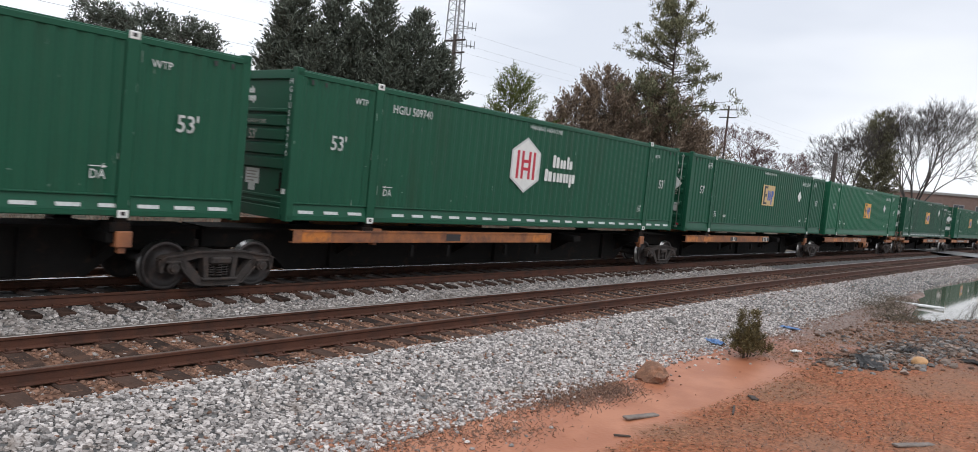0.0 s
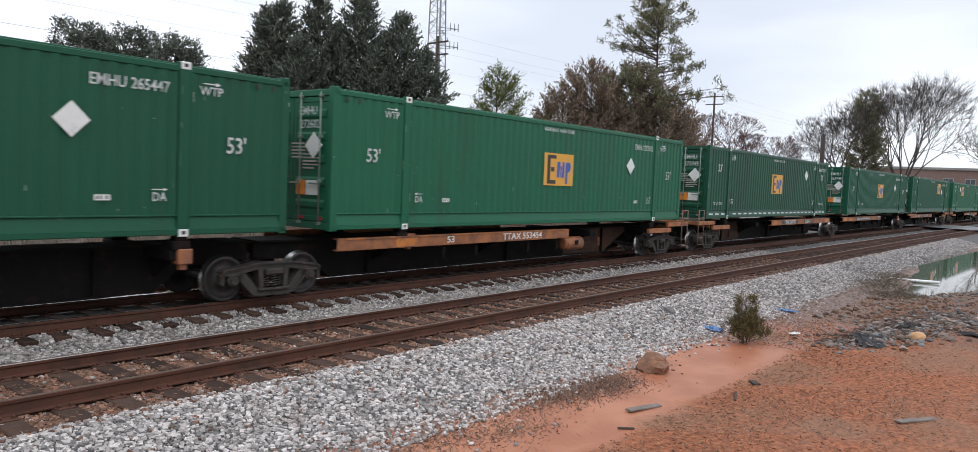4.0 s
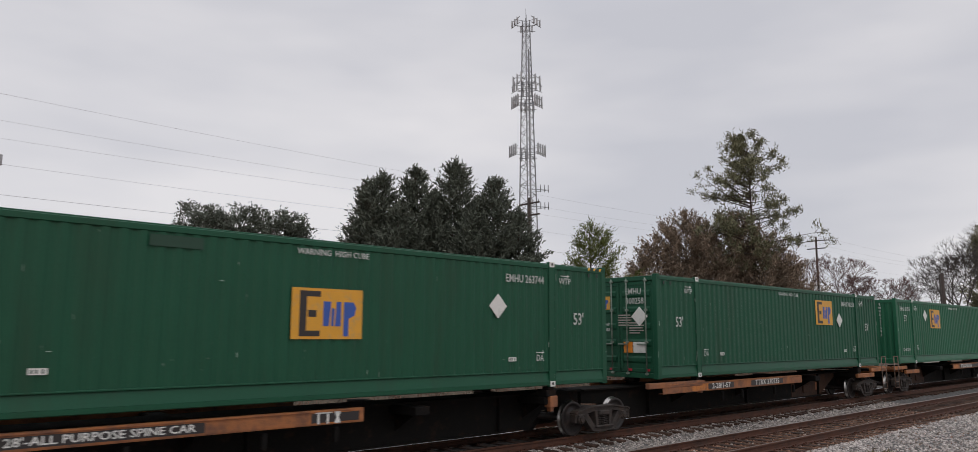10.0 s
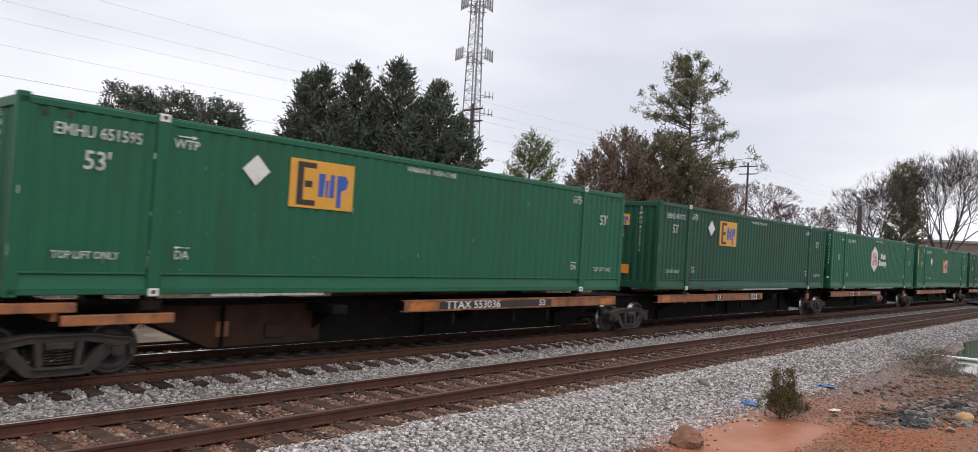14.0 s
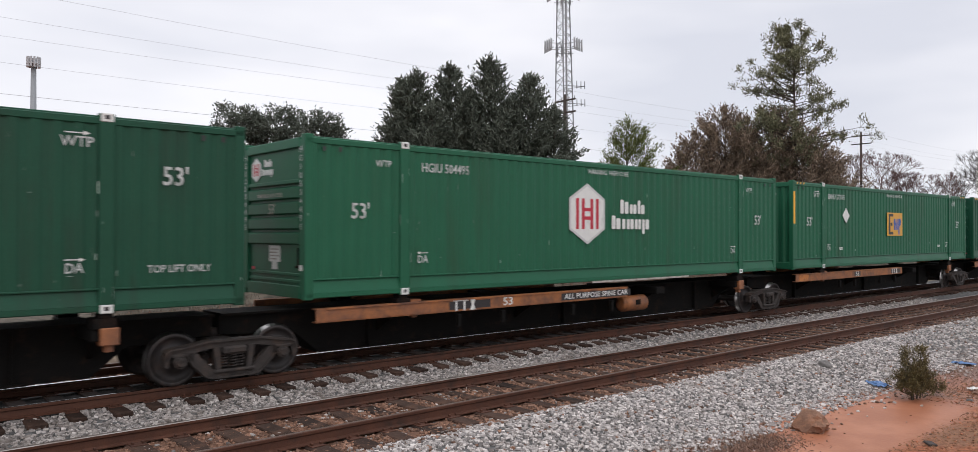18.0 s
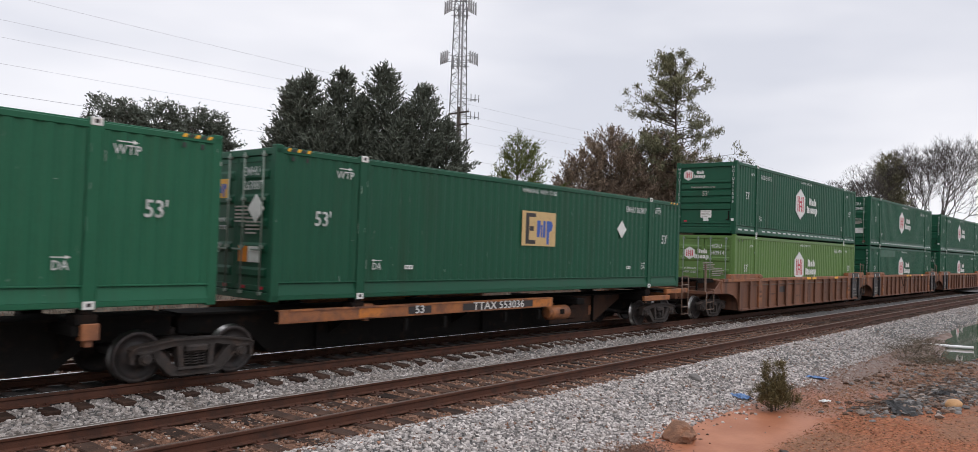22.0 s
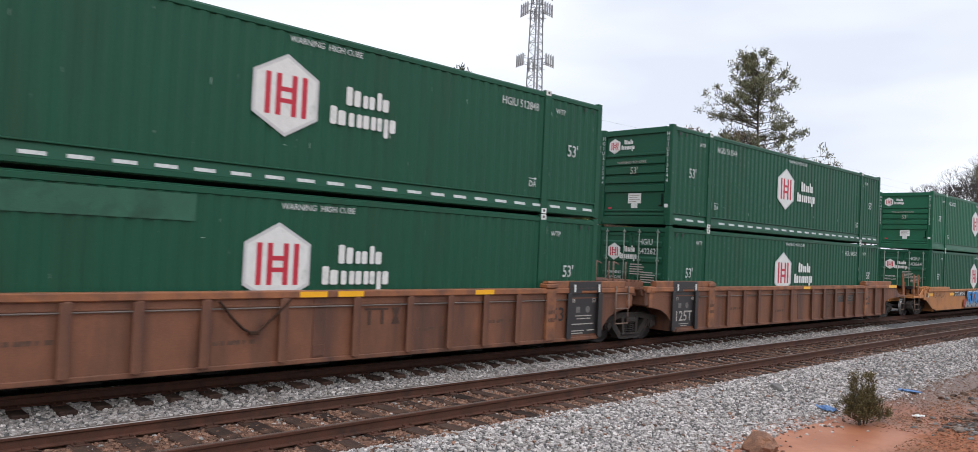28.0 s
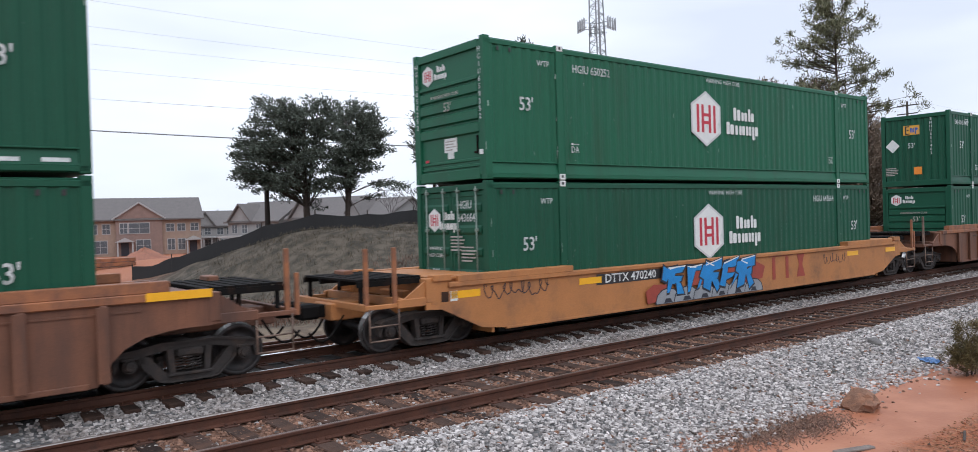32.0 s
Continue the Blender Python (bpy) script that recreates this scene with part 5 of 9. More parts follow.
BRAKEWHEEL = Build()
for i in range(20):
    a, c = 2 * math.pi * i / 20, 2 * math.pi * (i + 1) / 20
    BRAKEWHEEL.tube((math.cos(a) * 0.28, 0, math.sin(a) * 0.28), (math.cos(c) * 0.28, 0, math.sin(c) * 0.28), 0.016, n=6, cap=False)
for i in range(4):
    a = math.pi * i / 2 + 0.3
    BRAKEWHEEL.tube((0, 0, 0), (math.cos(a) * 0.28, 0, math.sin(a) * 0.28), 0.014, n=5)
BRAKEWHEEL.box(-0.10, 0.10, 0.0, 0.22, -0.28, 0.18, 0.02)
BRAKEWHEEL = BRAKEWHEEL.mesh("brake_wheel", M_BROWN)
COUPLER = Build()
COUPLER.box(-0.95, 0.0, -0.11, 0.11, 0.72, 0.95, 0.02)
COUPLER.box(-0.12, 0.28, -0.17, 0.20, 0.70, 0.98, 0.05)
COUPLER = [("coupler", COUPLER.mesh("coupler", M_DARKSTEEL), "")]
for y in (-0.35, 0.35):
    b = Build()
    b.tube_path([(-0.5 + i / 8 * 0.7, y, 0.75 - 0.45 * math.sin(i / 8 * math.pi * 0.8)) for i in range(9)], 0.022, 6)
    COUPLER.append(("air_hose", b.mesh("air_hose", M_DARKSTEEL), "black rubber air hose"))


def beam_mesh(x0, x1, sg):
    b = Build()
    b.box(x0, x1, *sorted((sg * 1.275, sg * 1.255)), 0.87, 1.10)
    b.box(x0, x1, *sorted((sg * 1.275, sg * 1.13)), 1.095, 1.115)
    b.box(x0, x1, *sorted((sg * 1.275, sg * 1.13)), 0.865, 0.885)
    b.box(x0 + 0.2, x1 - 0.2, *sorted((sg * 1.27, sg * 1.30)), 1.09, 1.12)
    return b.mesh("side_beam", M_ORANGE)


BEAMS = {"left": [beam_mesh(-7.85, 0.75, q) for q in (-1, 1)], "right": [beam_mesh(-0.55, 7.9, q) for q in (-1, 1)], "long": [beam_mesh(-8.75, 0.75, q) for q in (-1, 1)], "over": [beam_mesh(-0.47, 9.05, q) for q in (-1, 1)]}
UPPLATE = Build()
UPPLATE.box(-8.52, -5.83, -1.29, -1.16, 1.03, 1.18, 0.012)
UPPLATE = UPPLATE.mesh("side_plate", M_BROWNTOP)
HANGER = Build()
HANGER.box(-0.03, 0.03, -1.24, -0.36, 0.86, 1.0)
HANGER.box(-0.04, 0.04, -1.25, -1.17, 0.55, 0.8)
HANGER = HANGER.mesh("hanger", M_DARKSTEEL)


def spine(u, kind, words=(), left_end=False, right_end=False, tank=False):
    """kind 'left' or 'right': which half carries the side beam."""
    s = thing("spine_car", "orange and black spine car unit with weathered side beams", "railcar", "spine cars")
    run_on_track(s, u + LEN / 2)
    mid = u + LEN / 2
    lo = max(q for q in TRUCKS if q < mid - 4) - mid
    hi = min(q for q in TRUCKS if q > mid + 4) - mid
    part("centre_sill", sill_mesh(lo, hi, left_end, right_end), None, s, "dark grimy centre sill")
    if left_end:
        part("sill_plate", sill_end_panel(lo), None, s, "rust-brown plate on the sill")
    if right_end:
        part("sill_plate", sill_end_panel(-hi), None, s, "rust-brown plate on the sill", at=Matrix.Diagonal((-1, 1, 1, 1)))
    for k in range(2):
        part("side_beam", BEAMS[kind][k], None, s, "rust-stained orange side beam")
    ends = {"left": (-7.85, 0.75), "right": (-0.55, 7.9), "long": (-8.75, 0.75), "over": (-0.47, 9.05)}[kind]
    rb = random.Random(int(u * 7) + 3)
    for q in (ends[0] + 0.55, ends[0] + rb.uniform(1.6, 2.4), ends[1] - 0.5):
        part("paint_patch", slab(rb.uniform(0.5, 0.95), 0.19, 0.0015, M_FRESHORANGE if rb.random() < 0.65 else M_BROWNTOP, "paint_patch"), None, s, "patch of brighter orange paint", at=on_side(q, -1.2755, 0.985))
    for x in (-5.993, -2.2, 2.2, 5.993):
        part("cross_bolster", BOLT, None, s, at=Matrix.Translation((x, 0, 0)))
    for x in (-4.6, -3.4, -1.2, 0.2) if kind in ("left", "long") else (1.0, 3.2, 4.6, 7.2):
        part("hanger", HANGER, None, s, at=Matrix.Translation((x, 0, 0)))
    for x in (-5.993, 5.993):
        part("pedestal", PED, None, s, at=Matrix.Translation((x, 0, 0)))
        part("pedestal", PED, None, s, at=pose(x, 0, 0, 0, 0, 180))
    if kind in ("left", "long"):
        if not right_end:
            part("bracket", FLAG, None, s, "rusty orange bracket", at=Matrix.Translation((6.05, 0, 0)))
        part("bracket", FLAG, None, s, at=Matrix.Translation((-5.65, 0.10, 0.1)))
    if left_end:
        add_pieces(s, PLATFORM, pose(-7.4, 0, 0, 0, 0, 180))
        add_pieces(s, LADDER, Matrix.Translation((-8.48, -1.28, 0)))
        add_pieces(s, COUPLER, pose(-9.15, 0, 0, 0, 0, 180))
    if right_end:
        add_pieces(s, PLATFORM, pose(7.6, 0, 0, 0, 0, 0))
        add_pieces(s, LADDER, Matrix.Translation((8.64, -1.28, 0)))
        add_pieces(s, COUPLER, Matrix.Translation((9.15, 0, 0)))
        part("brake_wheel", BRAKEWHEEL, None, s, at=pose(8.85, 0.5, 1.55, 0, 0, 90))
    if tank:
        part("air_tank", TANK, None, s, "orange air tank", at=Matrix.Translation((1.35, -0.98, 0.66)))
    for body, x, size, mat in words:
        if body == "#":
            part("stencil_block", slab(size, 0.16, 0.002, mat, "stencil_block"), None, s, at=on_side(x, -1.278, 0.985))
        else:
            part("lettering", letters(body, size, mat, 1.25), None, s, at=on_side(x, -1.281, 0.985))
    return s


# ---- well cars ----
def well_meshes(mat, top, smooth_side=False):
    ms = {}
    for k, sg in (("near", -1), ("away", 1)):
        b = Build()
        arc = [(8.0, 0.20)] + [(9.06 - 0.98 * math.cos(a), 0.20 + 0.68 * math.sin(a)) for a in (0.15, 0.45, 0.8, 1.15, 1.5)]
        if smooth_side:
            pts = [(-9.75, 1.22), (-9.75, 0.82), (-9.4, 0.80), (-8.45, 0.36), (-7.9, 0.30), (7.9, 0.30), (8.45, 0.36), (9.4, 0.80), (9.75, 0.82), (9.75, 1.22)]
        else:
            pts = [(-9.26, 1.34), (-9.26, 0.90)] + [(-x, z) for x, z in reversed(arc)] + arc + [(9.26, 0.90), (9.26, 1.34)]
        b.prism(pts, *sorted((sg * 1.46, sg * 1.51)), "y")
        if not smooth_side:
            b.box(-7.9, 7.9, *sorted((sg * 1.35, sg * 1.55)), 0.19, 0.27, 0.01)
            b.box(-8.6, 8.6, *sorted((sg * 1.515, sg * 1.53)), 1.20, 1.225)
        else:
            b.box(-7.85, 7.85, *sorted((sg * 1.30, sg * 1.515)), 0.26, 0.32, 0.01)
        ms["wall_" + k] = b.mesh("side_wall", mat)
        b = Build()
        b.box(-9.26, 9.26, *sorted((sg * 1.36, sg * 1.57)), *((1.2, 1.30) if smooth_side else (1.33, 1.455)), 0.015)
        if smooth_side:
            for e in (-1, 1):
                b.box(*sorted((e * 6.0, e * 9.05)), *sorted((sg * 1.30, sg * 1.57)), 1.29, 1.42, 0.01)
        else:
            for e in (-1, 1):
                b.box(*sorted((e * 6.0, e * 9.0)), *sorted((sg * 1.36, sg * 1.55)), 1.455, 1.62, 0.01)
        ms["chord_" + k] = b.mesh("top_chord", top)
    b = Build()
    for i in range(9):
        x = -7.6 + i * 1.9
        b.box(x - 0.25, x + 0.25, -1.46, 1.46, 0.13 if not smooth_side else 0.20, 0.25 if not smooth_side else 0.33, 0.01)
    b.box(-8.0, 8.0, -1.45, -1.25, 0.16 if not smooth_side else 0.22, 0.268 if not smooth_side else 0.348)
    b.box(-8.0, 8.0, 1.25, 1.45, 0.16 if not smooth_side else 0.22, 0.268 if not smooth_side else 0.348)
    ms["floor"] = b.mesh("well_floor", M_DARKSTEEL)
    b = Build()
    b.box(-0.05, 0.05, -1.60, -1.51, 0.24, 1.335, 0.008)
    b.box(-0.10, 0.06, -1.608, -1.595, 0.26, 1.32, 0.004)
    ms["rib"] = b.mesh("rib", mat)
    ms["black_rib"] = b.mesh("rib", M_LOGOBLACK)
    b = Build()
    b.box(-0.16, 0.16, -1.585, -1.51, 0.24, 1.40, 0.012)
    b.box(-0.20, 0.20, -1.60, -1.35, 1.455, 1.56, 0.02)
    b.box(-0.14, 0.14, -1.58, -1.38, 1.56, 1.60, 0.015)
    ms["post"] = b.mesh("guide_post", top)
    b = Build()
    b.box(8.25, 9.6, -0.45, 0.45, 0.80, 1.10, 0.02)
    b.box(8.2, 8.4, -1.45, 1.45, 0.8, 1.40, 0.02)
    b.box(8.11, 8.17, -1.45, 1.45, 0.22, 0.95)
    b.box(8.3, 9.5, -1.5, 1.5, 1.36, 1.40)
    b.box(9.25, 9.42, -1.5, 1.5, 0.95, 1.40, 0.02)
    for y in (-1.38, -0.5, 0.5, 1.38):
        b.box(8.5, 9.5, y - 0.05, y + 0.05, 1.22, 1.36, 0.01)
    ms["end"] = b.mesh("end_frame", mat)
    # joint to the next unit: lugs, arch plate and deck
    ms["joint"] = []
    for name, x0, x1, y0, y1, z0, z1 in (("end_lug", 9.05, 9.42, -1.56, -1.38, 1.30, 1.47), ("end_lug", 9.05, 9.42, 1.38, 1.56, 1.30, 1.47), ("lug_bracket", 9.12, 9.28, -1.53, -1.44, 0.90, 1.30), ("lug_bracket", 9.12, 9.28, 1.44, 1.53, 0.90, 1.30), ("end_beam", 8.6, 9.3, -1.40, 1.40, 0.92, 1.30)):
        b = Build()
        b.box(x0, x1, y0, y1, z0, z1, 0.015)
        ms["joint"].append((name, b.mesh(name, top), ""))
    b = Build()
    b.prism([(8.9, 1.46), (8.9, 1.10), (9.25, 1.20), (9.45, 1.24), (9.75, 1.24), (9.95, 1.20), (10.2, 1.10), (10.2, 1.46)], -1.2, 1.2, "y")
    ms["arch"] = b.mesh("arch_plate", mat)
    b = Build()
    for i in range(9):
        b.box(8.75 + i * 0.18, 8.87 + i * 0.18, -1.15, 1.15, 1.58, 1.615)
    for y in (-1.15, 0.0, 1.15):
        b.box(8.75, 10.32, y - 0.04, y + 0.04, 1.46, 1.58)
    ms["joint_deck"] = b.mesh("deck_grating", mat)
    ms["joint_ladder"] = rods([("ladder_rail", (x, -1.60, 0.52), (x, -1.60, 1.50)) for x in (8.55, 9.08)] + [("rung", (8.55, -1.60, z), (9.08, -1.60, z)) for z in (0.54, 0.92, 1.30)] + [("grab_rail", (x, y, 1.50), (x, y, 2.12)) for x, y in ((8.55, -1.48), (9.08, -1.48), (8.85, -0.7), (9.4, -0.7))] + [("grab_rail", (x, y, 2.12), (x + 0.22, y, 2.05)) for x, y in ((8.55, -1.48), (8.85, -0.7))], 0.02)
    # open end: deck of bars, posts and steps over the end truck
    b = Build()
    for sg in (-1, 1):
        b.box(9.4, 10.35, *sorted((sg * 1.50, sg * 1.40)), 0.90, 1.06, 0.012)
        b.box(10.3, 11.0, *sorted((sg * 1.48, sg * 1.40)), 0.92, 1.0, 0.01)
        b.box(9.24, 9.62, *sorted((sg * 1.515, sg * 1.455)), 0.90, 1.34)
        b.box(9.20, 9.62, *sorted((sg * 1.565, sg * 1.36)), 1.33, 1.455, 0.012)
        b.box(9.55, 9.75, *sorted((sg * 1.52, sg * 1.30)), 0.95, 1.40, 0.015)
        b.prism([(9.75, 1.06), (10.2, 1.06), (9.75, 1.35)], *sorted((sg * 1.48, sg * 1.44)), "y")
    b.box(8.2, 11.1, -0.36, 0.36, 0.66, 0.98, 0.02)
    b.box(10.9, 11.0, -1.45, 1.45, 0.90, 1.02, 0.01)
    b.box(10.2, 10.3, -1.45, 1.45, 0.92, 1.08, 0.01)
    ms["platform"] = b.mesh("end_platform", mat)
    b = Build()
    for i in range(7):
        b.box(9.6 + i * 0.2, 9.74 + i * 0.2, -1.1, 1.1, 1.40, 1.44, 0)
    for y in (-1.1, -0.4, 0.4, 1.1):
        b.box(9.6, 10.95, y - 0.03, y + 0.03, 1.30, 1.40)
    for x, y in ((10.2, -1.05), (10.85, -1.05), (10.2, 1.05), (10.85, 1.05)):
        b.box(x - 0.03, x + 0.03, y - 0.03, y + 0.03, 1.0, 1.32)
    ms["deck"] = b.mesh("deck_grating", M_DARKSTEEL)
    b = Build()
    b.box(-0.04, 0.04, -0.03, 0.03, 0.0, 1.08, 0.008)
    ms["post_tall"] = b.mesh("hand_post", M_BROWNTOP)
    ms["post_dark"] = b.mesh("hand_post", M_GRABIRON)
    b = Build()
    b.box(-0.035, 0.035, -0.03, 0.03, 0.0, 0.70, 0.008)
    ms["post_short"] = b.mesh("hand_post", M_BROWNTOP)
    ms["step"] = rods([("step_hanger", (x, 0, 0.35), (x, 0, 0.95)) for x in (-0.30, 0.30)] + [("step_rung", (-0.30, 0, z), (0.30, 0, z)) for z in (0.36, 0.62)], 0.016)
    return ms


WELL = {"brown": well_meshes(M_BROWN, M_BROWNTOP), "buff": well_meshes(M_BUFF, M_BUFF, True)}
DARKPANEL = Build()
DARKPANEL.box(-0.58, 0.58, -1.52, -1.505, 0.33, 1.31)
for x in (-0.42, 0.52):
    DARKPANEL.box(x - 0.03, x + 0.03, -1.592, -1.575, 1.36, 1.54, 0, 1)
DARKPANEL.box(-0.62, 0.62, -1.562, -1.547, 1.458, 1.616)
DARKPANEL.box(-0.62, 0.62, -1.583, -1.568, 1.395, 1.453)
DARKPANEL.box(-0.62, -0.16, -1.583, -1.568, 1.325, 1.395)
DARKPANEL.box(0.44, 0.62, -1.583, -1.568, 1.325, 1.395)
DARKPANEL = DARKPANEL.mesh("stencil_panel", [M_LOGOBLACK, M_WHITE])
REFL, REFL_L = slab(0.55, 0.10, 0.003, M_REFLECT, "reflector"), slab(0.70, 0.14, 0.003, M_REFLECT, "reflector")
RIB_X = [-5.1, -4.1, -3.12, -2.1, -0.75, 0.72, 1.96, 3.0, 4.0, 5.0]
PANEL_PRINT = Build()
PANEL_PRINT.box(-0.28, -0.13, 0.86, 1.0, 0, 0.002)
PANEL_PRINT.prism([(0.17 + 0.085 * math.cos(i * 0.628), 0.93 + 0.085 * math.sin(i * 0.628)) for i in range(10)], 0, 0.002, "z")
PANEL_PRINT = PANEL_PRINT.mesh("stencil_marks", M_GREYROCK)
LINES = Build()
for i, (x0, x1) in enumerate(((-0.22, 0.26), (-0.15, 0.20))):
    LINES.box(x0, x1, 0.40 - 0.05 * i, 0.42 - 0.05 * i, 0, 0.002)
LINES = LINES.mesh("small_print", M_FADED)
NOTES = Build()
for x0, x1, z in ((-0.30, 0.34, 0.78), (-0.24, 0.28, 0.71), (-0.46, 0.42, 0.58), (-0.46, 0.05, 0.42), (0.15, 0.46, 0.42), (-0.46, 0.0, 0.36)):
    NOTES.box(x0, x1, z - 0.012, z + 0.012, 0, 0.002)
NOTES = NOTES.mesh("small_print", M_FADED)
PIPE = Build()
PIPE.tube((-6.75, -1.545, 1.175), (6.75, -1.545, 1.175), 0.014, n=6)
PIPE = PIPE.mesh("air_pipe", M_BOARD)
MARKBARS = Build()
for i, w in enumerate((0.10, 0.07, 0.12, 0.09, 0.06, 0.11)):
    MARKBARS.box(-0.36 + 0.125 * i, -0.36 + 0.125 * i + w, -0.035, 0.035, 0, 0.002)
MARKBARS = MARKBARS.mesh("small_print", M_STENCIL)
SEAM = Build()
SEAM.box(-0.16, 0.10, -1.522, -1.508, 0.28, 1.32, 0.004)
SEAM.box(-0.14, 0.08, -1.53, -1.515, 0.30, 0.50, 0.006)
SEAM = SEAM.mesh("seam_plate", M_SEAM)
HOSE = Build()
HOSE.tube_path([(-0.62, 0, 0.0), (-0.56, 0, -0.06), (-0.40, 0, -0.26), (-0.20, 0, -0.45), (-0.06, 0, -0.52), (0.08, 0, -0.50), (0.22, 0, -0.38), (0.42, 0, -0.20), (0.56, 0, -0.07), (0.64, 0, 0.02)], 0.024, 7)
HOSE.box(-0.10, 0.08, -0.035, 0.035, -0.56, -0.49, 0.012)
HOSE = HOSE.mesh("hanging_hose", M_SILLBROWN)
SCRAWL = Build()
px, pz, ph = 0.0, 0.0, 0.0
for i in range(110):
    ph += 0.42 + 0.25 * math.sin(i * 0.21)
    big = 0.10 + 0.05 * math.sin(i * 0.33) + 0.03 * math.sin(i * 0.9)
    qx, qz = i * 0.0125 + 0.055 * math.cos(ph), big * math.sin(ph) + 0.02 * math.sin(i * 0.07)
    if i:
        SCRAWL.bar((px, 0, pz), (qx, 0, qz), 0.016, 0.002, (0, 1, 0))
    px, pz = qx, qz
SCRAWL = SCRAWL.mesh("paint_scrawl", M_GRAFDARK)


def graffiti(parent):
    """Slanted blue strokes with dark edges over grey lobes and red patches."""
    r = random.Random(11)
    inks = [M_GRAFBLUE, M_GRAFDARK, M_GRAFGREY, M_WHITE, M_MAROON]
    m = on_side(-2.9, -1.573, 0.755) @ Matrix.Diagonal((0.95, 0.93, 1, 1))
    lift = [0.001]

    def stroke(pts, mi):
        b = Build()
        b.prism(pts, 0, lift[0], "z")
        part("paint_stroke", b, inks[mi], parent, "sprayed graffiti stroke", at=m)

    def shape(pts, mi, edge=0.0):
        cx, cy = sum(q[0] for q in pts) / len(pts), sum(q[1] for q in pts) / len(pts)
        if edge:
            lift[0] += 0.00012
            grown = []
            for px, py in pts:
                d = math.hypot(px - cx, py - cy) or 1.0
                grown.append((px + (px - cx) / d * edge, py + (py - cy) / d * edge))
            stroke(grown, 1)
        lift[0] += 0.00012
        stroke(pts, mi)

    for pts in (((-0.75, -0.42), (-0.1, -0.38), (0.0, 0.02), (-0.5, 0.05), (-0.8, -0.1)), ((1.0, -0.1), (1.8, -0.05), (1.9, 0.3), (1.2, 0.36)), ((3.3, -0.2), (4.3, -0.12), (4.45, 0.22), (3.9, 0.42), (3.3, 0.3)), ((2.4, 0.1), (3.0, 0.1), (3.0, 0.42), (2.5, 0.4))):
        shape(pts, 4)
    for i in range(6):
        cx, w, h = 0.05 + 0.76 * i, 0.46 + r.uniform(-0.04, 0.05), 0.30 + r.uniform(-0.05, 0.06)
        shape([(cx - w, -0.46)] + [(cx - w * math.cos(k * math.pi / 6), -0.40 + h * math.sin(k * math.pi / 6)) for k in range(7)] + [(cx + w, -0.46)], 2, 0.035)
        shape([(cx - w * 0.35, -0.45), (cx + w * 0.35, -0.45), (cx + w * 0.2, -0.34), (cx - w * 0.2, -0.34)], 1)
    for i in range(5):
        x = 0.78 * i + r.uniform(-0.05, 0.05)
        j = lambda v: v + r.uniform(-0.075, 0.075)
        strokes = [((x, -0.24), (x + 0.22, -0.26), (x + 0.42, 0.44), (x + 0.14, 0.47)), ((x + 0.10, 0.26), (x + 0.74, 0.34), (x + 0.86, 0.54), (x + 0.12, 0.46))]
        if i != 1:
            strokes.append(((x + 0.18, 0.0), (x + 0.58, 0.06), (x + 0.66, 0.20), (x + 0.22, 0.15)))
        if i in (0, 2, 4):
            strokes.append(((x + 0.34, 0.02), (x + 0.56, 0.05), (x + 0.78, -0.24), (x + 0.52, -0.30)))
        strokes.append(((x + 0.45, -0.20), (x + 0.62, -0.18), (x + 0.98, 0.30), (x + 0.80, 0.36)) if i % 2 else ((x - 0.12, 0.10), (x + 0.05, 0.02), (x + 0.22, 0.40), (x - 0.02, 0.44)))
        strokes = [[(j(p), j(q)) for p, q in st] for st in strokes]
        for st in strokes:
            shape(st, 0, 0.065)
        for st in strokes:
            shape(st, 0)
        for st in strokes[:2]:
            shape([st[3], st[2], (st[2][0] - 0.03, st[2][1] - 0.035), (st[3][0] + 0.02, st[3][1] - 0.03)], 3)
    for x, m2 in ((-9.33, M_SILLBROWN), (-9.12, M_WHITE)):
        part("sticker", slab(0.17, 0.19, 0.003, m2, "sticker"), None, parent, at=on_side(x, -1.513, 1.03))


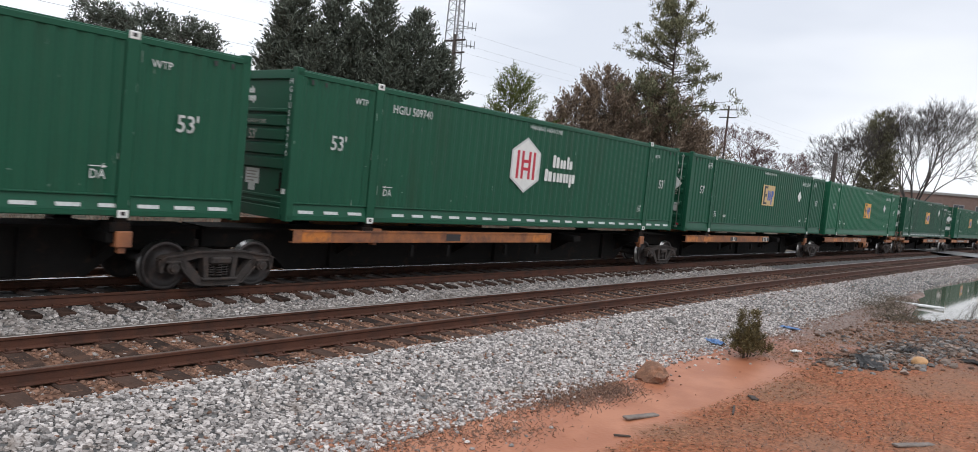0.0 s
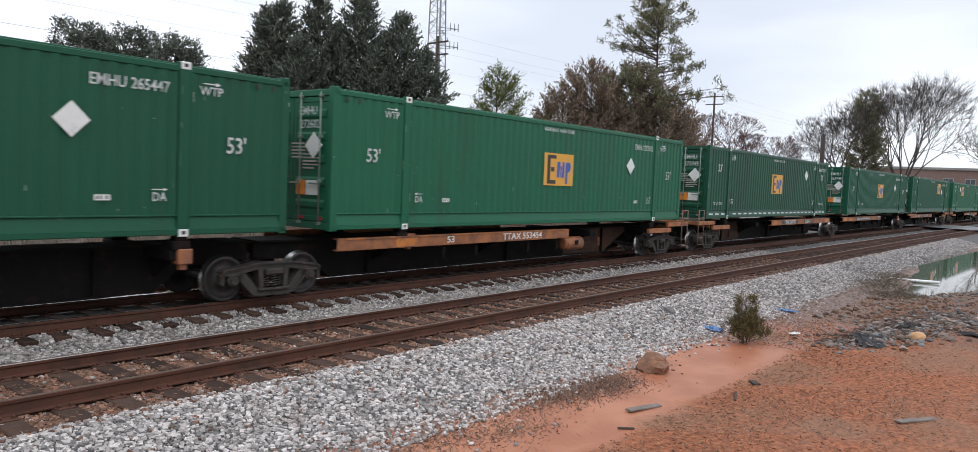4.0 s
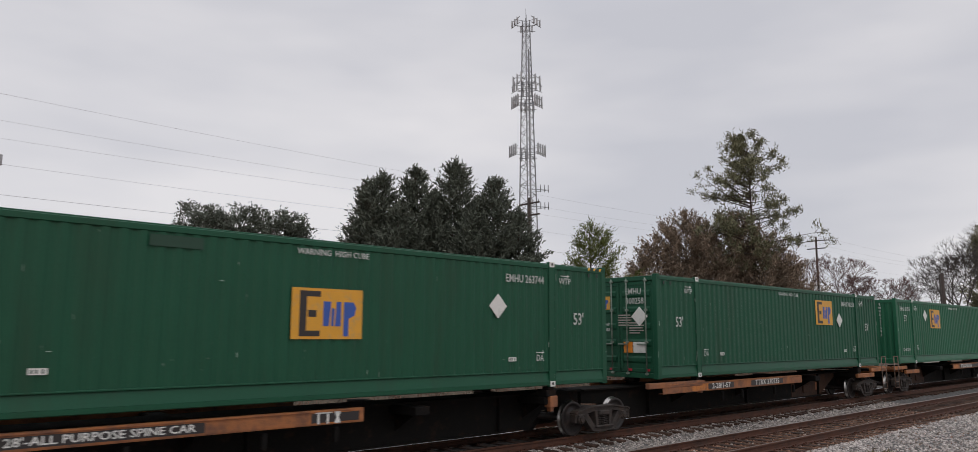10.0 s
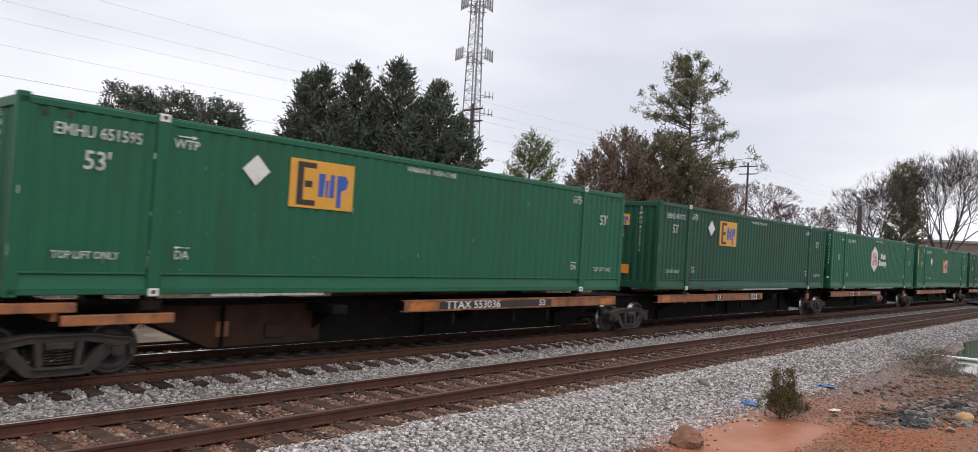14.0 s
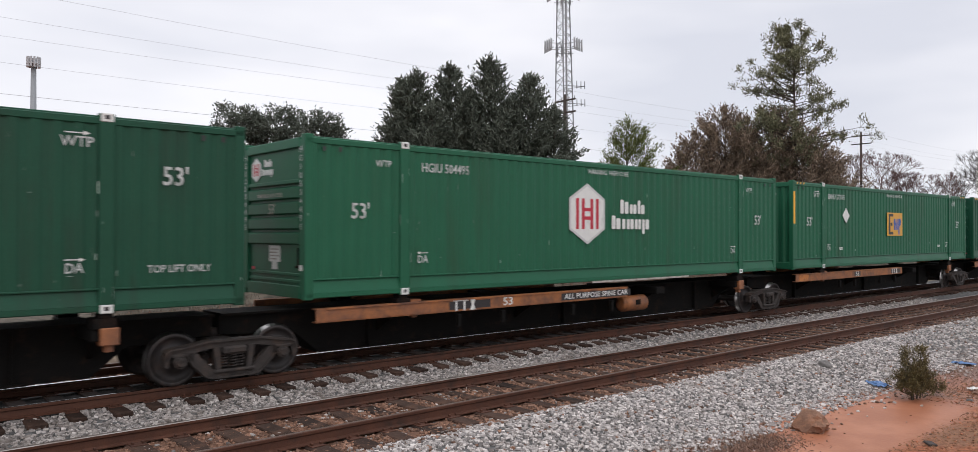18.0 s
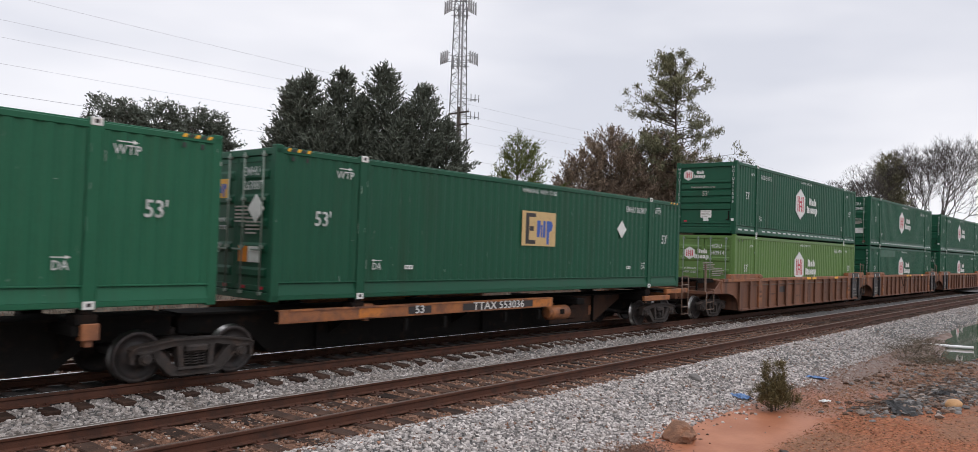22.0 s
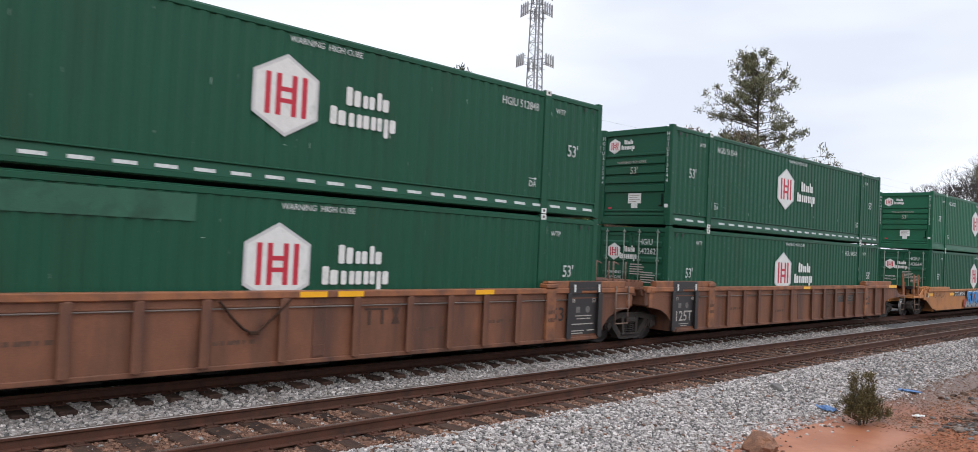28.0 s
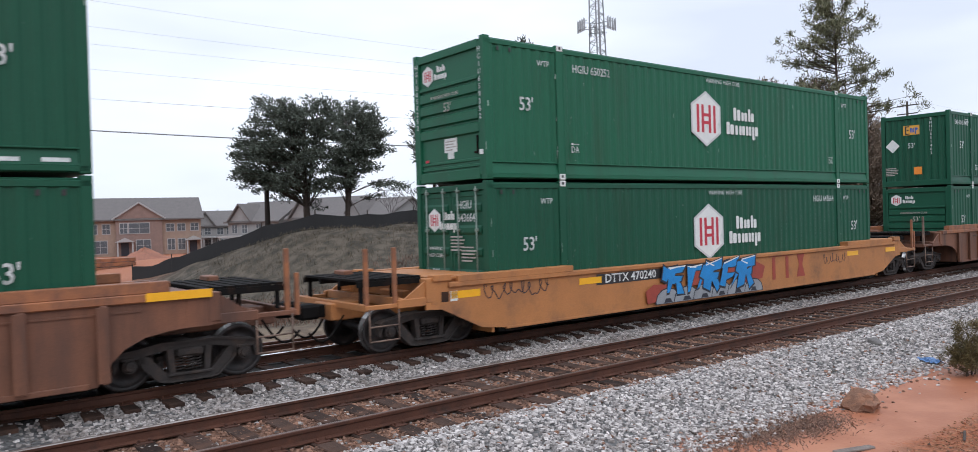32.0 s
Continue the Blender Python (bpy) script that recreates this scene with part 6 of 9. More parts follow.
def well(u, style="brown", words=(), left_end=False, right_end=False, hose=None, marks=(-0.2, 0.57, 3.94), ribs=RIB_X):
    ms = WELL[style]
    c = thing("well_car", "rust-brown double-stack well car with ribbed sides" if style == "brown" else "orange double-stack well car with graffiti on its side", "railcar", "well cars")
    run_on_track(c, u + LEN / 2, 0.054 if style == "brown" else -0.026)
    for k in ("near", "away"):
        part("side_wall", ms["wall_" + k], None, c)
        part("top_chord", ms["chord_" + k], None, c, "orange-brown top chord" if style == "brown" else "")
    part("well_floor", ms["floor"], None, c)
    for a in (0, 180):
        part("end_frame", ms["end"], None, c, at=pose(0, 0, 0, 0, 0, a))
    for on, sg in ((left_end, -1), (right_end, 1)):
        if not on:
            add_pieces(c, ms["joint"], pose(0, 0, 0, 0, 0, 0 if sg > 0 else 180))
            if sg > 0:
                part("arch_plate", ms["arch"], None, c)
                part("deck_grating", ms["joint_deck"], None, c, "dusty brown deck bars")
                add_pieces(c, ms["joint_ladder"], Matrix.Identity(4))
            continue
        turn = pose(0, 0, 0, 0, 0, 0 if sg > 0 else 180)
        part("end_platform", ms["platform"], None, c, at=turn)
        part("deck_grating", ms["deck"], None, c, "black deck bars", at=turn)
        dark = style == "brown" and sg < 0
        for x in ((10.86,) if sg > 0 else (10.95,) if dark else (10.95, 10.37)):
            part("hand_post", ms["post_dark" if dark else "post_tall"], None, c, at=Matrix.Translation((sg * x, -1.43, 0.93)))
        if sg > 0:
            part("hand_post", ms["post_short"], None, c, at=Matrix.Translation((11.03, -1.43, 0.90)))
        add_pieces(c, ms["step"], Matrix.Translation((sg * 10.62, -1.475, 0)))
        add_pieces(c, COUPLER, pose(sg * 11.35, 0, 0, 0, 0, 0 if sg > 0 else 180))
        part("brake_wheel", BRAKEWHEEL, None, c, at=pose(sg * 10.3, 0.6, 1.30, 90, 0, 0))
        if style == "brown" and sg > 0:
            part("reflector", REFL_L, None, c, "yellow reflector", at=on_side(sg * 9.13, -1.575, 1.40) @ Matrix.Diagonal((1.35, 0.9, 1, 1)))
    if style == "brown":
        for x in ribs:
            part("rib", ms["rib"], None, c, at=Matrix.Translation((x, 0, 0)))
        for on, xs in ((left_end, (-8.15, -7.1) if left_end else (-8.14, -6.96)), (right_end, (7.1, 8.1) if right_end else (6.76, 7.94))):
            for x in xs:
                part("rib", ms["rib" if on else "black_rib"], None, c, "" if on else "black painted rib", at=Matrix.Translation((x, 0, 0)))
        part("seam_plate", SEAM, None, c, "dark stained seam plate in the middle of the side")
        part("air_pipe", PIPE, None, c, "thin grey pipe under the chord")
        for x in (-4.6, -1.6, 2.5, 4.5):
            part("small_print", MARKBARS, None, c, "faint stencil marks", at=on_side(x, -1.512, 0.72 + 0.1 * math.sin(x * 9)))
        for x in (-6.1, 6.1):
            for z in (0.72, 0.90):
                part("small_print", MARKBARS, None, c, at=on_side(x, -1.587, z) @ Matrix.Diagonal((0.3, 1.3, 1, 1)))
        for x in (-6.1, 6.1):
            part("guide_post", ms["post"], None, c, at=Matrix.Translation((x, 0, 0)))
            part("guide_post", ms["post"], None, c, at=pose(x, 0, 0, 0, 0, 180))
        if not left_end:
            part("stencil_panel", DARKPANEL, None, c, "black panel with worn white stencils", at=Matrix.Translation((-7.55, 0, 0)))
            part("stencil_marks", PANEL_PRINT, None, c, at=on_side(-7.55, -1.522, 0))
            part("small_print", LINES, None, c, at=on_side(-7.55, -1.522, 0))
        if not right_end:
            part("stencil_panel", DARKPANEL, None, c, "black panel with worn white stencils", at=Matrix.Translation((7.35, 0, 0)))
            part("stencil_marks", PANEL_PRINT, None, c, at=on_side(7.35, -1.522, 0))
            part("small_print", NOTES, None, c, at=on_side(7.35, -1.522, 0))
            for body, x in (("48", 6.95), ("53", 7.75)):
                part("lettering", letters(body, 0.14, M_FADED, 1.1), None, c, at=on_side(x, -1.523, 1.14))
        for x in marks:
            part("reflector", REFL, None, c, "yellow reflector", at=on_side(x, -1.572, 1.392))
    else:
        for x in (-8.84, -5.43, 6.4, 9.0):
            part("reflector", REFL_L, None, c, "yellow reflector", at=on_side(x, -1.513, 1.05))
        part("paint_scrawl", SCRAWL, None, c, "black scrawl", at=Matrix.Translation((-8.4, -1.514, 1.08)) @ Matrix.Diagonal((1.3, 1, 1.3, 1)))
        part("paint_scrawl", SCRAWL, None, c, "black scrawl", at=Matrix.Translation((4.6, -1.514, 0.95)))
        graffiti(c)
    if hose is not None:
        part("hanging_hose", HOSE, None, c, at=Matrix.Translation((hose, -1.60, 1.30)))
    for body, x, z, size, mat in words:
        if body == "#":
            part("stencil_block", slab(size, 0.24, 0.002, mat, "stencil_block"), None, c, at=on_side(x, -1.512, z))
        else:
            part("lettering", letters(body, size, mat, 1.1), None, c, at=on_side(x, -1.523, z))
    return c


def bars_mark(parent, x, y, z, h, mat):
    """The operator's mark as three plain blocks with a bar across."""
    b = Build()
    for dx, w in ((0.25 * h, 0.22 * h), (1.2 * h, 0.22 * h)):
        b.box(dx, dx + w, -0.5 * h, 0.36 * h, 0, 0.002)
    b.box(0, 1.75 * h, 0.38 * h, 0.5 * h, 0, 0.0022)
    b.prism([(2.0 * h, -0.5 * h), (2.65 * h, -0.5 * h), (2.45 * h, 0), (2.65 * h, 0.5 * h), (2.0 * h, 0.5 * h), (2.2 * h, 0)], 0, 0.002, "z")
    part("painted_mark", b.mesh("painted_mark", mat), None, parent, at=on_side(x, y, z))


DECK = 1.272
UA, UB, UC, UD, UE, UF, UG, UH, UI, UJ, UK, UL = -90.68, -73.58, -56.33, -39.15, -20.56, 0.04, 18.46, 37.03, 55.33, 72.54, 89.77, 106.98
UM, UN, UO, UP, UQ, UR = 127.86, 147.04, 166.45, 189.7, 212.45, 235.33
W, K = M_WHITE, M_LOGOBLACK
spine(UA, "left")
s = spine(UB, "left", [("#", -3.3, 0.5, K)])
s = spine(UC, "left", [("#", -3.3, 0.7, K), ("53", -3.3, 0.22, W), ("#", 0.35, 0.9, K)])
bars_mark(s, 0.0, -1.282, 0.985, 0.2, W)
spine(UD, "left", [("53", -4.4, 0.22, W), ("TTAX 553454", -1.5, 0.24, W)], right_end=True, tank=True)
spine(UE, "over", [("#", 2.2, 2.4, K), ("TTRX 370735", 2.2, 0.24, W), ("#", 5.1, 1.5, K), ("2-28/1-57", 5.1, 0.22, W)], left_end=True)
s = spine(UF, "long", [("#", -4.0, 3.5, K), ("TWIN 28'-ALL PURPOSE SPINE CAR", -4.0, 0.165, W), ("#", 0.15, 1.0, K)])
bars_mark(s, -0.28, -1.282, 0.985, 0.2, W)
s = spine(UG, "left", [("#", -4.75, 1.5, K), ("2-28/1-57", -4.75, 0.22, W), ("#", -1.8, 2.2, K), ("TTRX 370735", -1.8, 0.23, W)], right_end=True)
part("side_plate", UPPLATE, None, s, "worn orange side plate")
spine(UH, "right", [("#", 2.6, 4.2, K), ("TTAX 553036", 1.66, 0.26, W), ("53", 4.3, 0.22, W)], left_end=True)
s = spine(UI, "left", [("#", -3.3, 0.6, K), ("53", -3.3, 0.22, W), ("#", 0.0, 1.1, K)])
bars_mark(s, -0.4, -1.282, 0.985, 0.22, W)
s = spine(UJ, "left", [("#", -4.35, 1.1, K), ("53", -3.3, 0.24, W), ("#", -0.4, 2.5, K), ("ALL PURPOSE SPINE CAR", -0.4, 0.165, W)])
bars_mark(s, -4.8, -1.282, 0.985, 0.22, W)
part("air_tank", TANK, None, s, "orange air tank", at=Matrix.Translation((1.3, -0.98, 0.66)))
s = spine(UK, "left", [("#", -3.3, 0.5, K), ("53", -3.3, 0.22, W), ("#", 0.1, 0.9, K)])
bars_mark(s, -0.25, -1.282, 0.985, 0.19, W)
spine(UL, "left", [("#", -4.25, 0.7, K), ("53", -4.25, 0.24, W), ("#", -1.5, 2.7, K), ("TTAX 553036", -1.5, 0.27, W)], right_end=True, tank=True)
well(UM, words=[("#", -3.5, 0.95, 1.2, K), ("53", 6.4, 0.82, 0.45, K)], left_end=True)
s = well(UN, words=[("125T", -7.55, 0.62, 0.40, M_FADED), ("53", -7.9, 1.12, 0.13, M_FADED), ("48", -7.1, 1.12, 0.13, M_FADED), ("53", 6.4, 0.82, 0.45, K)], hose=-1.3)
bars_mark(s, 0.92, -1.518, 0.96, 0.31, M_STENCILDARK)
s = well(UO, words=[("125T", -7.55, 0.62, 0.40, M_FADED), ("53", -7.9, 1.12, 0.13, M_FADED), ("48", -7.1, 1.12, 0.13, M_FADED), ("#", 3.95, 0.95, 1.9, K), ("DTTX", 3.50, 0.95, 0.22, M_BOARD), ("787259", 4.46, 0.95, 0.22, M_BOARD), ("53", 6.4, 0.82, 0.45, K)], right_end=True, marks=(0.45,), ribs=[q if q != 0.72 else 0.95 for q in RIB_X])
s = well(UP, "buff", words=[("#", -4.1, 1.05, 2.3, K), ("DTTX 470240", -4.1, 1.05, 0.27, W)], left_end=True, right_end=True)
bars_mark(s, 1.6, -1.516, 0.90, 0.72, M_MAROON)
well(UQ, left_end=True, right_end=True)
well(UR, left_end=True, right_end=True)
for u in TRUCKS:
    truck(u, 1.12 if 140 < u < 170 else 1.0)

EM = "green corrugated container with a yellow logo panel"
HB = "green corrugated container with a white hexagon badge"
container(UA, DECK, dash=True, logo="hex", end="ribs", label=HB)
container(UB, DECK, dash=True, logo="hex", number="HGIU 509740", number_x=-5.0, end="ribs", end_number="HGIU509740", label=HB)
container(UC, DECK, M_GREEN, logo="tan", logo_x=0.0, logo_z=1.68, number="EMHU 265447", end_number="EMHU 265447", label=EM)
container(UD, DECK, M_GREEN2, logo="plate", logo_x=0.04, number="EMHU 272602", end_number="EMHU 272602", label=EM + ", brighter green")
container(UE, DECK, M_DULLGREEN, lip=(-4.6, -2.2), dash=True, toplift=True, logo_x=-0.14, dia_z=2.08, number="EMHU 273345", number_x=6.96, end_number="EMHU 273345", label=EM)
boxF = container(UF, DECK, logo_x=-0.1, number="EMHU 263744", end_number="EMHU 263744", hazard=True, label=EM)
part("repainted_patch", slab(0.85, 0.18, 0.002, M_PATCH, "repainted_patch"), None, boxF, "dark green repainted patch", at=on_side(-2.87, -HW - 0.0015, 2.60))
container(UG, DECK, logo_x=2.88, logo_z=2.07, number="EMHU 300258", number_x=5.14, diamond=4.24, end_number="EMHU 300258", label=EM)
container(UH, DECK, M_GREEN2, lip=(-5.0, -2.7), logo_x=-2.88, logo_z=2.07, dia_z=2.2, number="EMHU 651595", number_x=-6.96, diamond=-4.31, toplift=True, end="flat", end_number="EMHU 651595", label=EM)
container(UI, DECK, M_DULLGREEN, lip=(-1.3, 3.5), logo_x=-2.88, logo_z=2.07, dia_z=2.2, number="EMHU 651772", number_x=-6.96, diamond=-4.31, toplift=True, end="flat", end_number="EMHU 651772", label=EM)
container(UJ, DECK, M_GREEN2, lip=(-0.6, 3.35), logo="hex", number="HGIU 504495", number_x=-5.0, end="ribs", end_number="HGIU504495", label=HB)
container(UK, DECK, M_GREEN2, logo_x=0.0, number="EMHU 273165", number_x=-5.0, diamond=-4.28, end="flat", hazard=True, ybar=True, end_number="EMHU 273165", label=EM + " and an orange strip")
container(UL, DECK, logo="tan", logo_x=0.0, logo_z=1.66, number="EMHU 263887", end_number="EMHU 263887", hazard=True, label=EM)
LOW, UPP = 0.324, 3.246
container(UM, LOW, M_LIME, logo="hex", number="HGIU 640914", number_x=5.08, end="door", end_number="HGIU 640914", label="lime green container with a white hexagon badge")
container(UM, UPP, dash=True, logo="hex", number="HGIU 511533", number_x=-5.0, end="ribs", end_number="HGIU511533", label=HB)
boxN = container(UN, LOW, logo="hex", number="", end="ribs", end_number="HGIU642267", label=HB)
part("repainted_patch", slab(3.6, 0.42, 0.002, M_PATCHPALE, "repainted_patch"), None, boxN, "paler repaired strip under the top rail", at=on_side(-4.05, -HW - 0.0015, 2.50))
container(UN, UPP, dash=True, logo="hex", number="HGIU 512848", number_x=5.08, end="door", end_number="HGIU 512848", label=HB)
container(UO, LOW, logo="hex", badge_x=-0.90, number="HGIU 642262", number_x=5.08, end="door", end_number="HGIU 642262", label=HB)
container(UO, UPP, dash=True, logo="hex", badge_x=-0.90, number="HGIU 513544", number_x=-5.0, end="ribs", end_number="HGIU513544", label=HB)
container(UP, LOW, logo="hex", number="HGIU 643664", number_x=5.08, end="door", end_number="HGIU 643664", label=HB)
container(UP, UPP, M_GREEN2, logo="hex", number="HGIU 650252", number_x=-5.0, end="ribs", end_number="HGIU650252", label=HB)
container(UQ, LOW, logo="hex", end="ribs", label=HB)
container(UQ, UPP, logo_x=-2.88, logo_z=2.07, dia_z=2.2, number="EMHU 651402", number_x=-6.96, end="flat", end_number="EMHU 651402", label=EM, diamond=-4.31)
container(UR, LOW, logo="hex", end="ribs", label=HB)

# ---- trees ----
EYE = 2.448


def at(az, d):
    """Ground point d metres from the filming spot, az degrees clockwise from +y."""
    a = radians(az)
    return d * math.sin(a), d * math.cos(a)


def leaf_quads(c, axis, length, width, r):
    """One slim quad at each centre, along its axis, rolled at random."""
    n = len(c)
    axis = axis / np.linalg.norm(axis, axis=1, keepdims=True)
    side = np.cross(axis, r.normal(size=(n, 3)))
    side /= np.linalg.norm(side, axis=1, keepdims=True) + 1e-9
    L, Wd = length * r.uniform(0.6, 1.3, (n, 1)), width * r.uniform(0.6, 1.3, (n, 1))
    v = np.stack([c - side * Wd * 0.5, c + side * Wd * 0.5, c + axis * L * 0.7 + side * Wd * 0.55, c + axis * L - side * Wd * 0.15], 1).reshape(-1, 3)
    return v, np.arange(n * 4).reshape(-1, 4)


def limb_chain(b, p, d, length, r0, r1, rr, bends=4, wander=0.25, n=6, lift=0.0):
    pts = [Vector(p)]
    d = Vector(d).normalized()
    for i in range(bends):
        d = (d + Vector((rr.uniform(-1, 1), rr.uniform(-1, 1), rr.uniform(-0.6, 0.6) + lift)) * wander / bends * 2).normalized()
        q = pts[-1] + d * (length / bends)
        a, c = r0 + (r1 - r0) * i / bends, r0 + (r1 - r0) * (i + 1) / bends
        b.tube(pts[-1], q, a, c, n=n, cap=(i == bends - 1))
        pts.append(q)
    return pts


def sprays(cen, drs, size, mat_r, per=7, flat=0.5):
    """Small leaves gathered along each spray: (centre, direction, size)."""
    n = len(cen)
    k = np.arange(per) / per
    cen, drs, size = np.array(cen), np.array(drs), np.array(size)[:, None, None]
    drs = drs / (np.linalg.norm(drs, axis=1, keepdims=True) + 1e-9)
    pts = cen[:, None, :] + drs[:, None, :] * k[None, :, None] * size + mat_r.normal(size=(n, per, 3)) * size * np.array([0.20, 0.20, 0.16])
    axs = np.repeat(drs[:, None, :], per, 1) + mat_r.normal(size=(n, per, 3)) * flat
    return pts.reshape(-1, 3), axs.reshape(-1, 3)


def evergreen(name, label, az, d, top_el, radius, seed, mat, base_z=None, bottom=0.06, shape=0.5, gap=0.34, ring=8, per=8, spray=0.42, leaf=(0.17, 0.06), up=0.5, droop=0.0, thin=1.0, wild=0.15, side=0.8):
    """Conifer: trunk, whorls of limbs and leafy sprays along each limb, with an uneven outline."""
    x, y = at(az, d)
    z0 = ground_z(x, y) - 0.1 if base_z is None else base_z
    h = EYE + d * math.tan(radians(top_el)) - z0
    r, rr = np.random.RandomState(seed), random.Random(seed)
    t = thing(name, label, "tree", at=Matrix.Translation((x, y, z0)))
    b = Build()
    limb_chain(b, (0, 0, 0), (0, 0, 1), h * 0.97, 0.018 * h, 0.02, rr, 8, 0.05, 8)
    cen, drs, size = [], [], []
    z = max(0.4, bottom * h)
    while z < h * 0.985:
        f = z / h
        prof = (1 - f) ** shape * min(1.0, 0.65 + 1.6 * f)
        for i in range(ring):
            if rr.random() > thin:
                continue
            a = rr.uniform(0, 6.283)
            lump = 1.0 + 0.55 * noise.noise((math.cos(a) * 1.3 + seed, math.sin(a) * 1.3, z * 0.55))
            L = radius * prof * lump * rr.uniform(0.70, 1.10) * (1 + wild * (rr.random() < 0.2)) + 0.12
            rise = up * (0.5 + 0.9 * f) + rr.uniform(-0.15, 0.15)
            zz = max(0.15, z + rr.uniform(-0.5, 0.5) * gap - L * (rise - droop))
            ca, sa = math.cos(a), math.sin(a)
            if i % 3 == 0 or thin < 0.8:
                b.tube((0, 0, zz), (ca * L * 0.8, sa * L * 0.8, zz + L * rise * 0.8), 0.010 + 0.007 * L, 0.006, n=4, cap=False)
            m = max(2, int(L / 0.24))
            for j in range(m):
                s = 0.30 + 0.70 * (j + rr.random()) / m if L > 0.9 else 0.1 + 0.9 * (j + rr.random()) / m
                px, py, pz = ca * L * s, sa * L * s, zz + L * s * rise - droop * L * s * s
                for sd in (-1, 1):
                    w = sd * rr.uniform(0.1, side)
                    cen.append((px, py, pz))
                    drs.append((ca - sa * w, sa + ca * w, rise * 0.8 + 0.25 + rr.uniform(-0.3, 0.3) - droop * s))
                    size.append(spray * rr.uniform(0.6, 1.15) * (0.55 + 0.45 * min(1.0, L / 1.2)))
        z += gap * (0.75 if f > 0.8 else 1.0)
    for i in range(14):
        cen.append((rr.uniform(-0.04, 0.04), rr.uniform(-0.04, 0.04), h * (0.93 + 0.05 * rr.random())))
        drs.append((rr.uniform(-0.35, 0.35), rr.uniform(-0.35, 0.35), 1))
        size.append(spray * 0.8)
    c, ax = sprays(cen, drs, size, r, per)
    v, f = leaf_quads(c, ax, leaf[0], leaf[1], r)
    part("trunk", b, M_BARK, t, "dark bark")
    part("crown", mesh_np("crown", v, f, mat), None, t)
    return t


for i, (az, el, rad, dd, low) in enumerate(((31.4, 8.4, 1.7, 48.0, 0.55), (31.95, 11.2, 2.3, 47.6, 0.50), (32.8, 11.8, 2.5, 47.0, 0.42), (35.4, 12.35, 3.1, 47.5, 0.10), (36.9, 10.5, 2.2, 46.6, 0.2), (38.4, 12.95, 3.4, 47.0, 0.05), (40.0, 9.8, 2.0, 46.0, 0.05), (41.45, 11.6, 3.1, 46.5, 0.05), (43.2, 9.2, 2.0, 47.0, 0.05), (34.1, 9.6, 2.2, 45.4, 0.20), (39.6, 8.8, 2.4, 45.0, 0.05))):
    evergreen("cypress_tree", "dense dark green cypress tree on the bank", az, dd, el + 0.15, rad * 1.12, 20 + i, M_CEDAR, bottom=low, shape=0.74, up=0.85, droop=0.10, gap=0.26, ring=8, per=7, spray=0.62, leaf=(0.23, 0.072), side=0.45, wild=0.45)
# young pine with upright shoots, and brownish evergreens
evergreen("young_pine", "small yellow-green pine with upright shoots", 48.8, 58, 8.3, 3.4, 40, M_YOUNGPINE, shape=0.55, gap=0.42, ring=7, per=11, spray=0.75, leaf=(0.22, 0.05), up=0.9, bottom=0.2, side=1.0)
for k, (az, d, el, rad) in enumerate(((53.6, 60, 7.2, 3.6), (55.6, 61, 9.1, 3.6), (57.2, 60, 8.3, 3.6), (58.9, 61, 8.8, 4.0), (60.8, 60, 7.8, 4.0), (62.3, 61, 6.0, 3.0), (52.5, 62, 5.8, 2.8))):
    evergreen("brown_cedar", "bushy brown-green cedar tree", az, d, el, rad, 41 + k, M_BROWNLEAF, shape=0.50, gap=0.34, ring=8, per=7, spray=0.70, leaf=(0.22, 0.068), up=0.95, thin=0.85, wild=0.5, side=0.5)
evergreen("ivy_tree", "slim leafy evergreen beside a bare tree", 74.5, 108, 7.0, 2.5, 55, M_IVY, bottom=0.28, shape=0.28, gap=0.34, ring=9, per=7, spray=0.7, leaf=(0.22, 0.088), up=0.95, thin=0.75, wild=0.2, side=1.2)


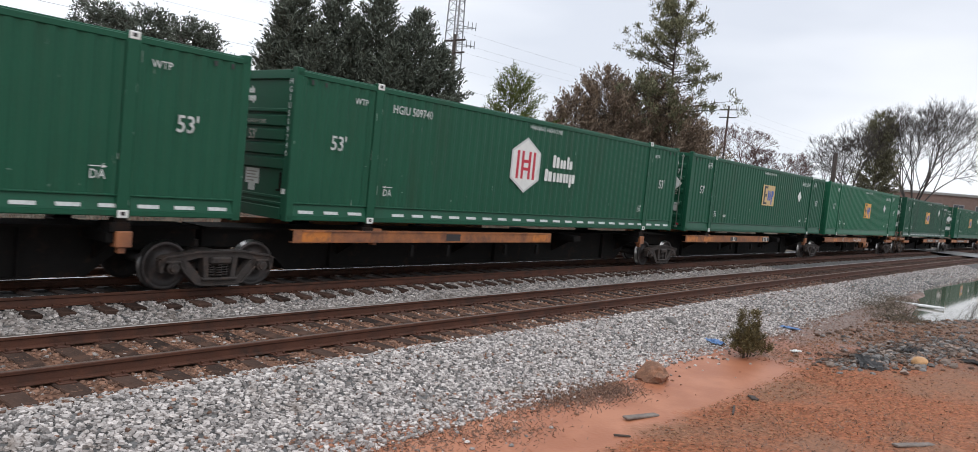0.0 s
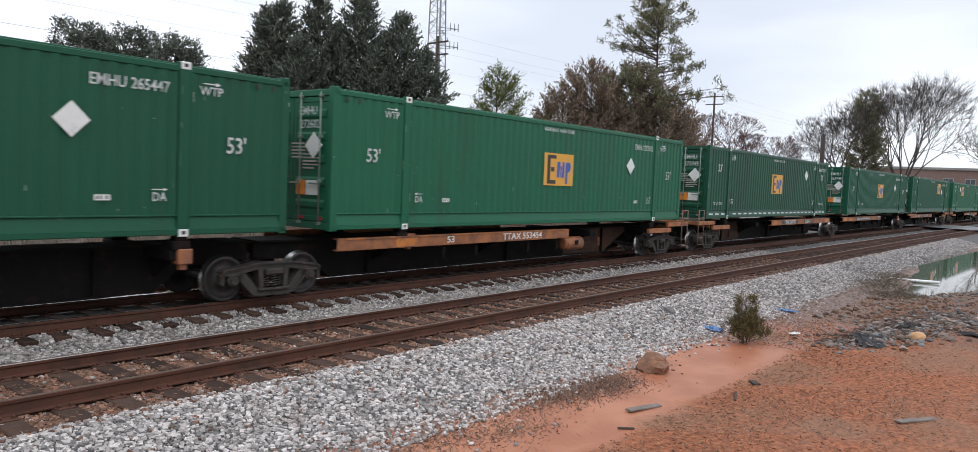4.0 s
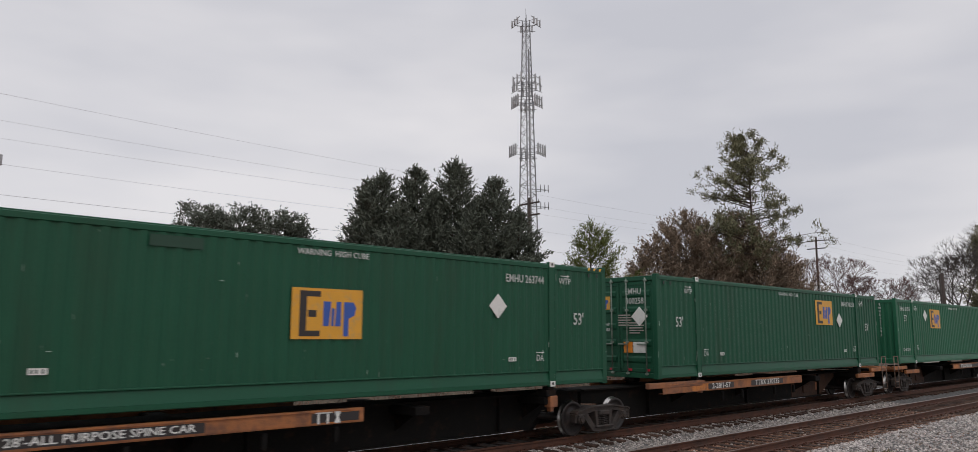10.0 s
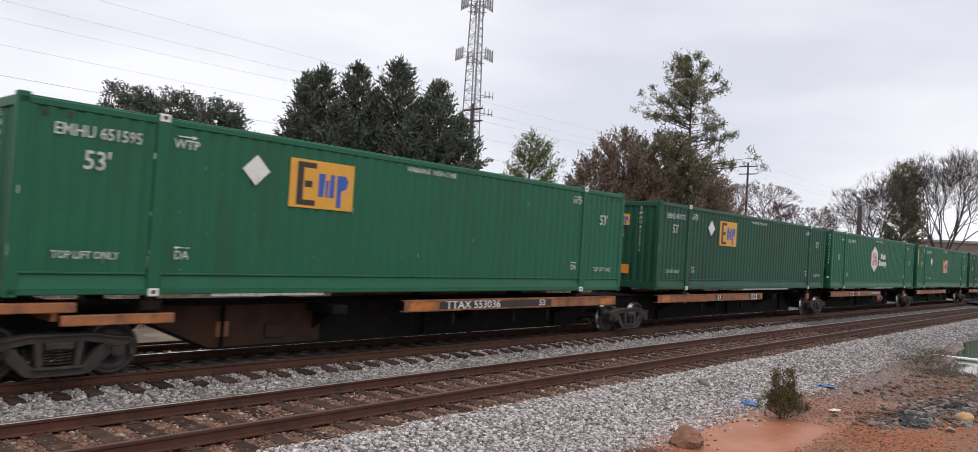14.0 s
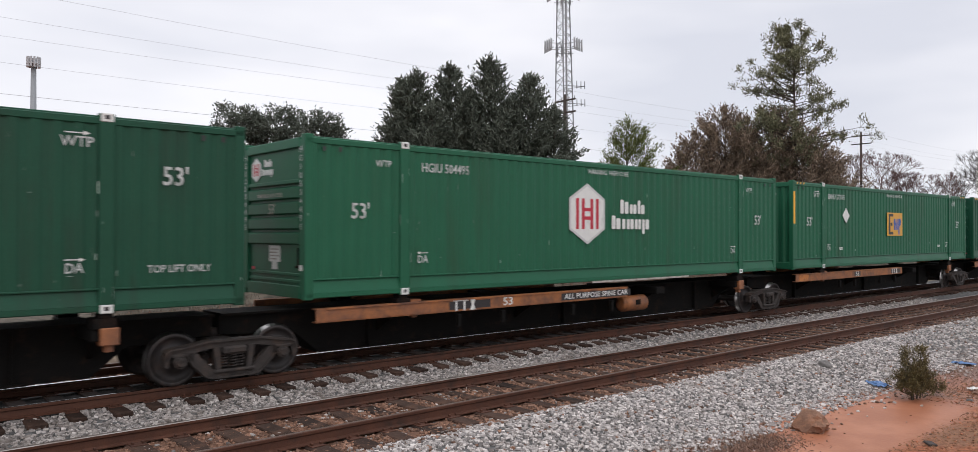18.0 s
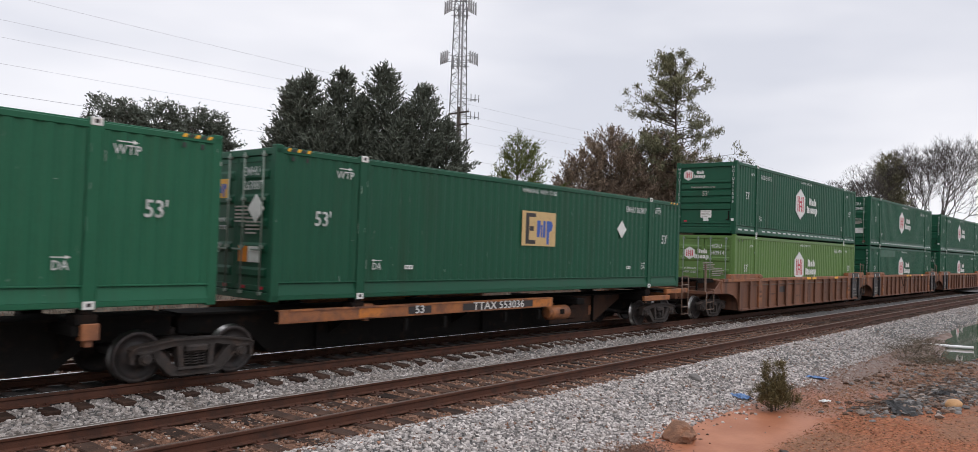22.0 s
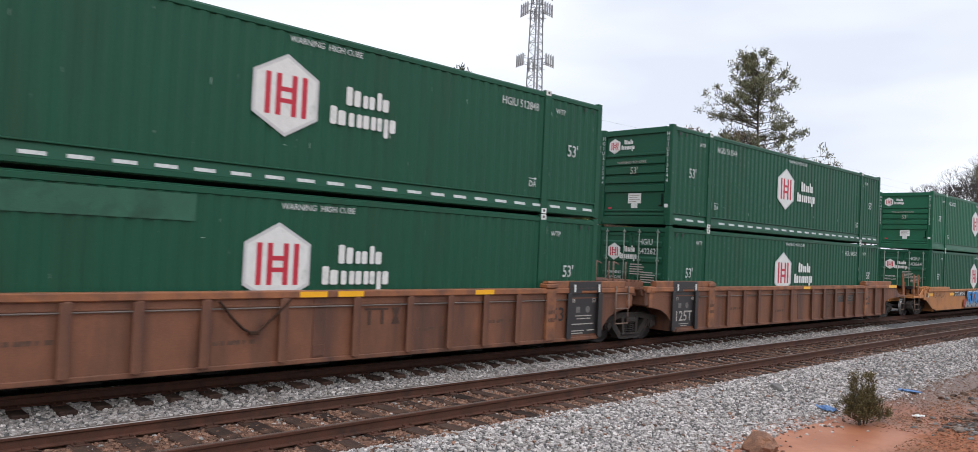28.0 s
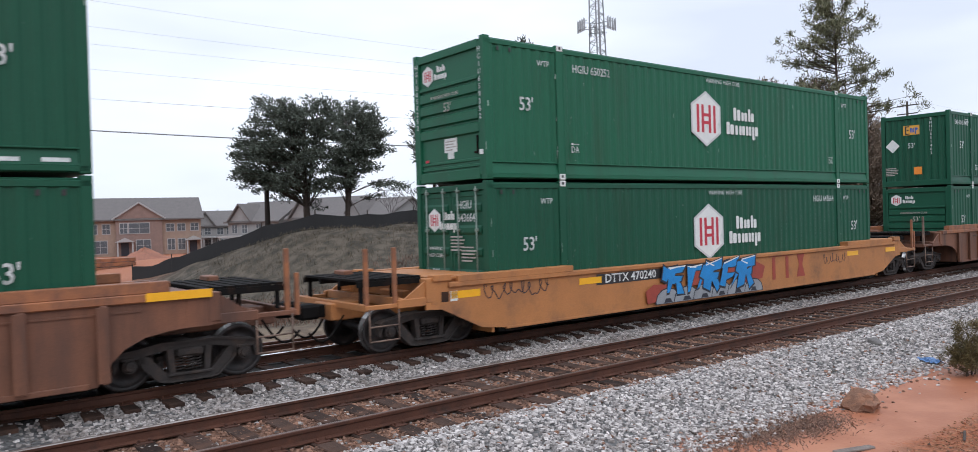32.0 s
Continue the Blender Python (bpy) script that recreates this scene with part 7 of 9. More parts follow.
def tuft_tree(name, label, trunks, crown, seed, mat, tuft=(0.34, 0.045), needles=26, up_bias=0.35, loose=0.75, clump=0.10):
    """Open conifer: limbs that end in separate tufts of needles. trunks: rows of base, lean, height, radius; crown: fraction, reach, rise."""
    rr, r = random.Random(seed), np.random.RandomState(seed)
    x, y = trunks[0][0]
    z0 = ground_z(x, y) - 0.1
    t = thing(name, label, "tree", at=Matrix.Translation((x, y, z0)))
    b = Build()
    cen, axs = [], []
    for (bx, by), lean, h, rad in trunks:
        ox, oy, oz = bx - x, by - y, ground_z(bx, by) - 0.1 - z0
        b2 = limb_chain(b, (ox, oy, oz), lean, h, rad, rad * 0.15, rr, 9, 0.10, 8, 0.1)
        for f, reach, rise, a, n_sub in crown(rr):
            k = min(len(b2) - 2, int(f * (len(b2) - 1)))
            s = f * (len(b2) - 1) - k
            p = b2[k].lerp(b2[k + 1], min(1.0, s))
            d = Vector((math.cos(a), math.sin(a), rise))
            pts = limb_chain(b, p, d, reach, 0.010 + 0.010 * reach, 0.009, rr, 4, 0.5, 5, 0.15)
            for j in range(n_sub):
                q = pts[2 + rr.randrange(3)] if len(pts) > 4 else pts[-1]
                dd = Vector((d.x + rr.uniform(-0.9, 0.9), d.y + rr.uniform(-0.9, 0.9), rr.uniform(-0.2, 0.8))).normalized()
                e = q + dd * rr.uniform(0.15, 0.28) * max(1.0, reach * 0.55)
                b.tube(q, e, 0.012, 0.007, n=3, cap=False)
                cen.append(tuple(e))
                axs.append((dd.x * 0.6, dd.y * 0.6, max(0.0, dd.z) + up_bias))
    cen = np.repeat(np.array(cen), needles, 0) + r.normal(size=(len(cen) * needles, 3)) * clump
    axs = np.repeat(np.array(axs), needles, 0) * 0.7 + r.normal(size=cen.shape) * loose
    v, f = leaf_quads(cen, axs, tuft[0], tuft[1], r)
    part("trunk", b, M_BARK, t, "dark scaly bark and limbs")
    part("crown", mesh_np("crown", v, f, mat), None, t)
    return t


def pine_crown(rr):
    """Rows of height share, reach, rise, heading and tuft count: a full egg-shaped top and a few lone limbs."""
    out = []
    right = -1.05
    for i in range(92):
        f = 0.38 + 0.59 * (i + rr.random()) / 92
        a = rr.uniform(0, 6.283)
        lean = 1.0 + 0.38 * max(0.0, math.cos(a - 2.09)) * (1.0 if f < 0.72 else 0.3)
        reach = 3.0 * (1 - ((f - 0.60) / 0.47) ** 2) * rr.uniform(0.40, 1.15) * lean
        out.append((f, max(0.5, reach), 0.75 * (f - 0.35) * rr.uniform(0.2, 1.6), a, 9))
    return out + [(0.49, 5.0, 0.0, right, 9), (0.50, 4.4, 0.05, right - 0.1, 7), (0.985, 0.6, 1.2, right + 3, 8), (0.99, 0.6, 1.4, right, 8)]


px, py = at(60.4, 60)
tuft_tree("tall_pine", "tall open-crowned pine tree above the train", [((px, py), (0.0, 0.0, 1), EYE + 60 * math.tan(radians(14.0)) - ground_z(px, py), 0.17)], pine_crown, 7, M_PINE, (0.25, 0.055), 21, 0.7, 0.7, 0.16)


def spreading_cedar(az, d, seed):
    """Two bare stems that carry one broad flat-topped crown of feathery limbs, with a few stragglers."""
    x0, y0 = at(az, d)
    z0 = ground_z(x0, y0) - 0.1
    rr, r = random.Random(seed), np.random.RandomState(seed)
    t = thing("spreading_cedar", "broad dark green cedar with bare trunks on the bank", "tree", at=pose(x0, y0, z0, 0, 0, -az))
    eye = EYE - z0
    b = Build()
    stems = []
    for sx, sy, lean, rad in ((-0.30, 0.0, -0.10, 0.21), (1.75, 0.0, 0.02, 0.16), (-0.38, 0.15, 0.16, 0.09), (1.72, 0.1, 0.22, 0.08)):
        stems.append(limb_chain(b, (sx, sy, 0), (lean * 0.5, 0.02, 1), eye + 5.7, rad, 0.03, rr, 9, 0.10, 8, 0.05))
    cen, drs, size = [], [], []

    def limb(target, gain=1.0):
        stem = min(stems, key=lambda pts: abs(pts[5].x - target.x) + rr.uniform(0, 0.9))
        reach = math.hypot(target.x - stem[4].x, target.y)
        zs = max(1.6, target.z - (0.15 + rr.uniform(0.1, 0.5) * reach))
        k = min(range(len(stem)), key=lambda q: abs(stem[q].z - zs))
        p = stem[k]
        mid = p.lerp(target, 0.55) + Vector((rr.uniform(-0.2, 0.2), rr.uniform(-0.2, 0.2), 0.12 * reach))
        b.tube(p, mid, 0.010 + 0.007 * reach, 0.010 + 0.003 * reach, n=5, cap=False)
        b.tube(mid, target, 0.010 + 0.003 * reach, 0.006, n=4, cap=False)
        n = max(5, int(4.5 * (target - mid).length * gain) + 5)
        for i in range(n):
            f = 1.35 * rr.random() ** 0.8 - 0.35
            q = mid.lerp(target, f) if f > 0 else mid.lerp(p, -f)
            dr = (target - mid).normalized()
            w = rr.uniform(-1, 1) * 0.85
            side = Vector((-dr.y, dr.x, 0.0))
            cen.append((q.x + side.x * w * 0.35, q.y + side.y * w * 0.35, q.z + rr.uniform(-0.06, 0.08)))
            drs.append((dr.x + side.x * w, dr.y + side.y * w, dr.z * 0.4 + rr.uniform(-0.1, 0.6)))
            size.append(rr.uniform(0.25, 0.52))

    for i in range(430):
        x = rr.uniform(-3.9, 3.75)
        deep = 2.9 * math.sqrt(max(0.05, 1 - (x / 4.1) ** 2))
        y = deep * math.sin(rr.uniform(-1.57, 1.57))
        e = abs(x + 0.1) / 4.0
        top = 6.35 - 0.9 * e ** 5 - 0.5 * (abs(y) / 3) ** 2 + 0.45 * noise.noise((x * 0.9 + 3, y * 0.6, 0.0))
        low = 0.95 + 0.55 * abs(x) ** 0.6 + (0.9 if x > 2.4 else 0.0) + 1.2 * noise.noise((x * 0.8, 5.0, y * 0.5))
        if x < -2.0:
            top -= 0.55 * (-2.0 - x) ** 1.4
        z = eye + low + (top - low) * rr.random() ** 0.85
        limb(Vector((x, y, z)))
    for x, y, z in ((4.75, 0.0, 1.75), (4.55, 0.25, 2.0), (4.3, -0.2, 1.95), (3.7, 0.1, 1.9), (4.15, 0.0, 3.85), (4.2, 0.1, 4.75), (3.4, -0.2, 1.35), (-3.1, 0.0, 2.35), (-2.9, 0.4, 1.75)):
        limb(Vector((x, y, eye + z)), 1.5)
    for x, z in ((-2.5, 6.25), (-1.3, 6.2), (-0.7, 5.9), (0.45, 6.3), (1.25, 6.0), (2.2, 6.1), (3.1, 5.9)):
        for i in range(26):
            q = 0.75 * rr.random()
            a = rr.uniform(0, 6.283)
            cen.append((x + 0.3 * (0.8 - q) * math.cos(a), 0.3 * (0.8 - q) * math.sin(a), eye + z - 0.55 + q))
            drs.append((math.cos(a), math.sin(a), 1.1))
            size.append(0.42)
    c, ax = sprays(cen, drs, size, r, 17, 0.6)
    v, f = leaf_quads(c, ax, 0.125, 0.055, r)
    part("trunk", b, M_BARK, t, "dark bare trunks and limbs")
    part("crown", mesh_np("crown", v, f, M_CEDAR), None, t)


spreading_cedar(22.5, 41.0, 9)


def bare_tree(name, label, az, d, top_el, spread, seed, mat, levels=6, lean=(0, 0), twigs=3, base_z=None, trunk=0.27, fan=0):
    """Leafless tree with forking limbs down to fine twigs."""
    x, y = at(az, d)
    z0 = ground_z(x, y) - 0.1 if base_z is None else base_z
    h = EYE + d * math.tan(radians(top_el)) - z0
    rr = random.Random(seed)
    t = thing(name, label, "tree", at=Matrix.Translation((x, y, z0)))
    b, fine = Build(), Build()

    def grow(p, dr, length, rad, lv):
        target = b if lv > 2 else fine
        q = Vector(p)
        dr = Vector(dr).normalized()
        for k in range(2):
            dr = (dr + Vector((rr.uniform(-0.10, 0.10), rr.uniform(-0.10, 0.10), rr.uniform(-0.02, 0.08)))).normalized()
            e = q + dr * length * 0.5
            if k == 0 and 0 < lv <= 4:
                sd = Matrix.Rotation(rr.uniform(0, 6.283), 3, dr) @ dr.orthogonal().normalized()
                grow(e, dr + sd * 0.8, length * 0.55, rad * 0.4, max(0, lv - 3))
            target.tube(q, e, rad * (1 - 0.2 * k), rad * (0.8 - 0.15 * k), n=6 if lv > 4 else (4 if lv > 2 else 3), cap=False)
            q = e
        if lv == 0:
            return
        n = rr.choice((2, 3, 3)) if lv > 1 else twigs
        if fan and lv == levels:
            n = fan
        a0 = rr.uniform(0, 6.283)
        for i in range(n):
            a = a0 + 6.283 * i / n + rr.uniform(-0.5, 0.5)
            w = spread * rr.uniform(0.5, 1.15)
            if fan and lv == levels:
                w = 0.15 + 0.85 * ((i * 0.618) % 1.0)
            side = dr.orthogonal().normalized()
            side = Matrix.Rotation(a, 3, dr) @ side
            nd = (dr + side * w + Vector((0, 0, 0.06))).normalized()
            grow(q, nd, length * (rr.uniform(1.1, 1.35) if fan and lv == levels else rr.uniform(0.66, 0.86)), max(0.011 if fan else 0.015, rad * (0.36 if fan and lv == levels else rr.uniform(0.55, 0.70))), lv - 1)

    grow((0, 0, 0), (lean[0], lean[1], 1), h * trunk, 0.1, levels)
    s = h / max(v[2] for v in b.v + fine.v)
    b, fine = Build(), Build()
    rr.seed(seed)
    grow((0, 0, 0), (lean[0], lean[1], 1), h * trunk * s, h * 0.017, levels)
    part("trunk", b, mat, t, "grey bare trunk and limbs")
    part("twig_crown", fine, mat, t, "fine leafless twigs")
    return t


bare_tree("bare_oak", "large leafless spreading tree behind the train", 76.9, 112, 8.4, 0.52, 3, M_BAREBARK, 7, trunk=0.17, twigs=6, fan=10)
bare_tree("bare_tree", "thin leaning leafless tree", 73.2, 104, 5.9, 0.62, 14, M_BAREBARK, 7, (-0.22, 0.1), twigs=5)
bare_tree("bare_tree", "leafless tree with reddish twigs", 66.0, 92, 5.8, 0.62, 5, M_REDTWIG, 7, trunk=0.15, twigs=5)
bare_tree("bare_tree", "leafless tree with reddish twigs", 67.6, 96, 4.4, 0.62, 6, M_REDTWIG, 7, trunk=0.15, twigs=5)
bare_tree("bare_tree", "leafless tree far beyond the train", 70.3, 120, 4.3, 0.62, 8, M_BAREBARK, 6)
bare_tree("bare_tree", "leafless tree far beyond the train", 71.8, 128, 4.0, 0.62, 15, M_BAREBARK, 6)
bare_tree("bare_tree", "leafless tree beside the brick building", 82.0, 140, 5.0, 0.6, 16, M_BAREBARK, 6)
bare_tree("bare_tree", "small leafless tree behind the bank", 30.2, 62, 2.7, 0.6, 17, M_BAREBARK, 5)
bare_tree("bare_tree", "small leafless tree behind the bank", 28.2, 66, 2.4, 0.6, 18, M_BAREBARK, 5)
bare_tree("bare_tree", "leafless tree behind the brown cedars", 63.8, 88, 5.2, 0.6, 19, M_REDTWIG, 5)

# dead weeds and brush over the bank
r = np.random.RandomState(77)
wc, wa = [], []
for _ in range(7600):
    x, y = r.uniform(6, 62), r.uniform(22, 39)
    for _k in range(7):
        wc.append((x + r.normal() * 0.15, y + r.normal() * 0.15, ground_z(x, y)))
        wa.append((r.normal() * 0.45, r.normal() * 0.45, 1.0))
v, f = leaf_quads(np.array(wc), np.array(wa), 0.17, 0.016, r)
wc, wa = [], []
for _ in range(2600):
    x, y = r.uniform(6, 50), 22 + 6.5 * r.rand() ** 1.4
    for _k in range(9):
        wc.append((x + r.normal() * 0.22, y + r.normal() * 0.22, ground_z(x, y)))
        wa.append((r.normal() * 0.4, r.normal() * 0.4, 1.0))
v2, f2 = leaf_quads(np.array(wc), np.array(wa), 0.30, 0.016, r)
tagged(new("red_weeds", mesh_np("red_weeds", v2, f2, M_REDWEED)), "reddish-brown dead stalks at the foot of the bank", "weeds", kind="stuff")
tagged(new("bank_weeds", mesh_np("bank_weeds", v, f, M_WEED)), "dead brown weeds over the earth bank", "weeds", kind="stuff")
# shrubs at the top of the bank
for i, (az, d, el, rad) in enumerate(((45.2, 47, 1.6, 1.2), (46.6, 48, 2.0, 1.6), (48.2, 50, 1.3, 1.5), (50.0, 52, 1.8, 1.8), (47.4, 58, 4.4, 2.0), (23.4, 40, -1.2, 0.5))):
    evergreen("shrub", "scrubby brown and green shrub on the bank", az, d, el, rad, 60 + i, M_BROWNLEAF if i % 2 else M_CEDAR, shape=0.35, gap=0.35, ring=7, per=7, spray=0.35, leaf=(0.16, 0.05), up=0.8, wild=0.5)
# low woods along the horizon
r = np.random.RandomState(5)
hc, ha = [], []
for _ in range(30000):
    a = radians(r.uniform(-20, 95))
    d = r.uniform(210, 300)
    hh = 5.0 + 2.5 * noise.noise((math.degrees(a) * 0.25, 0, 2)) + 1.5 * noise.noise((math.degrees(a) * 1.3, 1, 2))
    hc.append((d * math.sin(a), d * math.cos(a), -1.5 + (max(1.0, hh) + 1.5) * r.uniform(0, 1) ** 0.8))
    ha.append((r.normal() * 0.5, r.normal() * 0.5, 1))
v, f = leaf_quads(np.array(hc), np.array(ha), 1.5, 0.5, r)
M_WOODS = material("winter_woods", (0.105, 0.092, 0.084), 0.9, vary=0.3, scale=0.05, bump=0, island=0.4)
tagged(new("distant_woods", mesh_np("distant_woods", v, f, M_WOODS)), "grey-brown winter woods along the horizon", "woods", kind="stuff")

# ---- radio tower ----
tx, ty = at(44.1, 120)
tz = ground_z(tx, ty)
tower = thing("radio_tower", "tall galvanised lattice tower with clusters of antennas", "tower", at=pose(tx, ty, tz, 0, -0.9, 14))
TOWER_H = EYE + 120 * math.tan(radians(23.3)) - tz


def tower_half(z):
    return 2.15 * (1 - z / TOWER_H) + 0.72 * z / TOWER_H if z < TOWER_H * 0.62 else max(0.62, 2.15 * 0.38 + 0.72 * 0.62 - (z - TOWER_H * 0.62) * 0.03)


LEGS = [(math.cos(a), math.sin(a)) for a in (radians(90), radians(210), radians(330))]
for k in range(3):
    b = Build()
    b.tube_path([(LEGS[k][0] * tower_half(q), LEGS[k][1] * tower_half(q), q) for q in np.linspace(0, TOWER_H, 24)], 0.10, 6)
    part("leg", b, M_GALV, tower, "galvanised tower leg")
    b = Build()
    z = 0.0
    flip = 0
    while z < TOWER_H - 1:
        st = max(1.0, tower_half(z) * 1.05)
        z2 = min(TOWER_H, z + st)
        p, q = LEGS[k], LEGS[(k + 1) % 3]
        if flip:
            p, q = q, p
        ra, rc = tower_half(z), tower_half(z2)
        b.tube((p[0] * ra, p[1] * ra, z), (q[0] * rc, q[1] * rc, z2), 0.045, n=4, cap=False)
        b.tube((p[0] * rc, p[1] * rc, z2), (q[0] * rc, q[1] * rc, z2), 0.035, n=4, cap=False)
        z, flip = z2, 1 - flip
    part("bracing", b, M_GALV, tower, "zigzag lattice bracing")
b = Build()
b.tube((0.3, -0.4, 0), (0.25, -0.3, TOWER_H * 0.9), 0.16, n=6)
part("cable_run", b, M_WIRE, tower, "bundle of dark cables")
PANEL = Build()
PANEL.box(-0.13, 0.13, -0.09, 0.09, -0.95, 0.95, 0.03)
PANEL.tube((0, 0.14, -1.1), (0, 0.14, 1.1), 0.04, n=6)
PANEL = PANEL.mesh("panel_antenna", M_ANTENNA)
for el, n, arm, sc in ((23.0, 9, 1.9, 0.55), (18.9, 8, 1.9, 0.8), (18.35, 6, 2.0, 0.5), (17.35, 12, 2.0, 1.0), (13.75, 12, 2.5, 0.95)):
    zc = EYE + 120 * math.tan(radians(el)) - tz
    for i in range(3):
        a0 = radians(30 + 120 * i)
        c0 = (math.cos(a0) * arm, math.sin(a0) * arm)
        tdir = (-math.sin(a0), math.cos(a0))
        for dz in (-0.5, 0.5):
            mount = Build()
            mount.tube((c0[0] - tdir[0] * 1.5, c0[1] - tdir[1] * 1.5, zc + dz), (c0[0] + tdir[0] * 1.5, c0[1] + tdir[1] * 1.5, zc + dz), 0.05, n=5)
            part("antenna_mount", mount, M_GALV, tower)
            mount = Build()
            mount.tube((0, 0, zc + dz), (c0[0], c0[1], zc + dz), 0.05, n=5)
            part("mount_arm", mount, M_GALV, tower)
    for i in range(n):
        a0 = radians(30 + 120 * (i % 3))
        s = ((i // 3) - (n // 3 - 1) / 2) * 2.8 / max(1, n // 3)
        p = (math.cos(a0) * (arm + 0.15) - math.sin(a0) * s, math.sin(a0) * (arm + 0.15) + math.cos(a0) * s)
        part("panel_antenna", PANEL, None, tower, at=pose(p[0], p[1], zc, 0, 0, math.degrees(a0) - 90) @ Matrix.Diagonal((1, 1, sc, 1)))
for el, s in ((11.0, 1), (9.7, 1)):
    zc = EYE + 120 * math.tan(radians(el)) - tz
    mount = Build()
    mount.tube((0, 0, zc), (3.4 * s, -1.8, zc + 0.1), 0.06, n=5)
    mount.tube((0, 0, zc - 0.6), (3.0 * s, -1.6, zc), 0.04, n=5)
    for q in (0.62, 0.82, 1.0):
        mount.tube((3.4 * s * q, -1.8 * q, zc - 0.3), (3.4 * s * q, -1.8 * q, zc + 0.9), 0.07, n=5)
    part("side_antenna", mount, M_GALV, tower)
b = Build()
b.tube((0, 0, TOWER_H), (0, 0, TOWER_H + 2.0), 0.04, n=5)
b.tube((0.7, 0.3, TOWER_H - 0.5), (0.7, 0.3, TOWER_H + 1.3), 0.03, n=5)
part("whip_antenna", b, M_GALV, tower)

# far monopole
mx, my = at(7.3, 160)
mono = thing("monopole", "distant pale cell phone mast", "mast", at=Matrix.Translation((mx, my, ground_z(mx, my))))
mh = EYE + 160 * math.tan(radians(11.3)) + 1
b = Build()
b.tube((0, 0, 0), (0, 0, mh), 0.75, 0.42, n=12)
part("mast", b, M_GALV, mono)
b = Build()
for i in range(12):
    a = 2 * math.pi * i / 12
    b.box(math.cos(a) * 1.0 - 0.16, math.cos(a) * 1.0 + 0.16, math.sin(a) * 1.0 - 0.16, math.sin(a) * 1.0 + 0.16, mh - 1.6, mh + 0.3, 0.03)
b.tube((0, 0, mh - 1.0), (0, 0, mh - 0.8), 1.15, n=16)
part("antenna_ring", b, M_ANTENNA, mono)


# ---- poles and wires ----
def utility_pole(x, y, top, arms=True, label="weathered wooden utility pole with a crossarm"):
    z = ground_z(x, y)
    p = thing("utility_pole", label, "pole", "utility poles", at=Matrix.Translation((x, y, z - 0.2)))
    b = Build()
    b.tube((0, 0, 0), (0, 0, top - z + 0.2), 0.17, 0.12, n=10)
    part("pole", b, M_POLE, p)
    if arms:
        for dz in (0.5, 1.5):
            b = Build()
            b.box(-0.06, 0.06, -1.2, 1.2, top - z + 0.2 - dz - 0.06, top - z + 0.2 - dz + 0.06, 0.01)
            part("crossarm", b, M_POLE, p)
        for dy in (-1.1, -0.4, 0.4, 1.1):
            b = Build()
            b.tube((0, dy, top - z - 0.25), (0, dy, top - z - 0.02), 0.05, 0.03, n=8)
            part("insulator", b, M_ANTENNA, p)
    return p


utility_pole(-22, 45, 15.2)
utility_pole(43.6, 45, 13.9)
utility_pole(94.5, 45, 15.1)
utility_pole(140, 46, 13.0, False, "plain wooden utility pole far off")
x, y = at(19.22, 43.0)
utility_pole(x, y, 4.9, False, "plain wooden pole under the spreading tree")
x, y = at(71.95, 70)
utility_pole(x, y, EYE + 70 * math.tan(radians(4.15)), False, "bare dark wooden pole beyond the train")


def wire(name, pts, sag, r, label):
    b = Build()
    for (p, q), s in zip(zip(pts, pts[1:]), sag):
        p, q = Vector(p), Vector(q)
        last = p
        for i in range(1, 17):
            f = i / 16
            c = p.lerp(q, f) - Vector((0, 0, s * 4 * f * (1 - f)))
            b.tube(last, c, r, n=4, cap=False)
            last = c
    return tagged(part(name, b, M_WIRE, None), label, "wire", "overhead wires")


for k, (za, zb, zc, dy) in enumerate(((15.5, 14.0, 15.0, -1.1), (14.2, 13.4, 14.4, 0.4), (13.2, 12.9, 14.0, 1.1), (11.7, 11.2, 12.2, 0.0))):
    wire("power_wire", [(-22, 45 + dy, za), (43.6, 45 + dy, zb), (94.5, 45 + dy, zc), (140, 46 + dy, zc)], (0.5, 0.4, 0.4), 0.0055, "thin overhead power wire")
wire("phone_cable", [(-22, 45, 9.9), (43.6, 45, 9.6), (94.5, 45, 10.2), (140, 46, 10)], (0.35, 0.3, 0.3), 0.009, "thin overhead telephone cable")
wire("phone_cable", [(-22, 44.5, 8.6), (43.6, 44.5, 7.6), (94.5, 44.5, 8.4), (140, 46, 8.4)], (0.5, 0.4, 0.4), 0.035, "thick black overhead cable")

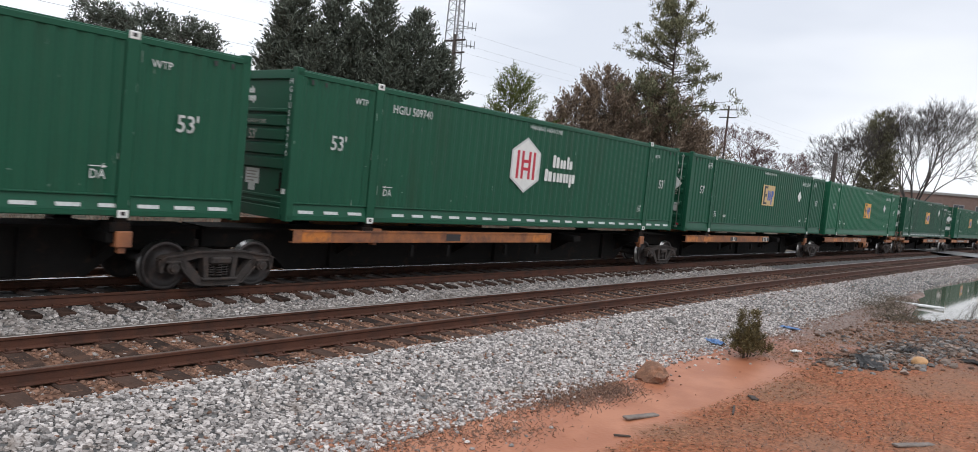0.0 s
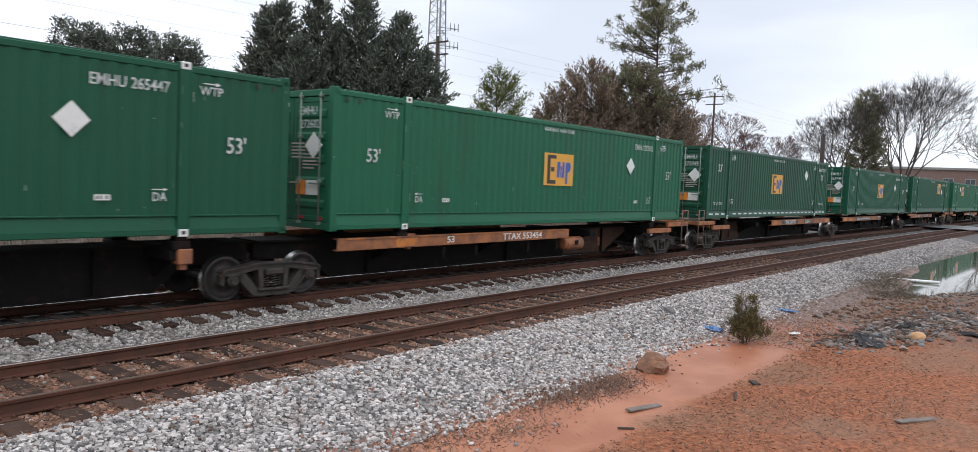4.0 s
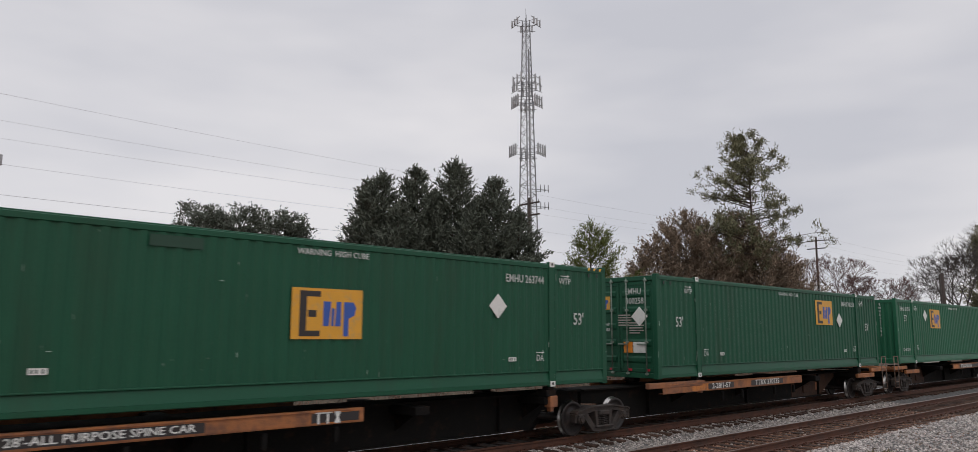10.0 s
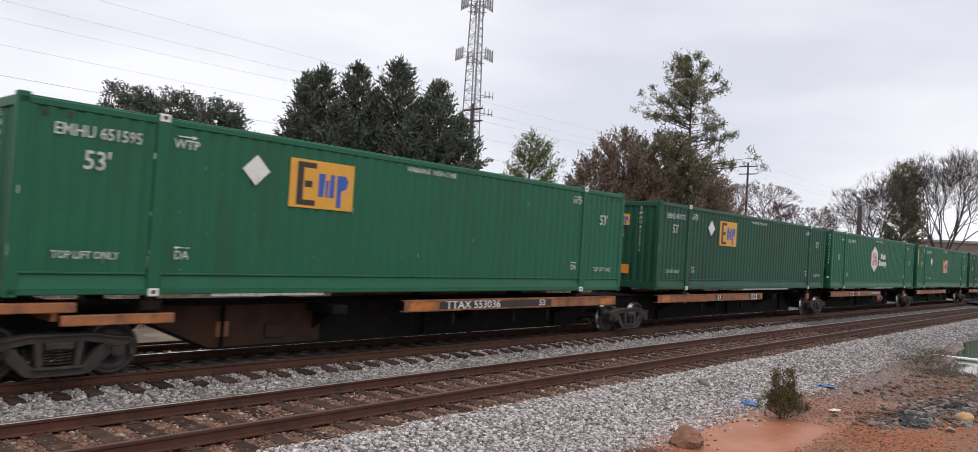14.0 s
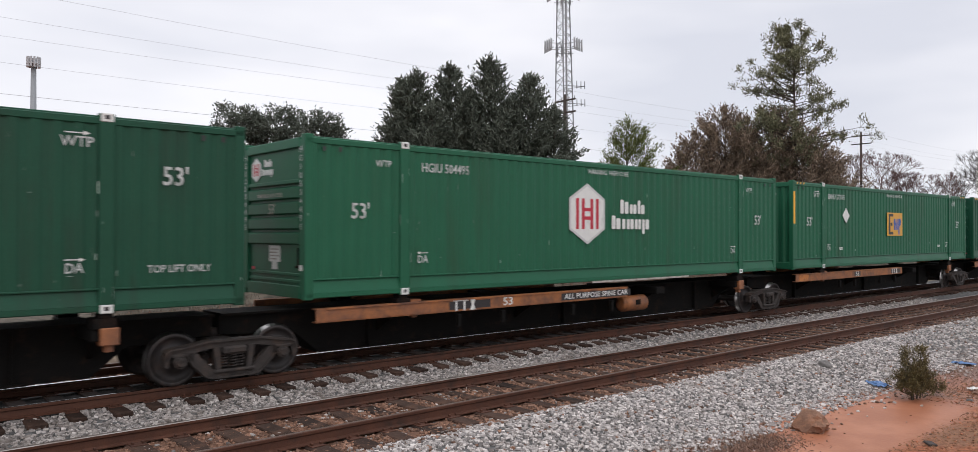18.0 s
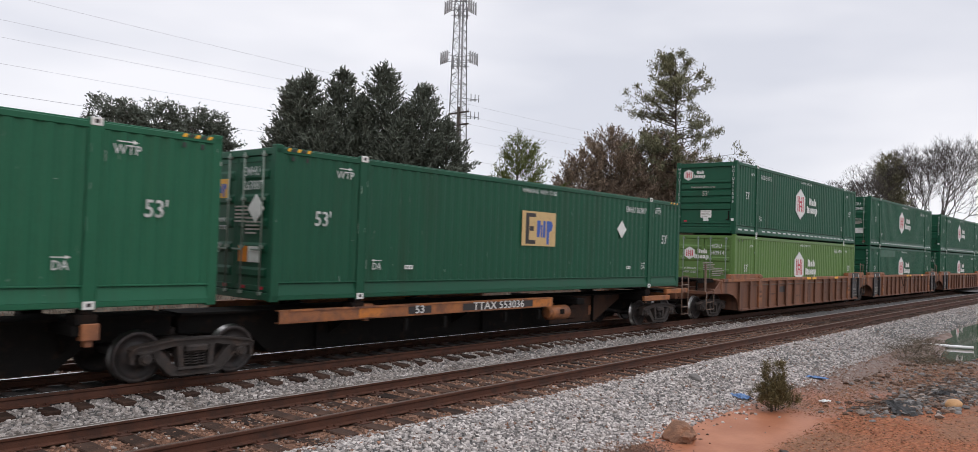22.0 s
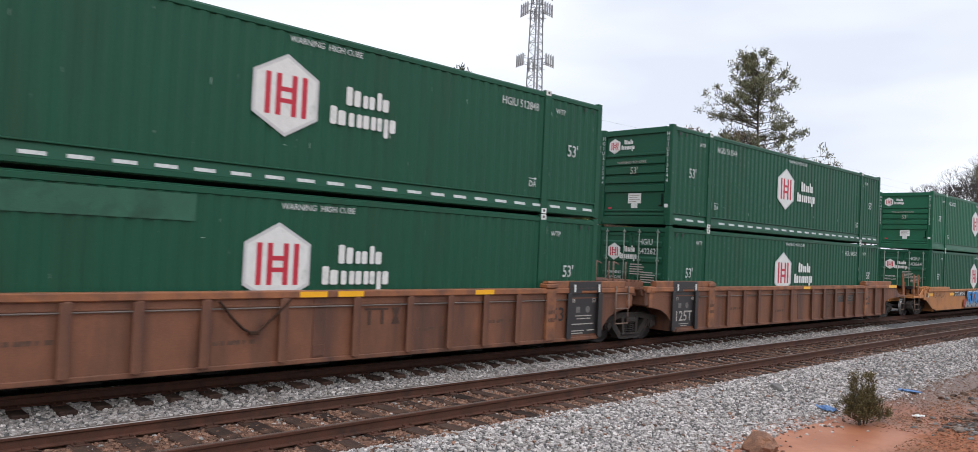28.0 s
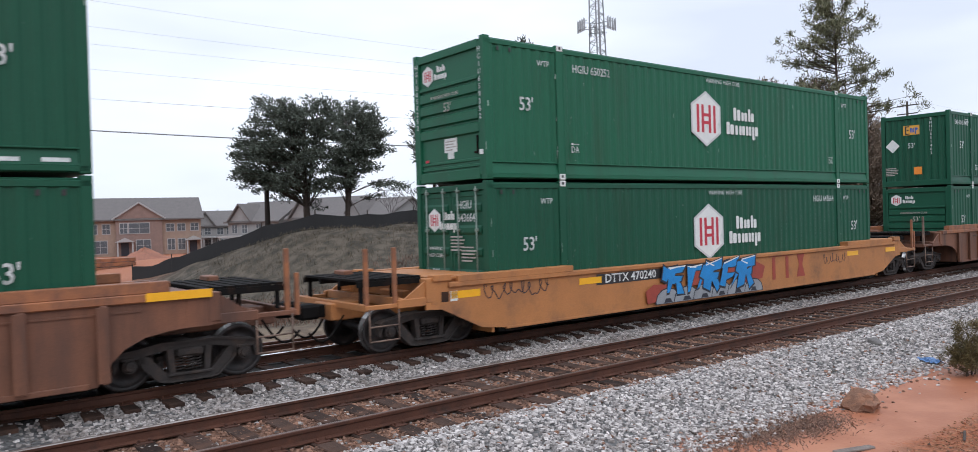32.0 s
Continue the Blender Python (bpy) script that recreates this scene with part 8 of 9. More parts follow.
# ---- silt fence along the top of the bank ----
fence = thing("silt_fence", "sagging black fabric silt fence on wooden stakes", "fence")
FP = [(8.2, 45.5), (9.6, 42.5), (11.2, 39.8), (12.8, 37.6), (15.0, 36.0), (17.5, 35.2), (20.0, 34.8), (22.5, 34.7), (25.0, 34.6), (28, 34.5), (31, 34.2), (34, 34.0), (38, 33.6), (43, 33.2)]
for (x0, y0), (x1, y1) in zip(FP, FP[1:]):
    n = 6
    v = []
    for i in range(n + 1):
        f = i / n
        x, y = x0 + (x1 - x0) * f, y0 + (y1 - y0) * f
        g = ground_z(x, y)
        top = g + 0.78 - 0.16 * math.sin(math.pi * f) + 0.04 * noise.noise((x * 2, y * 2, 4))
        by = 0.10 * math.sin(math.pi * f)
        v += [(x, y - by, g - 0.1), (x, y - by * 0.4, top), (x, y - by * 0.4 + 0.02, top), (x, y - by + 0.02, g - 0.1)]
    q = Build()
    q.add(v, [(4 * i + j, 4 * i + 4 + j, 4 * i + 5 + j, 4 * i + 1 + j) for i in range(n) for j in range(3)])
    part("fence_cloth", q, M_FENCE, fence, "black woven cloth")
    q = Build()
    g = ground_z(x0, y0)
    q.box(x0 - 0.025, x0 + 0.025, y0 + 0.03, y0 + 0.08, g - 0.1, g + 0.98, 0.006)
    part("stake", q, M_POLE, fence)

# ---- houses ----


def window(parent, x, z, w, h, y, panes=2):
    b = Build()
    b.box(x - w / 2 - 0.1, x + w / 2 + 0.1, y - 0.06, y + 0.05, z - 0.1, z + h + 0.1)
    wd = part("window", b, M_TRIM, parent)
    b = Build()
    b.box(x - w / 2, x + w / 2, y - 0.075, y - 0.04, z, z + h)
    part("pane", b, M_PANE, wd)
    b = Build()
    b.box(x - w / 2, x + w / 2, y - 0.09, y - 0.06, z + h / 2 - 0.03, z + h / 2 + 0.03)
    if panes > 1:
        b.box(x - 0.03, x + 0.03, y - 0.088, y - 0.062, z, z + h)
    part("glazing_bar", b, M_TRIM, wd)
    return wd


hx, hy = at(11.0, 119)
hz = ground_z(hx, hy) - 0.2
town = thing("townhouse_row", "row of red and tan brick townhouses with a grey roof", "townhouse", at=pose(hx, hy, hz, 0, 0, -8))
EAVE, RIDGE, HL, DP = 5.5, 8.6, 7.7, 10.0
b = Build()
b.box(-HL - 12, -3.6, 0, DP, 0, EAVE)
part("wall", b, M_BRICK2, town, "tan brick wall")
b = Build()
b.box(-3.6, 2.4, -0.5, DP, 0, EAVE)
part("wall", b, M_BRICK, town, "red brick wall")
b = Build()
b.box(2.4, HL, 0, DP, 0, EAVE)
part("wall", b, M_BRICK2, town, "tan brick wall")
b = Build()
b.prism([(-0.7, EAVE - 0.1), (DP / 2, RIDGE), (DP + 0.7, EAVE - 0.1), (DP + 0.7, EAVE - 0.3), (DP / 2, RIDGE - 0.25), (-0.7, EAVE - 0.3)], -HL - 12, HL + 0.4, "x")
part("roof", b, M_SHINGLE, town, "grey shingle roof")
b = Build()
b.prism([(-3.8, EAVE), (2.6, EAVE), (-0.6, EAVE + 2.1)], -0.55, 3.5, "y")
part("gable", b, M_BRICK, town, "brick gable")
b = Build()
for s in (-1, 1):
    b.bar((-0.6, 1.2, EAVE + 2.25), (-0.6 + s * 3.5, 1.2, EAVE - 0.12), 0.22, 4.0, (0, 1, 0))
part("gable_trim", b, M_TRIM, town, "pale gable trim")
b = Build()
b.prism([(0, EAVE), (DP, EAVE), (DP / 2, RIDGE - 0.2)], HL - 0.02, HL + 0.02, "x")
part("gable_end", b, M_BRICK2, town)
for x, z, w, h, y in ((-2.6, 3.4, 0.9, 1.4, -0.5), (-0.6, 3.4, 2.6, 1.4, -0.5), (-0.1, 0.9, 1.8, 1.5, -0.5), (-6.4, 3.4, 0.9, 1.3, 0), (-4.8, 3.4, 0.9, 1.3, 0), (-5.6, 0.7, 1.7, 1.7, 0), (3.5, 3.6, 1.0, 1.0, 0), (5.0, 3.6, 1.0, 1.0, 0), (6.8, 3.6, 1.0, 1.0, 0), (3.6, 0.9, 0.9, 1.5, 0), (5.0, 0.9, 0.9, 1.5, 0), (-9.0, 3.4, 1.0, 1.3, 0), (-11.0, 3.4, 1.0, 1.3, 0), (-9.5, 0.9, 1.0, 1.5, 0), (-13.0, 3.4, 1.0, 1.3, 0)):
    window(town, x, z, w, h, y)
for x, y in ((-2.5, -0.5), (6.6, 0), (-8.0, 0)):
    b = Build()
    b.box(x - 0.5, x + 0.5, y - 0.06, y + 0.05, 0, 2.1)
    part("door", b, M_GRAFDARK, town, "dark front door")
    b = Build()
    for s in (-1, 1):
        b.box(x + s * 0.95 - 0.1, x + s * 0.95 + 0.1, y - 1.3, y - 1.1, 0, 2.2)
    b.prism([(x - 1.25, 2.2), (x + 1.25, 2.2), (x, 2.8)], y - 1.4, y, "y")
    part("porch", b, M_TRIM, town, "white porch")


def cottage(az, d, w, turn, ridge_el, mat, label):
    x, y = at(az, d)
    z = min(ground_z(x, y), 1.2)
    h = EYE + d * math.tan(radians(ridge_el)) - z
    c = thing("house", label, "house", "houses behind the bank", at=pose(x, y, z, 0, 0, turn))
    e = h * 0.62
    b = Build()
    b.box(-w / 2, w / 2, 0, 9, 0, e)
    part("wall", b, mat, c)
    b = Build()
    b.prism([(-0.5, e - 0.1), (4.5, h), (9.5, e - 0.1), (9.5, e - 0.3), (4.5, h - 0.25), (-0.5, e - 0.3)], -w / 2 - 0.4, w / 2 + 0.4, "x")
    part("roof", b, M_SHINGLE, c, "grey shingle roof")
    b = Build()
    b.prism([(-w * 0.42, e), (-w * 0.02, e), (-w * 0.22, h * 0.92)], -0.3, 3.5, "y")
    part("gable", b, M_SIDING, c, "pale gable")
    b = Build()
    for s in (-1, 1):
        b.bar((-w * 0.22, 1.4, h * 0.95), (-w * 0.22 + s * w * 0.23, 1.4, e - 0.1), 0.2, 4.2, (0, 1, 0))
    part("gable_roof", b, M_SHINGLE, c)
    b = Build()
    b.prism([(0, e), (9, e), (4.5, h - 0.2)], w / 2 - 0.02, w / 2 + 0.02, "x")
    b.prism([(0, e), (9, e), (4.5, h - 0.2)], -w / 2 - 0.02, -w / 2 + 0.02, "x")
    part("gable_end", b, mat, c)
    b = Build()
    b.box(-w * 0.48, w * 0.1, -2.2, 0, e * 0.48, e * 0.54)
    for q in (-0.46, -0.28, -0.1, 0.08):
        b.box(w * q - 0.1, w * q + 0.1, -2.1, -1.9, 0, e * 0.48)
    part("porch", b, M_TRIM, c, "white porch roof on posts")
    for q in (-0.36, -0.16, 0.12, 0.34):
        window(c, w * q, e * 0.62, 0.9, e * 0.26, 0 if q > 0 else -0.0)
        window(c, w * q, e * 0.14, 0.9, e * 0.26, 0)
    return c


cottage(15.6, 135, 7, -10, 1.15, M_SIDING, "small pale house with a porch")
cottage(18.2, 112, 9.5, -62, 1.75, M_SIDING, "grey-roofed house with white porch columns")
cottage(22.6, 105, 10, -66, 2.0, M_SIDING, "pale house with a grey gabled roof")
cottage(26.2, 100, 8, -72, 1.85, M_SIDING, "pale house with a grey roof")
cottage(2.0, 125, 14, 0, 2.6, M_BRICK2, "tan townhouse with a grey roof")

# red clay spoil heaps and stacked timber before the houses
for az, d, rx, ry, hh, sd in ((11.0, 88, 3.3, 3, 1.55, 1), (7.6, 90, 4, 3, 0.9, 2), (16.2, 50, 2.6, 2.2, 0.75, 3)):
    x, y = at(az, d)
    g = ground_z(x, y)
    n1, n2 = 22, 7
    v, f = [], []
    for j in range(n2 + 1):
        for i in range(n1):
            a, q = 2 * math.pi * i / n1, j / n2
            wob = 1 + 0.25 * noise.noise((math.cos(a) * 1.5, math.sin(a) * 1.5, sd + q))
            v.append((x + math.cos(a) * rx * q * wob, y + math.sin(a) * ry * q * wob, g - 0.15 + hh * (1 - q) ** 0.9 * (1 + 0.2 * noise.noise((math.cos(a) * 3, math.sin(a) * 3, q * 4 + sd)))))
    for j in range(n2):
        for i in range(n1):
            f.append((j * n1 + i, j * n1 + (i + 1) % n1, (j + 1) * n1 + (i + 1) % n1, (j + 1) * n1 + i))
    heap = new("dirt_heap", mesh_np("dirt_heap", v, f, material("red_clay", (0.25, 0.105, 0.065), 0.9, vary=0.3, scale=2, fine=12, bump=0.4), smooth=True))
    tagged(heap, "bare red clay spoil heap", "dirt heap")
x, y = at(8.2, 62)
g = ground_z(x, y)
tim = thing("timber_stack", "stack of reddish timber boards on the ground", "timber", at=pose(x, y, g, 0, 0, -6))
for k in range(3):
    b = Build()
    b.box(-2.6 + 0.1 * k, 2.4, -0.6, 0.6, k * 0.32, k * 0.32 + 0.26, 0.02)
    part("board_bundle", b, M_BROWNTOP, tim)

# brick building past the crossing
bx, by = at(80.4, 150)
blk = thing("brick_building", "long flat-roofed brown brick building", "building", at=pose(bx, by, 0, 0, 0, -78))
b = Build()
b.box(-14, 6.5, 0, 14, -0.6, 7.4)
part("wall", b, M_BRICK, blk, "brown brick wall")
b = Build()
b.box(-14.2, 6.7, -0.2, 14.2, 7.4, 7.8)
part("parapet", b, M_CONCRETE, blk)
for i in range(6):
    window(blk, -12 + i * 3.2, 4.2, 1.4, 1.7, 0)
# low sheds past the train
sx, sy = at(77.8, 170)
shed = thing("long_shed", "low reddish-brown building behind the far train", "building", at=pose(sx, sy, 0, 0, 0, -70))
b = Build()
b.box(-22, 22, 0, 12, -0.6, 5.2)
part("wall", b, M_BRICK, shed)
b = Build()
b.box(-22.4, 22.4, -0.4, 12.4, 5.2, 5.5)
part("roof", b, M_SHINGLE, shed)

# ---- signal bridge over the tracks ----
gx, gy = 73.0, 10.25
sig = thing("signal_gantry", "silver cantilever signal with black signal heads", "signal", at=Matrix.Translation((gx, gy, 0.12)))
b = Build()
b.tube((0.0, -6.2, -0.9), (0.0, -6.2, 8.2), 0.16, n=10)
part("mast", b, M_GALV, sig)
b = Build()
for dz in (7.2, 8.0):
    for dx in (-0.3, 0.3):
        b.tube((dx, -6.2, dz), (dx, 0.6, dz), 0.05, n=6)
for i in range(9):
    y = -6.0 + i * 0.8
    b.tube((-0.3, y, 7.2), (-0.3, y + 0.4, 8.0), 0.03, n=5)
    b.tube((-0.3, y + 0.4, 8.0), (-0.3, y + 0.8, 7.2), 0.03, n=5)
b.box(-0.5, 0.5, -6.2, 0.6, 7.12, 7.18)
part("arm", b, M_GALV, sig, "silver lattice arm")
for y, z in ((0.0, 7.9), (0.05, 7.05)):
    b = Build()
    b.tube((-0.55, y, z), (-0.45, y, z), 0.36, n=18)
    b.tube((-0.80, y, z + 0.12), (-0.45, y, z + 0.12), 0.12, n=10)
    b.tube((-0.80, y, z - 0.14), (-0.45, y, z - 0.14), 0.12, n=10)
    b.box(-0.45, -0.2, y - 0.16, y + 0.16, z - 0.35, z + 0.35, 0.02)
    part("signal_head", b, M_GRAFDARK, sig, "black signal head")

# ---- small things on the near ground ----


def lump(name, x, y, size, mat, seed, label, category="stone", flat=(1.0, 0.85, 0.72), sink=0.25, detail=3, rough=0.25, facets=0):
    bm = bmesh.new()
    bmesh.ops.create_icosphere(bm, subdivisions=detail, radius=1.0)
    for q in bm.verts:
        n = noise.noise(Vector(q.co) * 1.3 + Vector((seed, 0, 0))) * rough * 1.4 + noise.noise(Vector(q.co) * 3.7 + Vector((seed, 5, 0))) * rough * 0.5
        q.co = Vector((q.co.x * flat[0], q.co.y * flat[1], q.co.z * flat[2])) * (1 + n) * size
    # broken flat faces
    rf = random.Random(seed)
    for k in range(facets):
        d = Vector((rf.uniform(-1, 1), rf.uniform(-1, 1), rf.uniform(-0.3, 1))).normalized()
        cut = size * rf.uniform(0.62, 0.80)
        for q in bm.verts:
            over = q.co.dot(d) - cut
            if over > 0:
                q.co -= d * over * 0.92
    me = bpy.data.meshes.new(name)
    bm.to_mesh(me)
    bm.free()
    me.materials.append(mat)
    me.polygons.foreach_set("use_smooth", [detail > 2 and not facets] * len(me.polygons))
    ob = new(name, me)
    ob.matrix_basis = pose(x, y, ground_z(x, y) + size * flat[2] * (1 - sink) * 0.8, 0, 0, seed * 37)
    return tagged(ob, label, category)


lump("rock", 10.95, 6.0, 0.27, M_ROCK, 4, "rough brown rock at the foot of the ballast", flat=(1.05, 0.9, 0.70), rough=0.42, detail=3, facets=9)
lump("rock", 17.2, 3.5, 0.17, M_PALESTONE, 5, "rounded yellowish stone on red dirt", flat=(1.15, 0.9, 0.62), rough=0.12)
lump("dark_stone", 15.1, 7.95, 0.12, M_GREYROCK, 7, "dark lump lying on the grey ballast", flat=(1.3, 0.8, 0.7))
# pine seedling
sx, sy = 14.5, 5.95
seed_z = ground_z(sx, sy)
bush = thing("pine_seedling", "small scruffy pine seedling beside the ballast", "shrub", at=Matrix.Translation((sx, sy, seed_z)))
rb, rnp = random.Random(3), np.random.RandomState(3)
b = Build()
cen, drs, size = [], [], []
for ox, oy, hh, wd, n in ((-0.20, 0.0, 0.90, 0.17, 46), (0.08, -0.02, 0.93, 0.15, 46), (0.26, 0.03, 0.62, 0.15, 30), (-0.34, 0.0, 0.48, 0.15, 26), (-0.08, 0.05, 0.42, 0.36, 60), (0.34, -0.05, 0.36, 0.22, 34), (0.64, -0.1, 0.17, 0.12, 16)):
    limb_chain(b, (ox * 0.4, oy * 0.4, 0), (ox * 0.7 if ox < 0.5 else 3, oy * 0.8, 1), hh * 0.95, 0.014, 0.005, rb, 4, 0.15, 5)
    for i in range(n):
        f = rb.random()
        a, z = rb.uniform(0, 6.283), (0.05 + 0.92 * f) * hh
        ln = wd * (1 - 0.55 * f) * rb.uniform(0.4, 1.1)
        lean = ox * (0.5 + 0.5 * f) if ox < 0.5 else ox
        e = (lean + math.cos(a) * ln, oy + math.sin(a) * ln, z + ln * 0.4)
        b.tube((lean, oy, z), e, 0.005, 0.003, n=3, cap=False)
        cen.append(e)
        drs.append((math.cos(a) * 0.5, math.sin(a) * 0.5, 0.8))
        size.append(0.11)
part("stem", b, M_BARK, bush)
cc, ca = sprays(cen, drs, size, rnp, 26, 0.7)
v, f = leaf_quads(cc, ca, 0.075, 0.010, rnp)
part("needles", mesh_np("needles", v, f, M_BUSH), None, bush, "olive-brown needles")


def crumple(name, x, y, w, d, h, mat, seed, label, category):
    n = 9
    v, f = [], []
    for i in range(n):
        for j in range(n):
            p, q = i / (n - 1) - 0.5, j / (n - 1) - 0.5
            v.append((p * w * (1 + 0.3 * noise.noise((p * 4, q * 4, seed))), q * d * (1 + 0.3 * noise.noise((q * 4, p * 4, seed + 2))), h * (0.5 + noise.noise((p * 6, q * 6, seed + 1)))))
    for i in range(n - 1):
        for j in range(n - 1):
            f.append((i * n + j, (i + 1) * n + j, (i + 1) * n + j + 1, i * n + j + 1))
    ob = new(name, mesh_np(name, v, f, mat))
    m = ob.modifiers.new("thickness", "SOLIDIFY")
    m.thickness = 0.006
    ob.matrix_basis = pose(x, y, ground_z(x, y) + 0.02, 0, 0, seed * 50)
    return tagged(ob, label, category)


crumple("plastic_scrap", 15.05, 6.85, 0.5, 0.28, 0.07, M_BLUEBAG, 1, "crumpled blue plastic scrap on the ballast", "litter")
crumple("plastic_scrap", 19.07, 6.8, 0.45, 0.2, 0.05, M_BLUEBAG, 2, "crumpled blue plastic scrap on the ballast", "litter")
crumple("paper_scrap", 16.25, 5.62, 0.22, 0.12, 0.05, M_WHITE, 3, "small white scrap of litter on the dirt", "litter")
crumple("black_sheet", 16.3, 4.2, 1.4, 0.42, 0.09, M_FENCE, 4, "crumpled black sheeting on the rubble", "sheeting")
crumple("black_sheet", 18.65, 2.56, 0.9, 0.35, 0.08, M_FENCE, 5, "crumpled black sheeting on the dirt", "sheeting")
crumple("black_sheet", 18.6, 3.95, 0.6, 0.3, 0.12, M_FENCE, 7, "crumpled black sheeting under stones", "sheeting")
# planks and sticks
for x, y, ln, w, h, a, label in ((8.98, 5.01, 0.62, 0.11, 0.03, -12, "short grey weathered plank end"), (10.54, 4.41, 0.55, 0.03, 0.03, 22, "dark stick on wet clay"), (8.1, 4.75, 0.22, 0.03, 0.025, -40, "dark stick on red dirt"), (11.57, 4.55, 0.24, 0.11, 0.03, 40, "dark bark chip on red dirt"), (10.94, 2.17, 0.7, 0.10, 0.03, -25, "grey board scrap on red dirt"), (8.0, 6.7, 0.22, 0.03, 0.03, 70, "small stick by the ballast")):
    b = Build()
    b.box(-ln / 2, ln / 2, -w / 2, w / 2, 0, h, 0.008)
    tagged(part("plank" if w > 0.05 else "stick", b, (M_BOARD if "grey" in label else M_POLE) if w > 0.05 else M_BARK, None, at=pose(x, y, ground_z(x, y) + 0.005, 0, 2, a)), label, "wood scrap")
# pipe and a post at the water
p0, p1 = (30.86, 6.75), (31.18, 5.87)
b = Build()
b.tube((-0.6, 0, 0), (1.0, 0, 0), 0.05, n=14)
tagged(part("white_pipe", b, M_PVC, None, at=pose(p0[0], p0[1], -0.55, 0, 0, math.degrees(math.atan2(p1[1] - p0[1], p1[0] - p0[0])))), "white plastic pipe lying at the water", "pipe")
lump("rock", 31.2, 5.6, 0.24, M_GREYROCK, 9, "dark stone at the end of the pipe")
# rubble heap, pebbles, dry grass
r = np.random.RandomState(31)


def scatter(name, count, area, size, mats, share, seed, label, category, lift=0.3):
    r = np.random.RandomState(seed)
    vs, fs, mi = [], [], []
    forms = [ICO_V * r.uniform(0.6, 1.2, (12, 1)) * np.array([1.2, 0.9, 0.7]) for _ in range(12)]
    k = 0
    while k < count:
        x, y = area(r)
        s = size * r.uniform(0.4, 1.6) ** 1.5
        a = r.uniform(0, 6.283)
        p = forms[r.randint(12)] * s
        p = np.stack([p[:, 0] * math.cos(a) - p[:, 1] * math.sin(a), p[:, 0] * math.sin(a) + p[:, 1] * math.cos(a), p[:, 2]], 1)
        vs.append(p + (x, y, ground_z(x, y) + s * lift))
        fs.append(ICO_F + 12 * k)
        mi.append(np.full(20, 1 if r.rand() < share else 0))
        k += 1
    return tagged(new(name, mesh_np(name, np.concatenate(vs), np.concatenate(fs), mats, np.concatenate(mi))), label, category, kind="stuff")


M_RUBBLE = material("rubble_stone", (0.21, 0.160, 0.130), 0.85, vary=0.3, scale=12, fine=60, bump=0.4, island=0.55)
M_CLOD = material("dirt_clod", (0.30, 0.115, 0.060), 0.9, vary=0.3, scale=20, fine=90, bump=0.4, island=0.5)
M_DARKCLOD = material("dark_clod", (0.13, 0.075, 0.05), 0.9, vary=0.3, scale=20, fine=90, bump=0.4, island=0.5)
scatter("rubble", 1700, lambda q: (lambda f: (15.8 + 5.7 * f + q.normal() * 0.5, 4.5 - 1.0 * f + q.normal() * 0.42))(q.rand()), 0.036, [M_GREYROCK, M_DARKCLOD], 0.5, 1, "grey broken rubble and stones", "rubble")
scatter("rubble", 230, lambda q: (lambda f: (16.0 + 5.6 * f + q.normal() * 0.5, 4.35 - 0.9 * f + q.normal() * 0.40))(q.rand()), 0.058, [M_RUBBLE, M_GREYROCK], 0.4, 6, "grey and brown broken stones heaped on the dirt", "rubble")
scatter("dirt_clods", 3800, lambda q: ((lambda x: (x, min(line_y(x) - GAP - (5.05 if x < 14.6 else 4.3) - abs(q.normal()) * 1.7, 9)))(q.uniform(4.5, 24))), 0.012, [M_CLOD, M_DARKCLOD], 0.15, 2, "red clay clods and gravel", "gravel")
scatter("pebbles", 1300, lambda q: ((lambda x: (x, line_y(x) - GAP - 3.2 - abs(q.normal()) * 0.45))(q.uniform(3, 24))), 0.019, [M_STONE, M_STONEBROWN], 0.4, 3, "scattered grey pebbles on the clay", "gravel")
scatter("bank_stones", 1500, lambda q: (q.uniform(19, 34), q.uniform(2.2, 6.2)), 0.04, [M_DARKCLOD, M_GREYROCK], 0.3, 4, "dark stones and dirt by the water", "gravel")


# broken twigs and brush over the rubble
r = np.random.RandomState(21)
b = Build()
for _ in range(260):
    q = r.rand()
    x, y = 15.8 + 5.7 * q + r.normal() * 0.45, 4.5 - 1.0 * q + r.normal() * 0.38
    a, ln = r.uniform(0, 6.283), r.uniform(0.1, 0.55)
    z = ground_z(x, y) + r.uniform(0.01, 0.09)
    b.tube((x, y, z), (x + math.cos(a) * ln, y + math.sin(a) * ln, z + r.uniform(-0.03, 0.05)), 0.006, 0.004, n=4, cap=False)
tagged(part("brush_pile", b, M_BARK, None), "dark broken twigs over the rubble", "brush", kind="stuff")


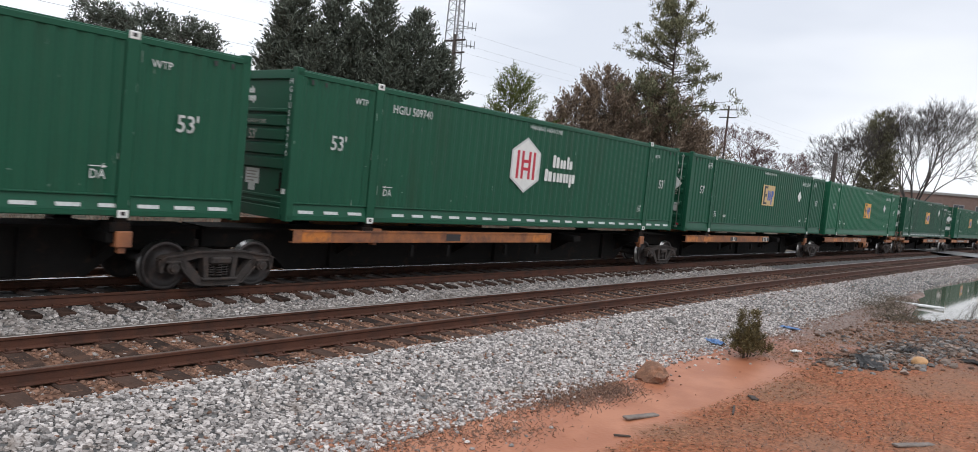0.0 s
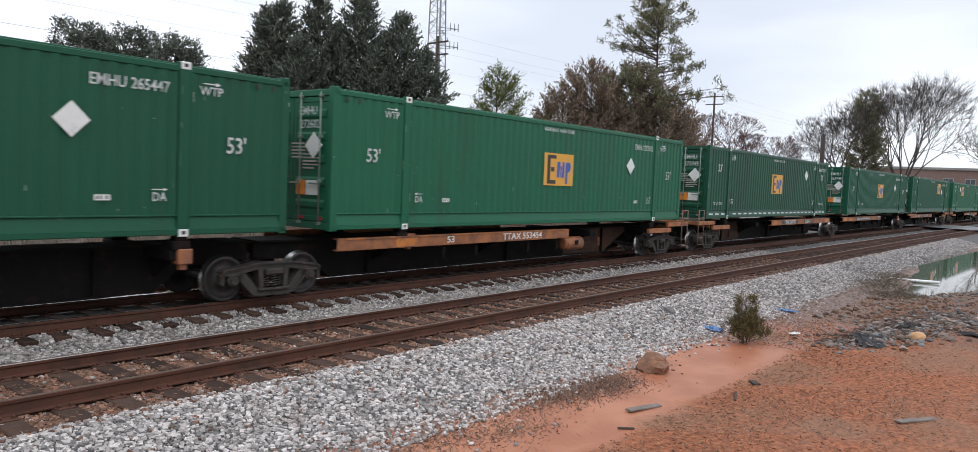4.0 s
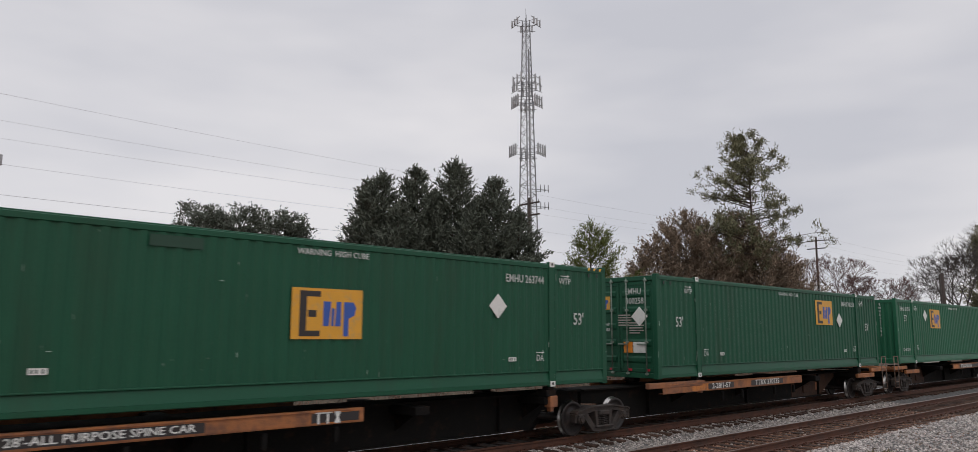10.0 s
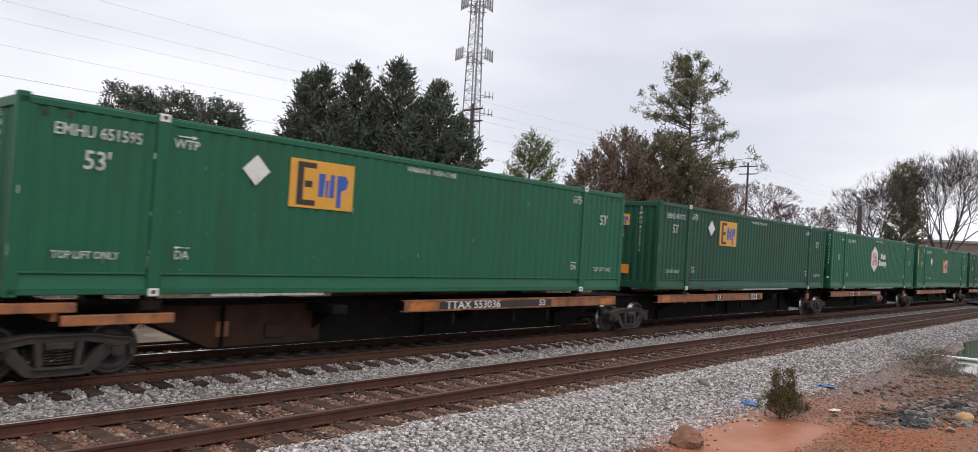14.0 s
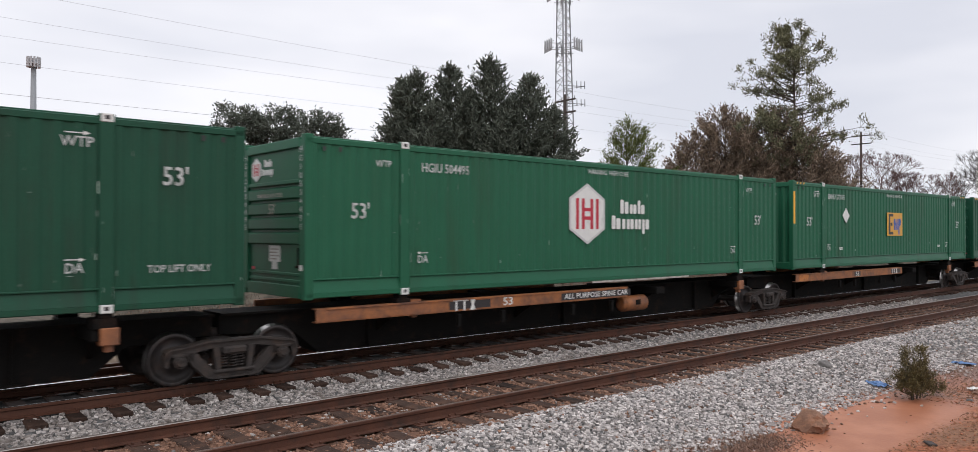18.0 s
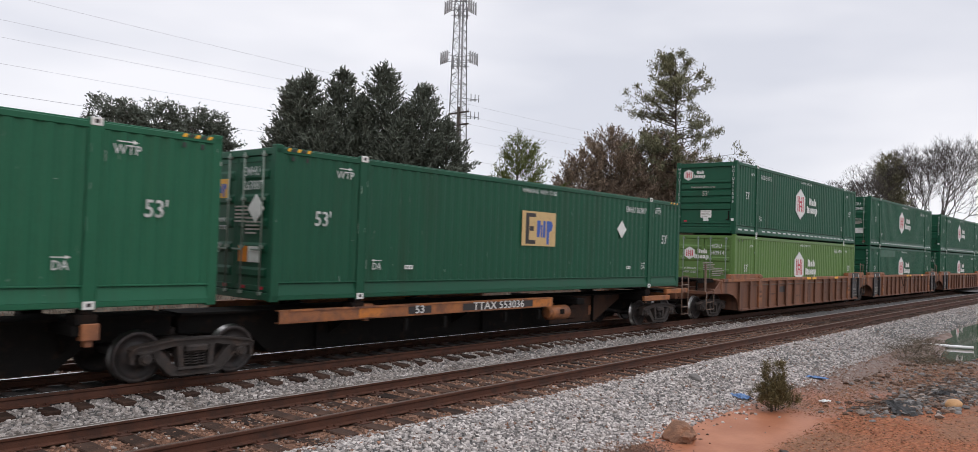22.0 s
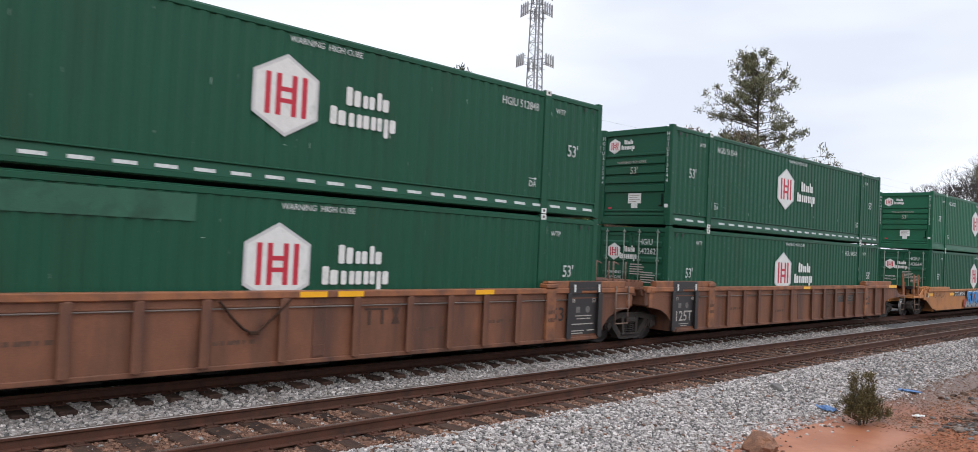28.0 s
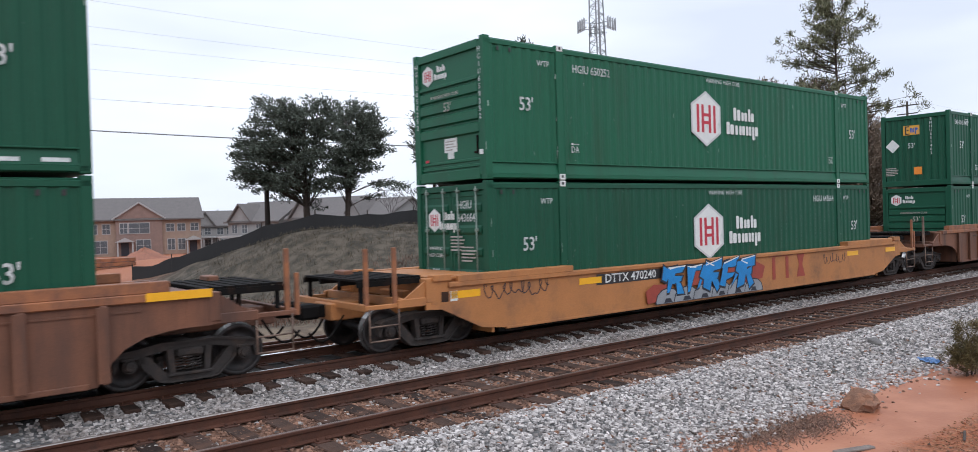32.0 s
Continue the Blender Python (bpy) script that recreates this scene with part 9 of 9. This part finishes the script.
def grass(name, spots, mat, seed, label, length=0.06):
    r = np.random.RandomState(seed)
    c, a = [], []
    for x, y, rad, n in spots:
        for _ in range(n):
            px, py = x + r.normal() * rad, y + r.normal() * rad * 0.6
            c.append((px, py, ground_z(px, py)))
            a.append((r.normal() * 0.9, r.normal() * 0.9, 0.5))
    v, f = leaf_quads(np.array(c), np.array(a), length, 0.010, r)
    return tagged(new(name, mesh_np(name, v, f, mat)), label, "grass", kind="stuff")


grass("dry_grass", [(9.57, 6.06, 0.42, 3400), (8.6, 6.15, 0.40, 2200), (7.6, 6.2, 0.35, 600), (6.27, 6.0, 0.5, 1100), (7.0, 5.6, 0.4, 500), (5.2, 6.0, 0.45, 700), (15.8, 6.2, 0.5, 500), (17.5, 6.6, 0.8, 800), (20.0, 6.8, 1.2, 1200), (23.5, 6.7, 1.4, 1400), (26.5, 7.0, 1.2, 900), (17, 5.4, 1.2, 700), (21, 5.3, 1.6, 900), (9.5, 3.2, 0.9, 500), (11.5, 2.6, 0.8, 400)], M_DRYGRASS, 8, "dry reddish-brown grass along the ballast")
grass("pond_edge_grass", [(25.5, 5.9, 0.7, 800), (28, 6.9, 0.9, 900), (31, 7.2, 0.9, 700), (30, 4.2, 1.2, 900)], M_WEED, 9, "dead brown weeds at the water's edge", 0.24)

# pine straw and leaf litter over the red dirt
M_LITTER = material("leaf_litter", (0.25, 0.135, 0.072), 0.9, vary=0.3, scale=8, bump=0, island=0.6)
r = np.random.RandomState(44)
lc, la = [], []
while len(lc) < 22000:
    x = r.uniform(4.5, 26)
    y = line_y(x) - GAP - (5.05 if x < 14.6 else 4.2) - abs(r.normal()) * 2.0
    if noise.noise((x * 0.7, y * 0.9, 8.0)) < -0.25 + 0.4 * r.rand() - 0.2:
        continue
    lc.append((x, y, ground_z(x, y) + r.uniform(0.003, 0.02)))
    la.append((r.normal(), r.normal(), r.normal() * 0.18))
v, f = leaf_quads(np.array(lc), np.array(la), 0.045, 0.009, r)
tagged(new("leaf_litter", mesh_np("leaf_litter", v, f, M_LITTER)), "tan pine straw and leaf litter on red dirt", "litter", kind="stuff")


def motions():
    for ob, u, z in MOVERS:
        walk(ob, [(float(t), on_track(u - passed(t), z)) for t in range(33)])
    for ob, m, radius in WHEELS:
        rows = []
        for k in range(0, 481):
            t = k * 2 / 30
            rows.append((t, m @ Matrix.Rotation(-(passed(t) - passed(0)) / radius, 4, "Y")))
        walk(ob, rows)


motions()
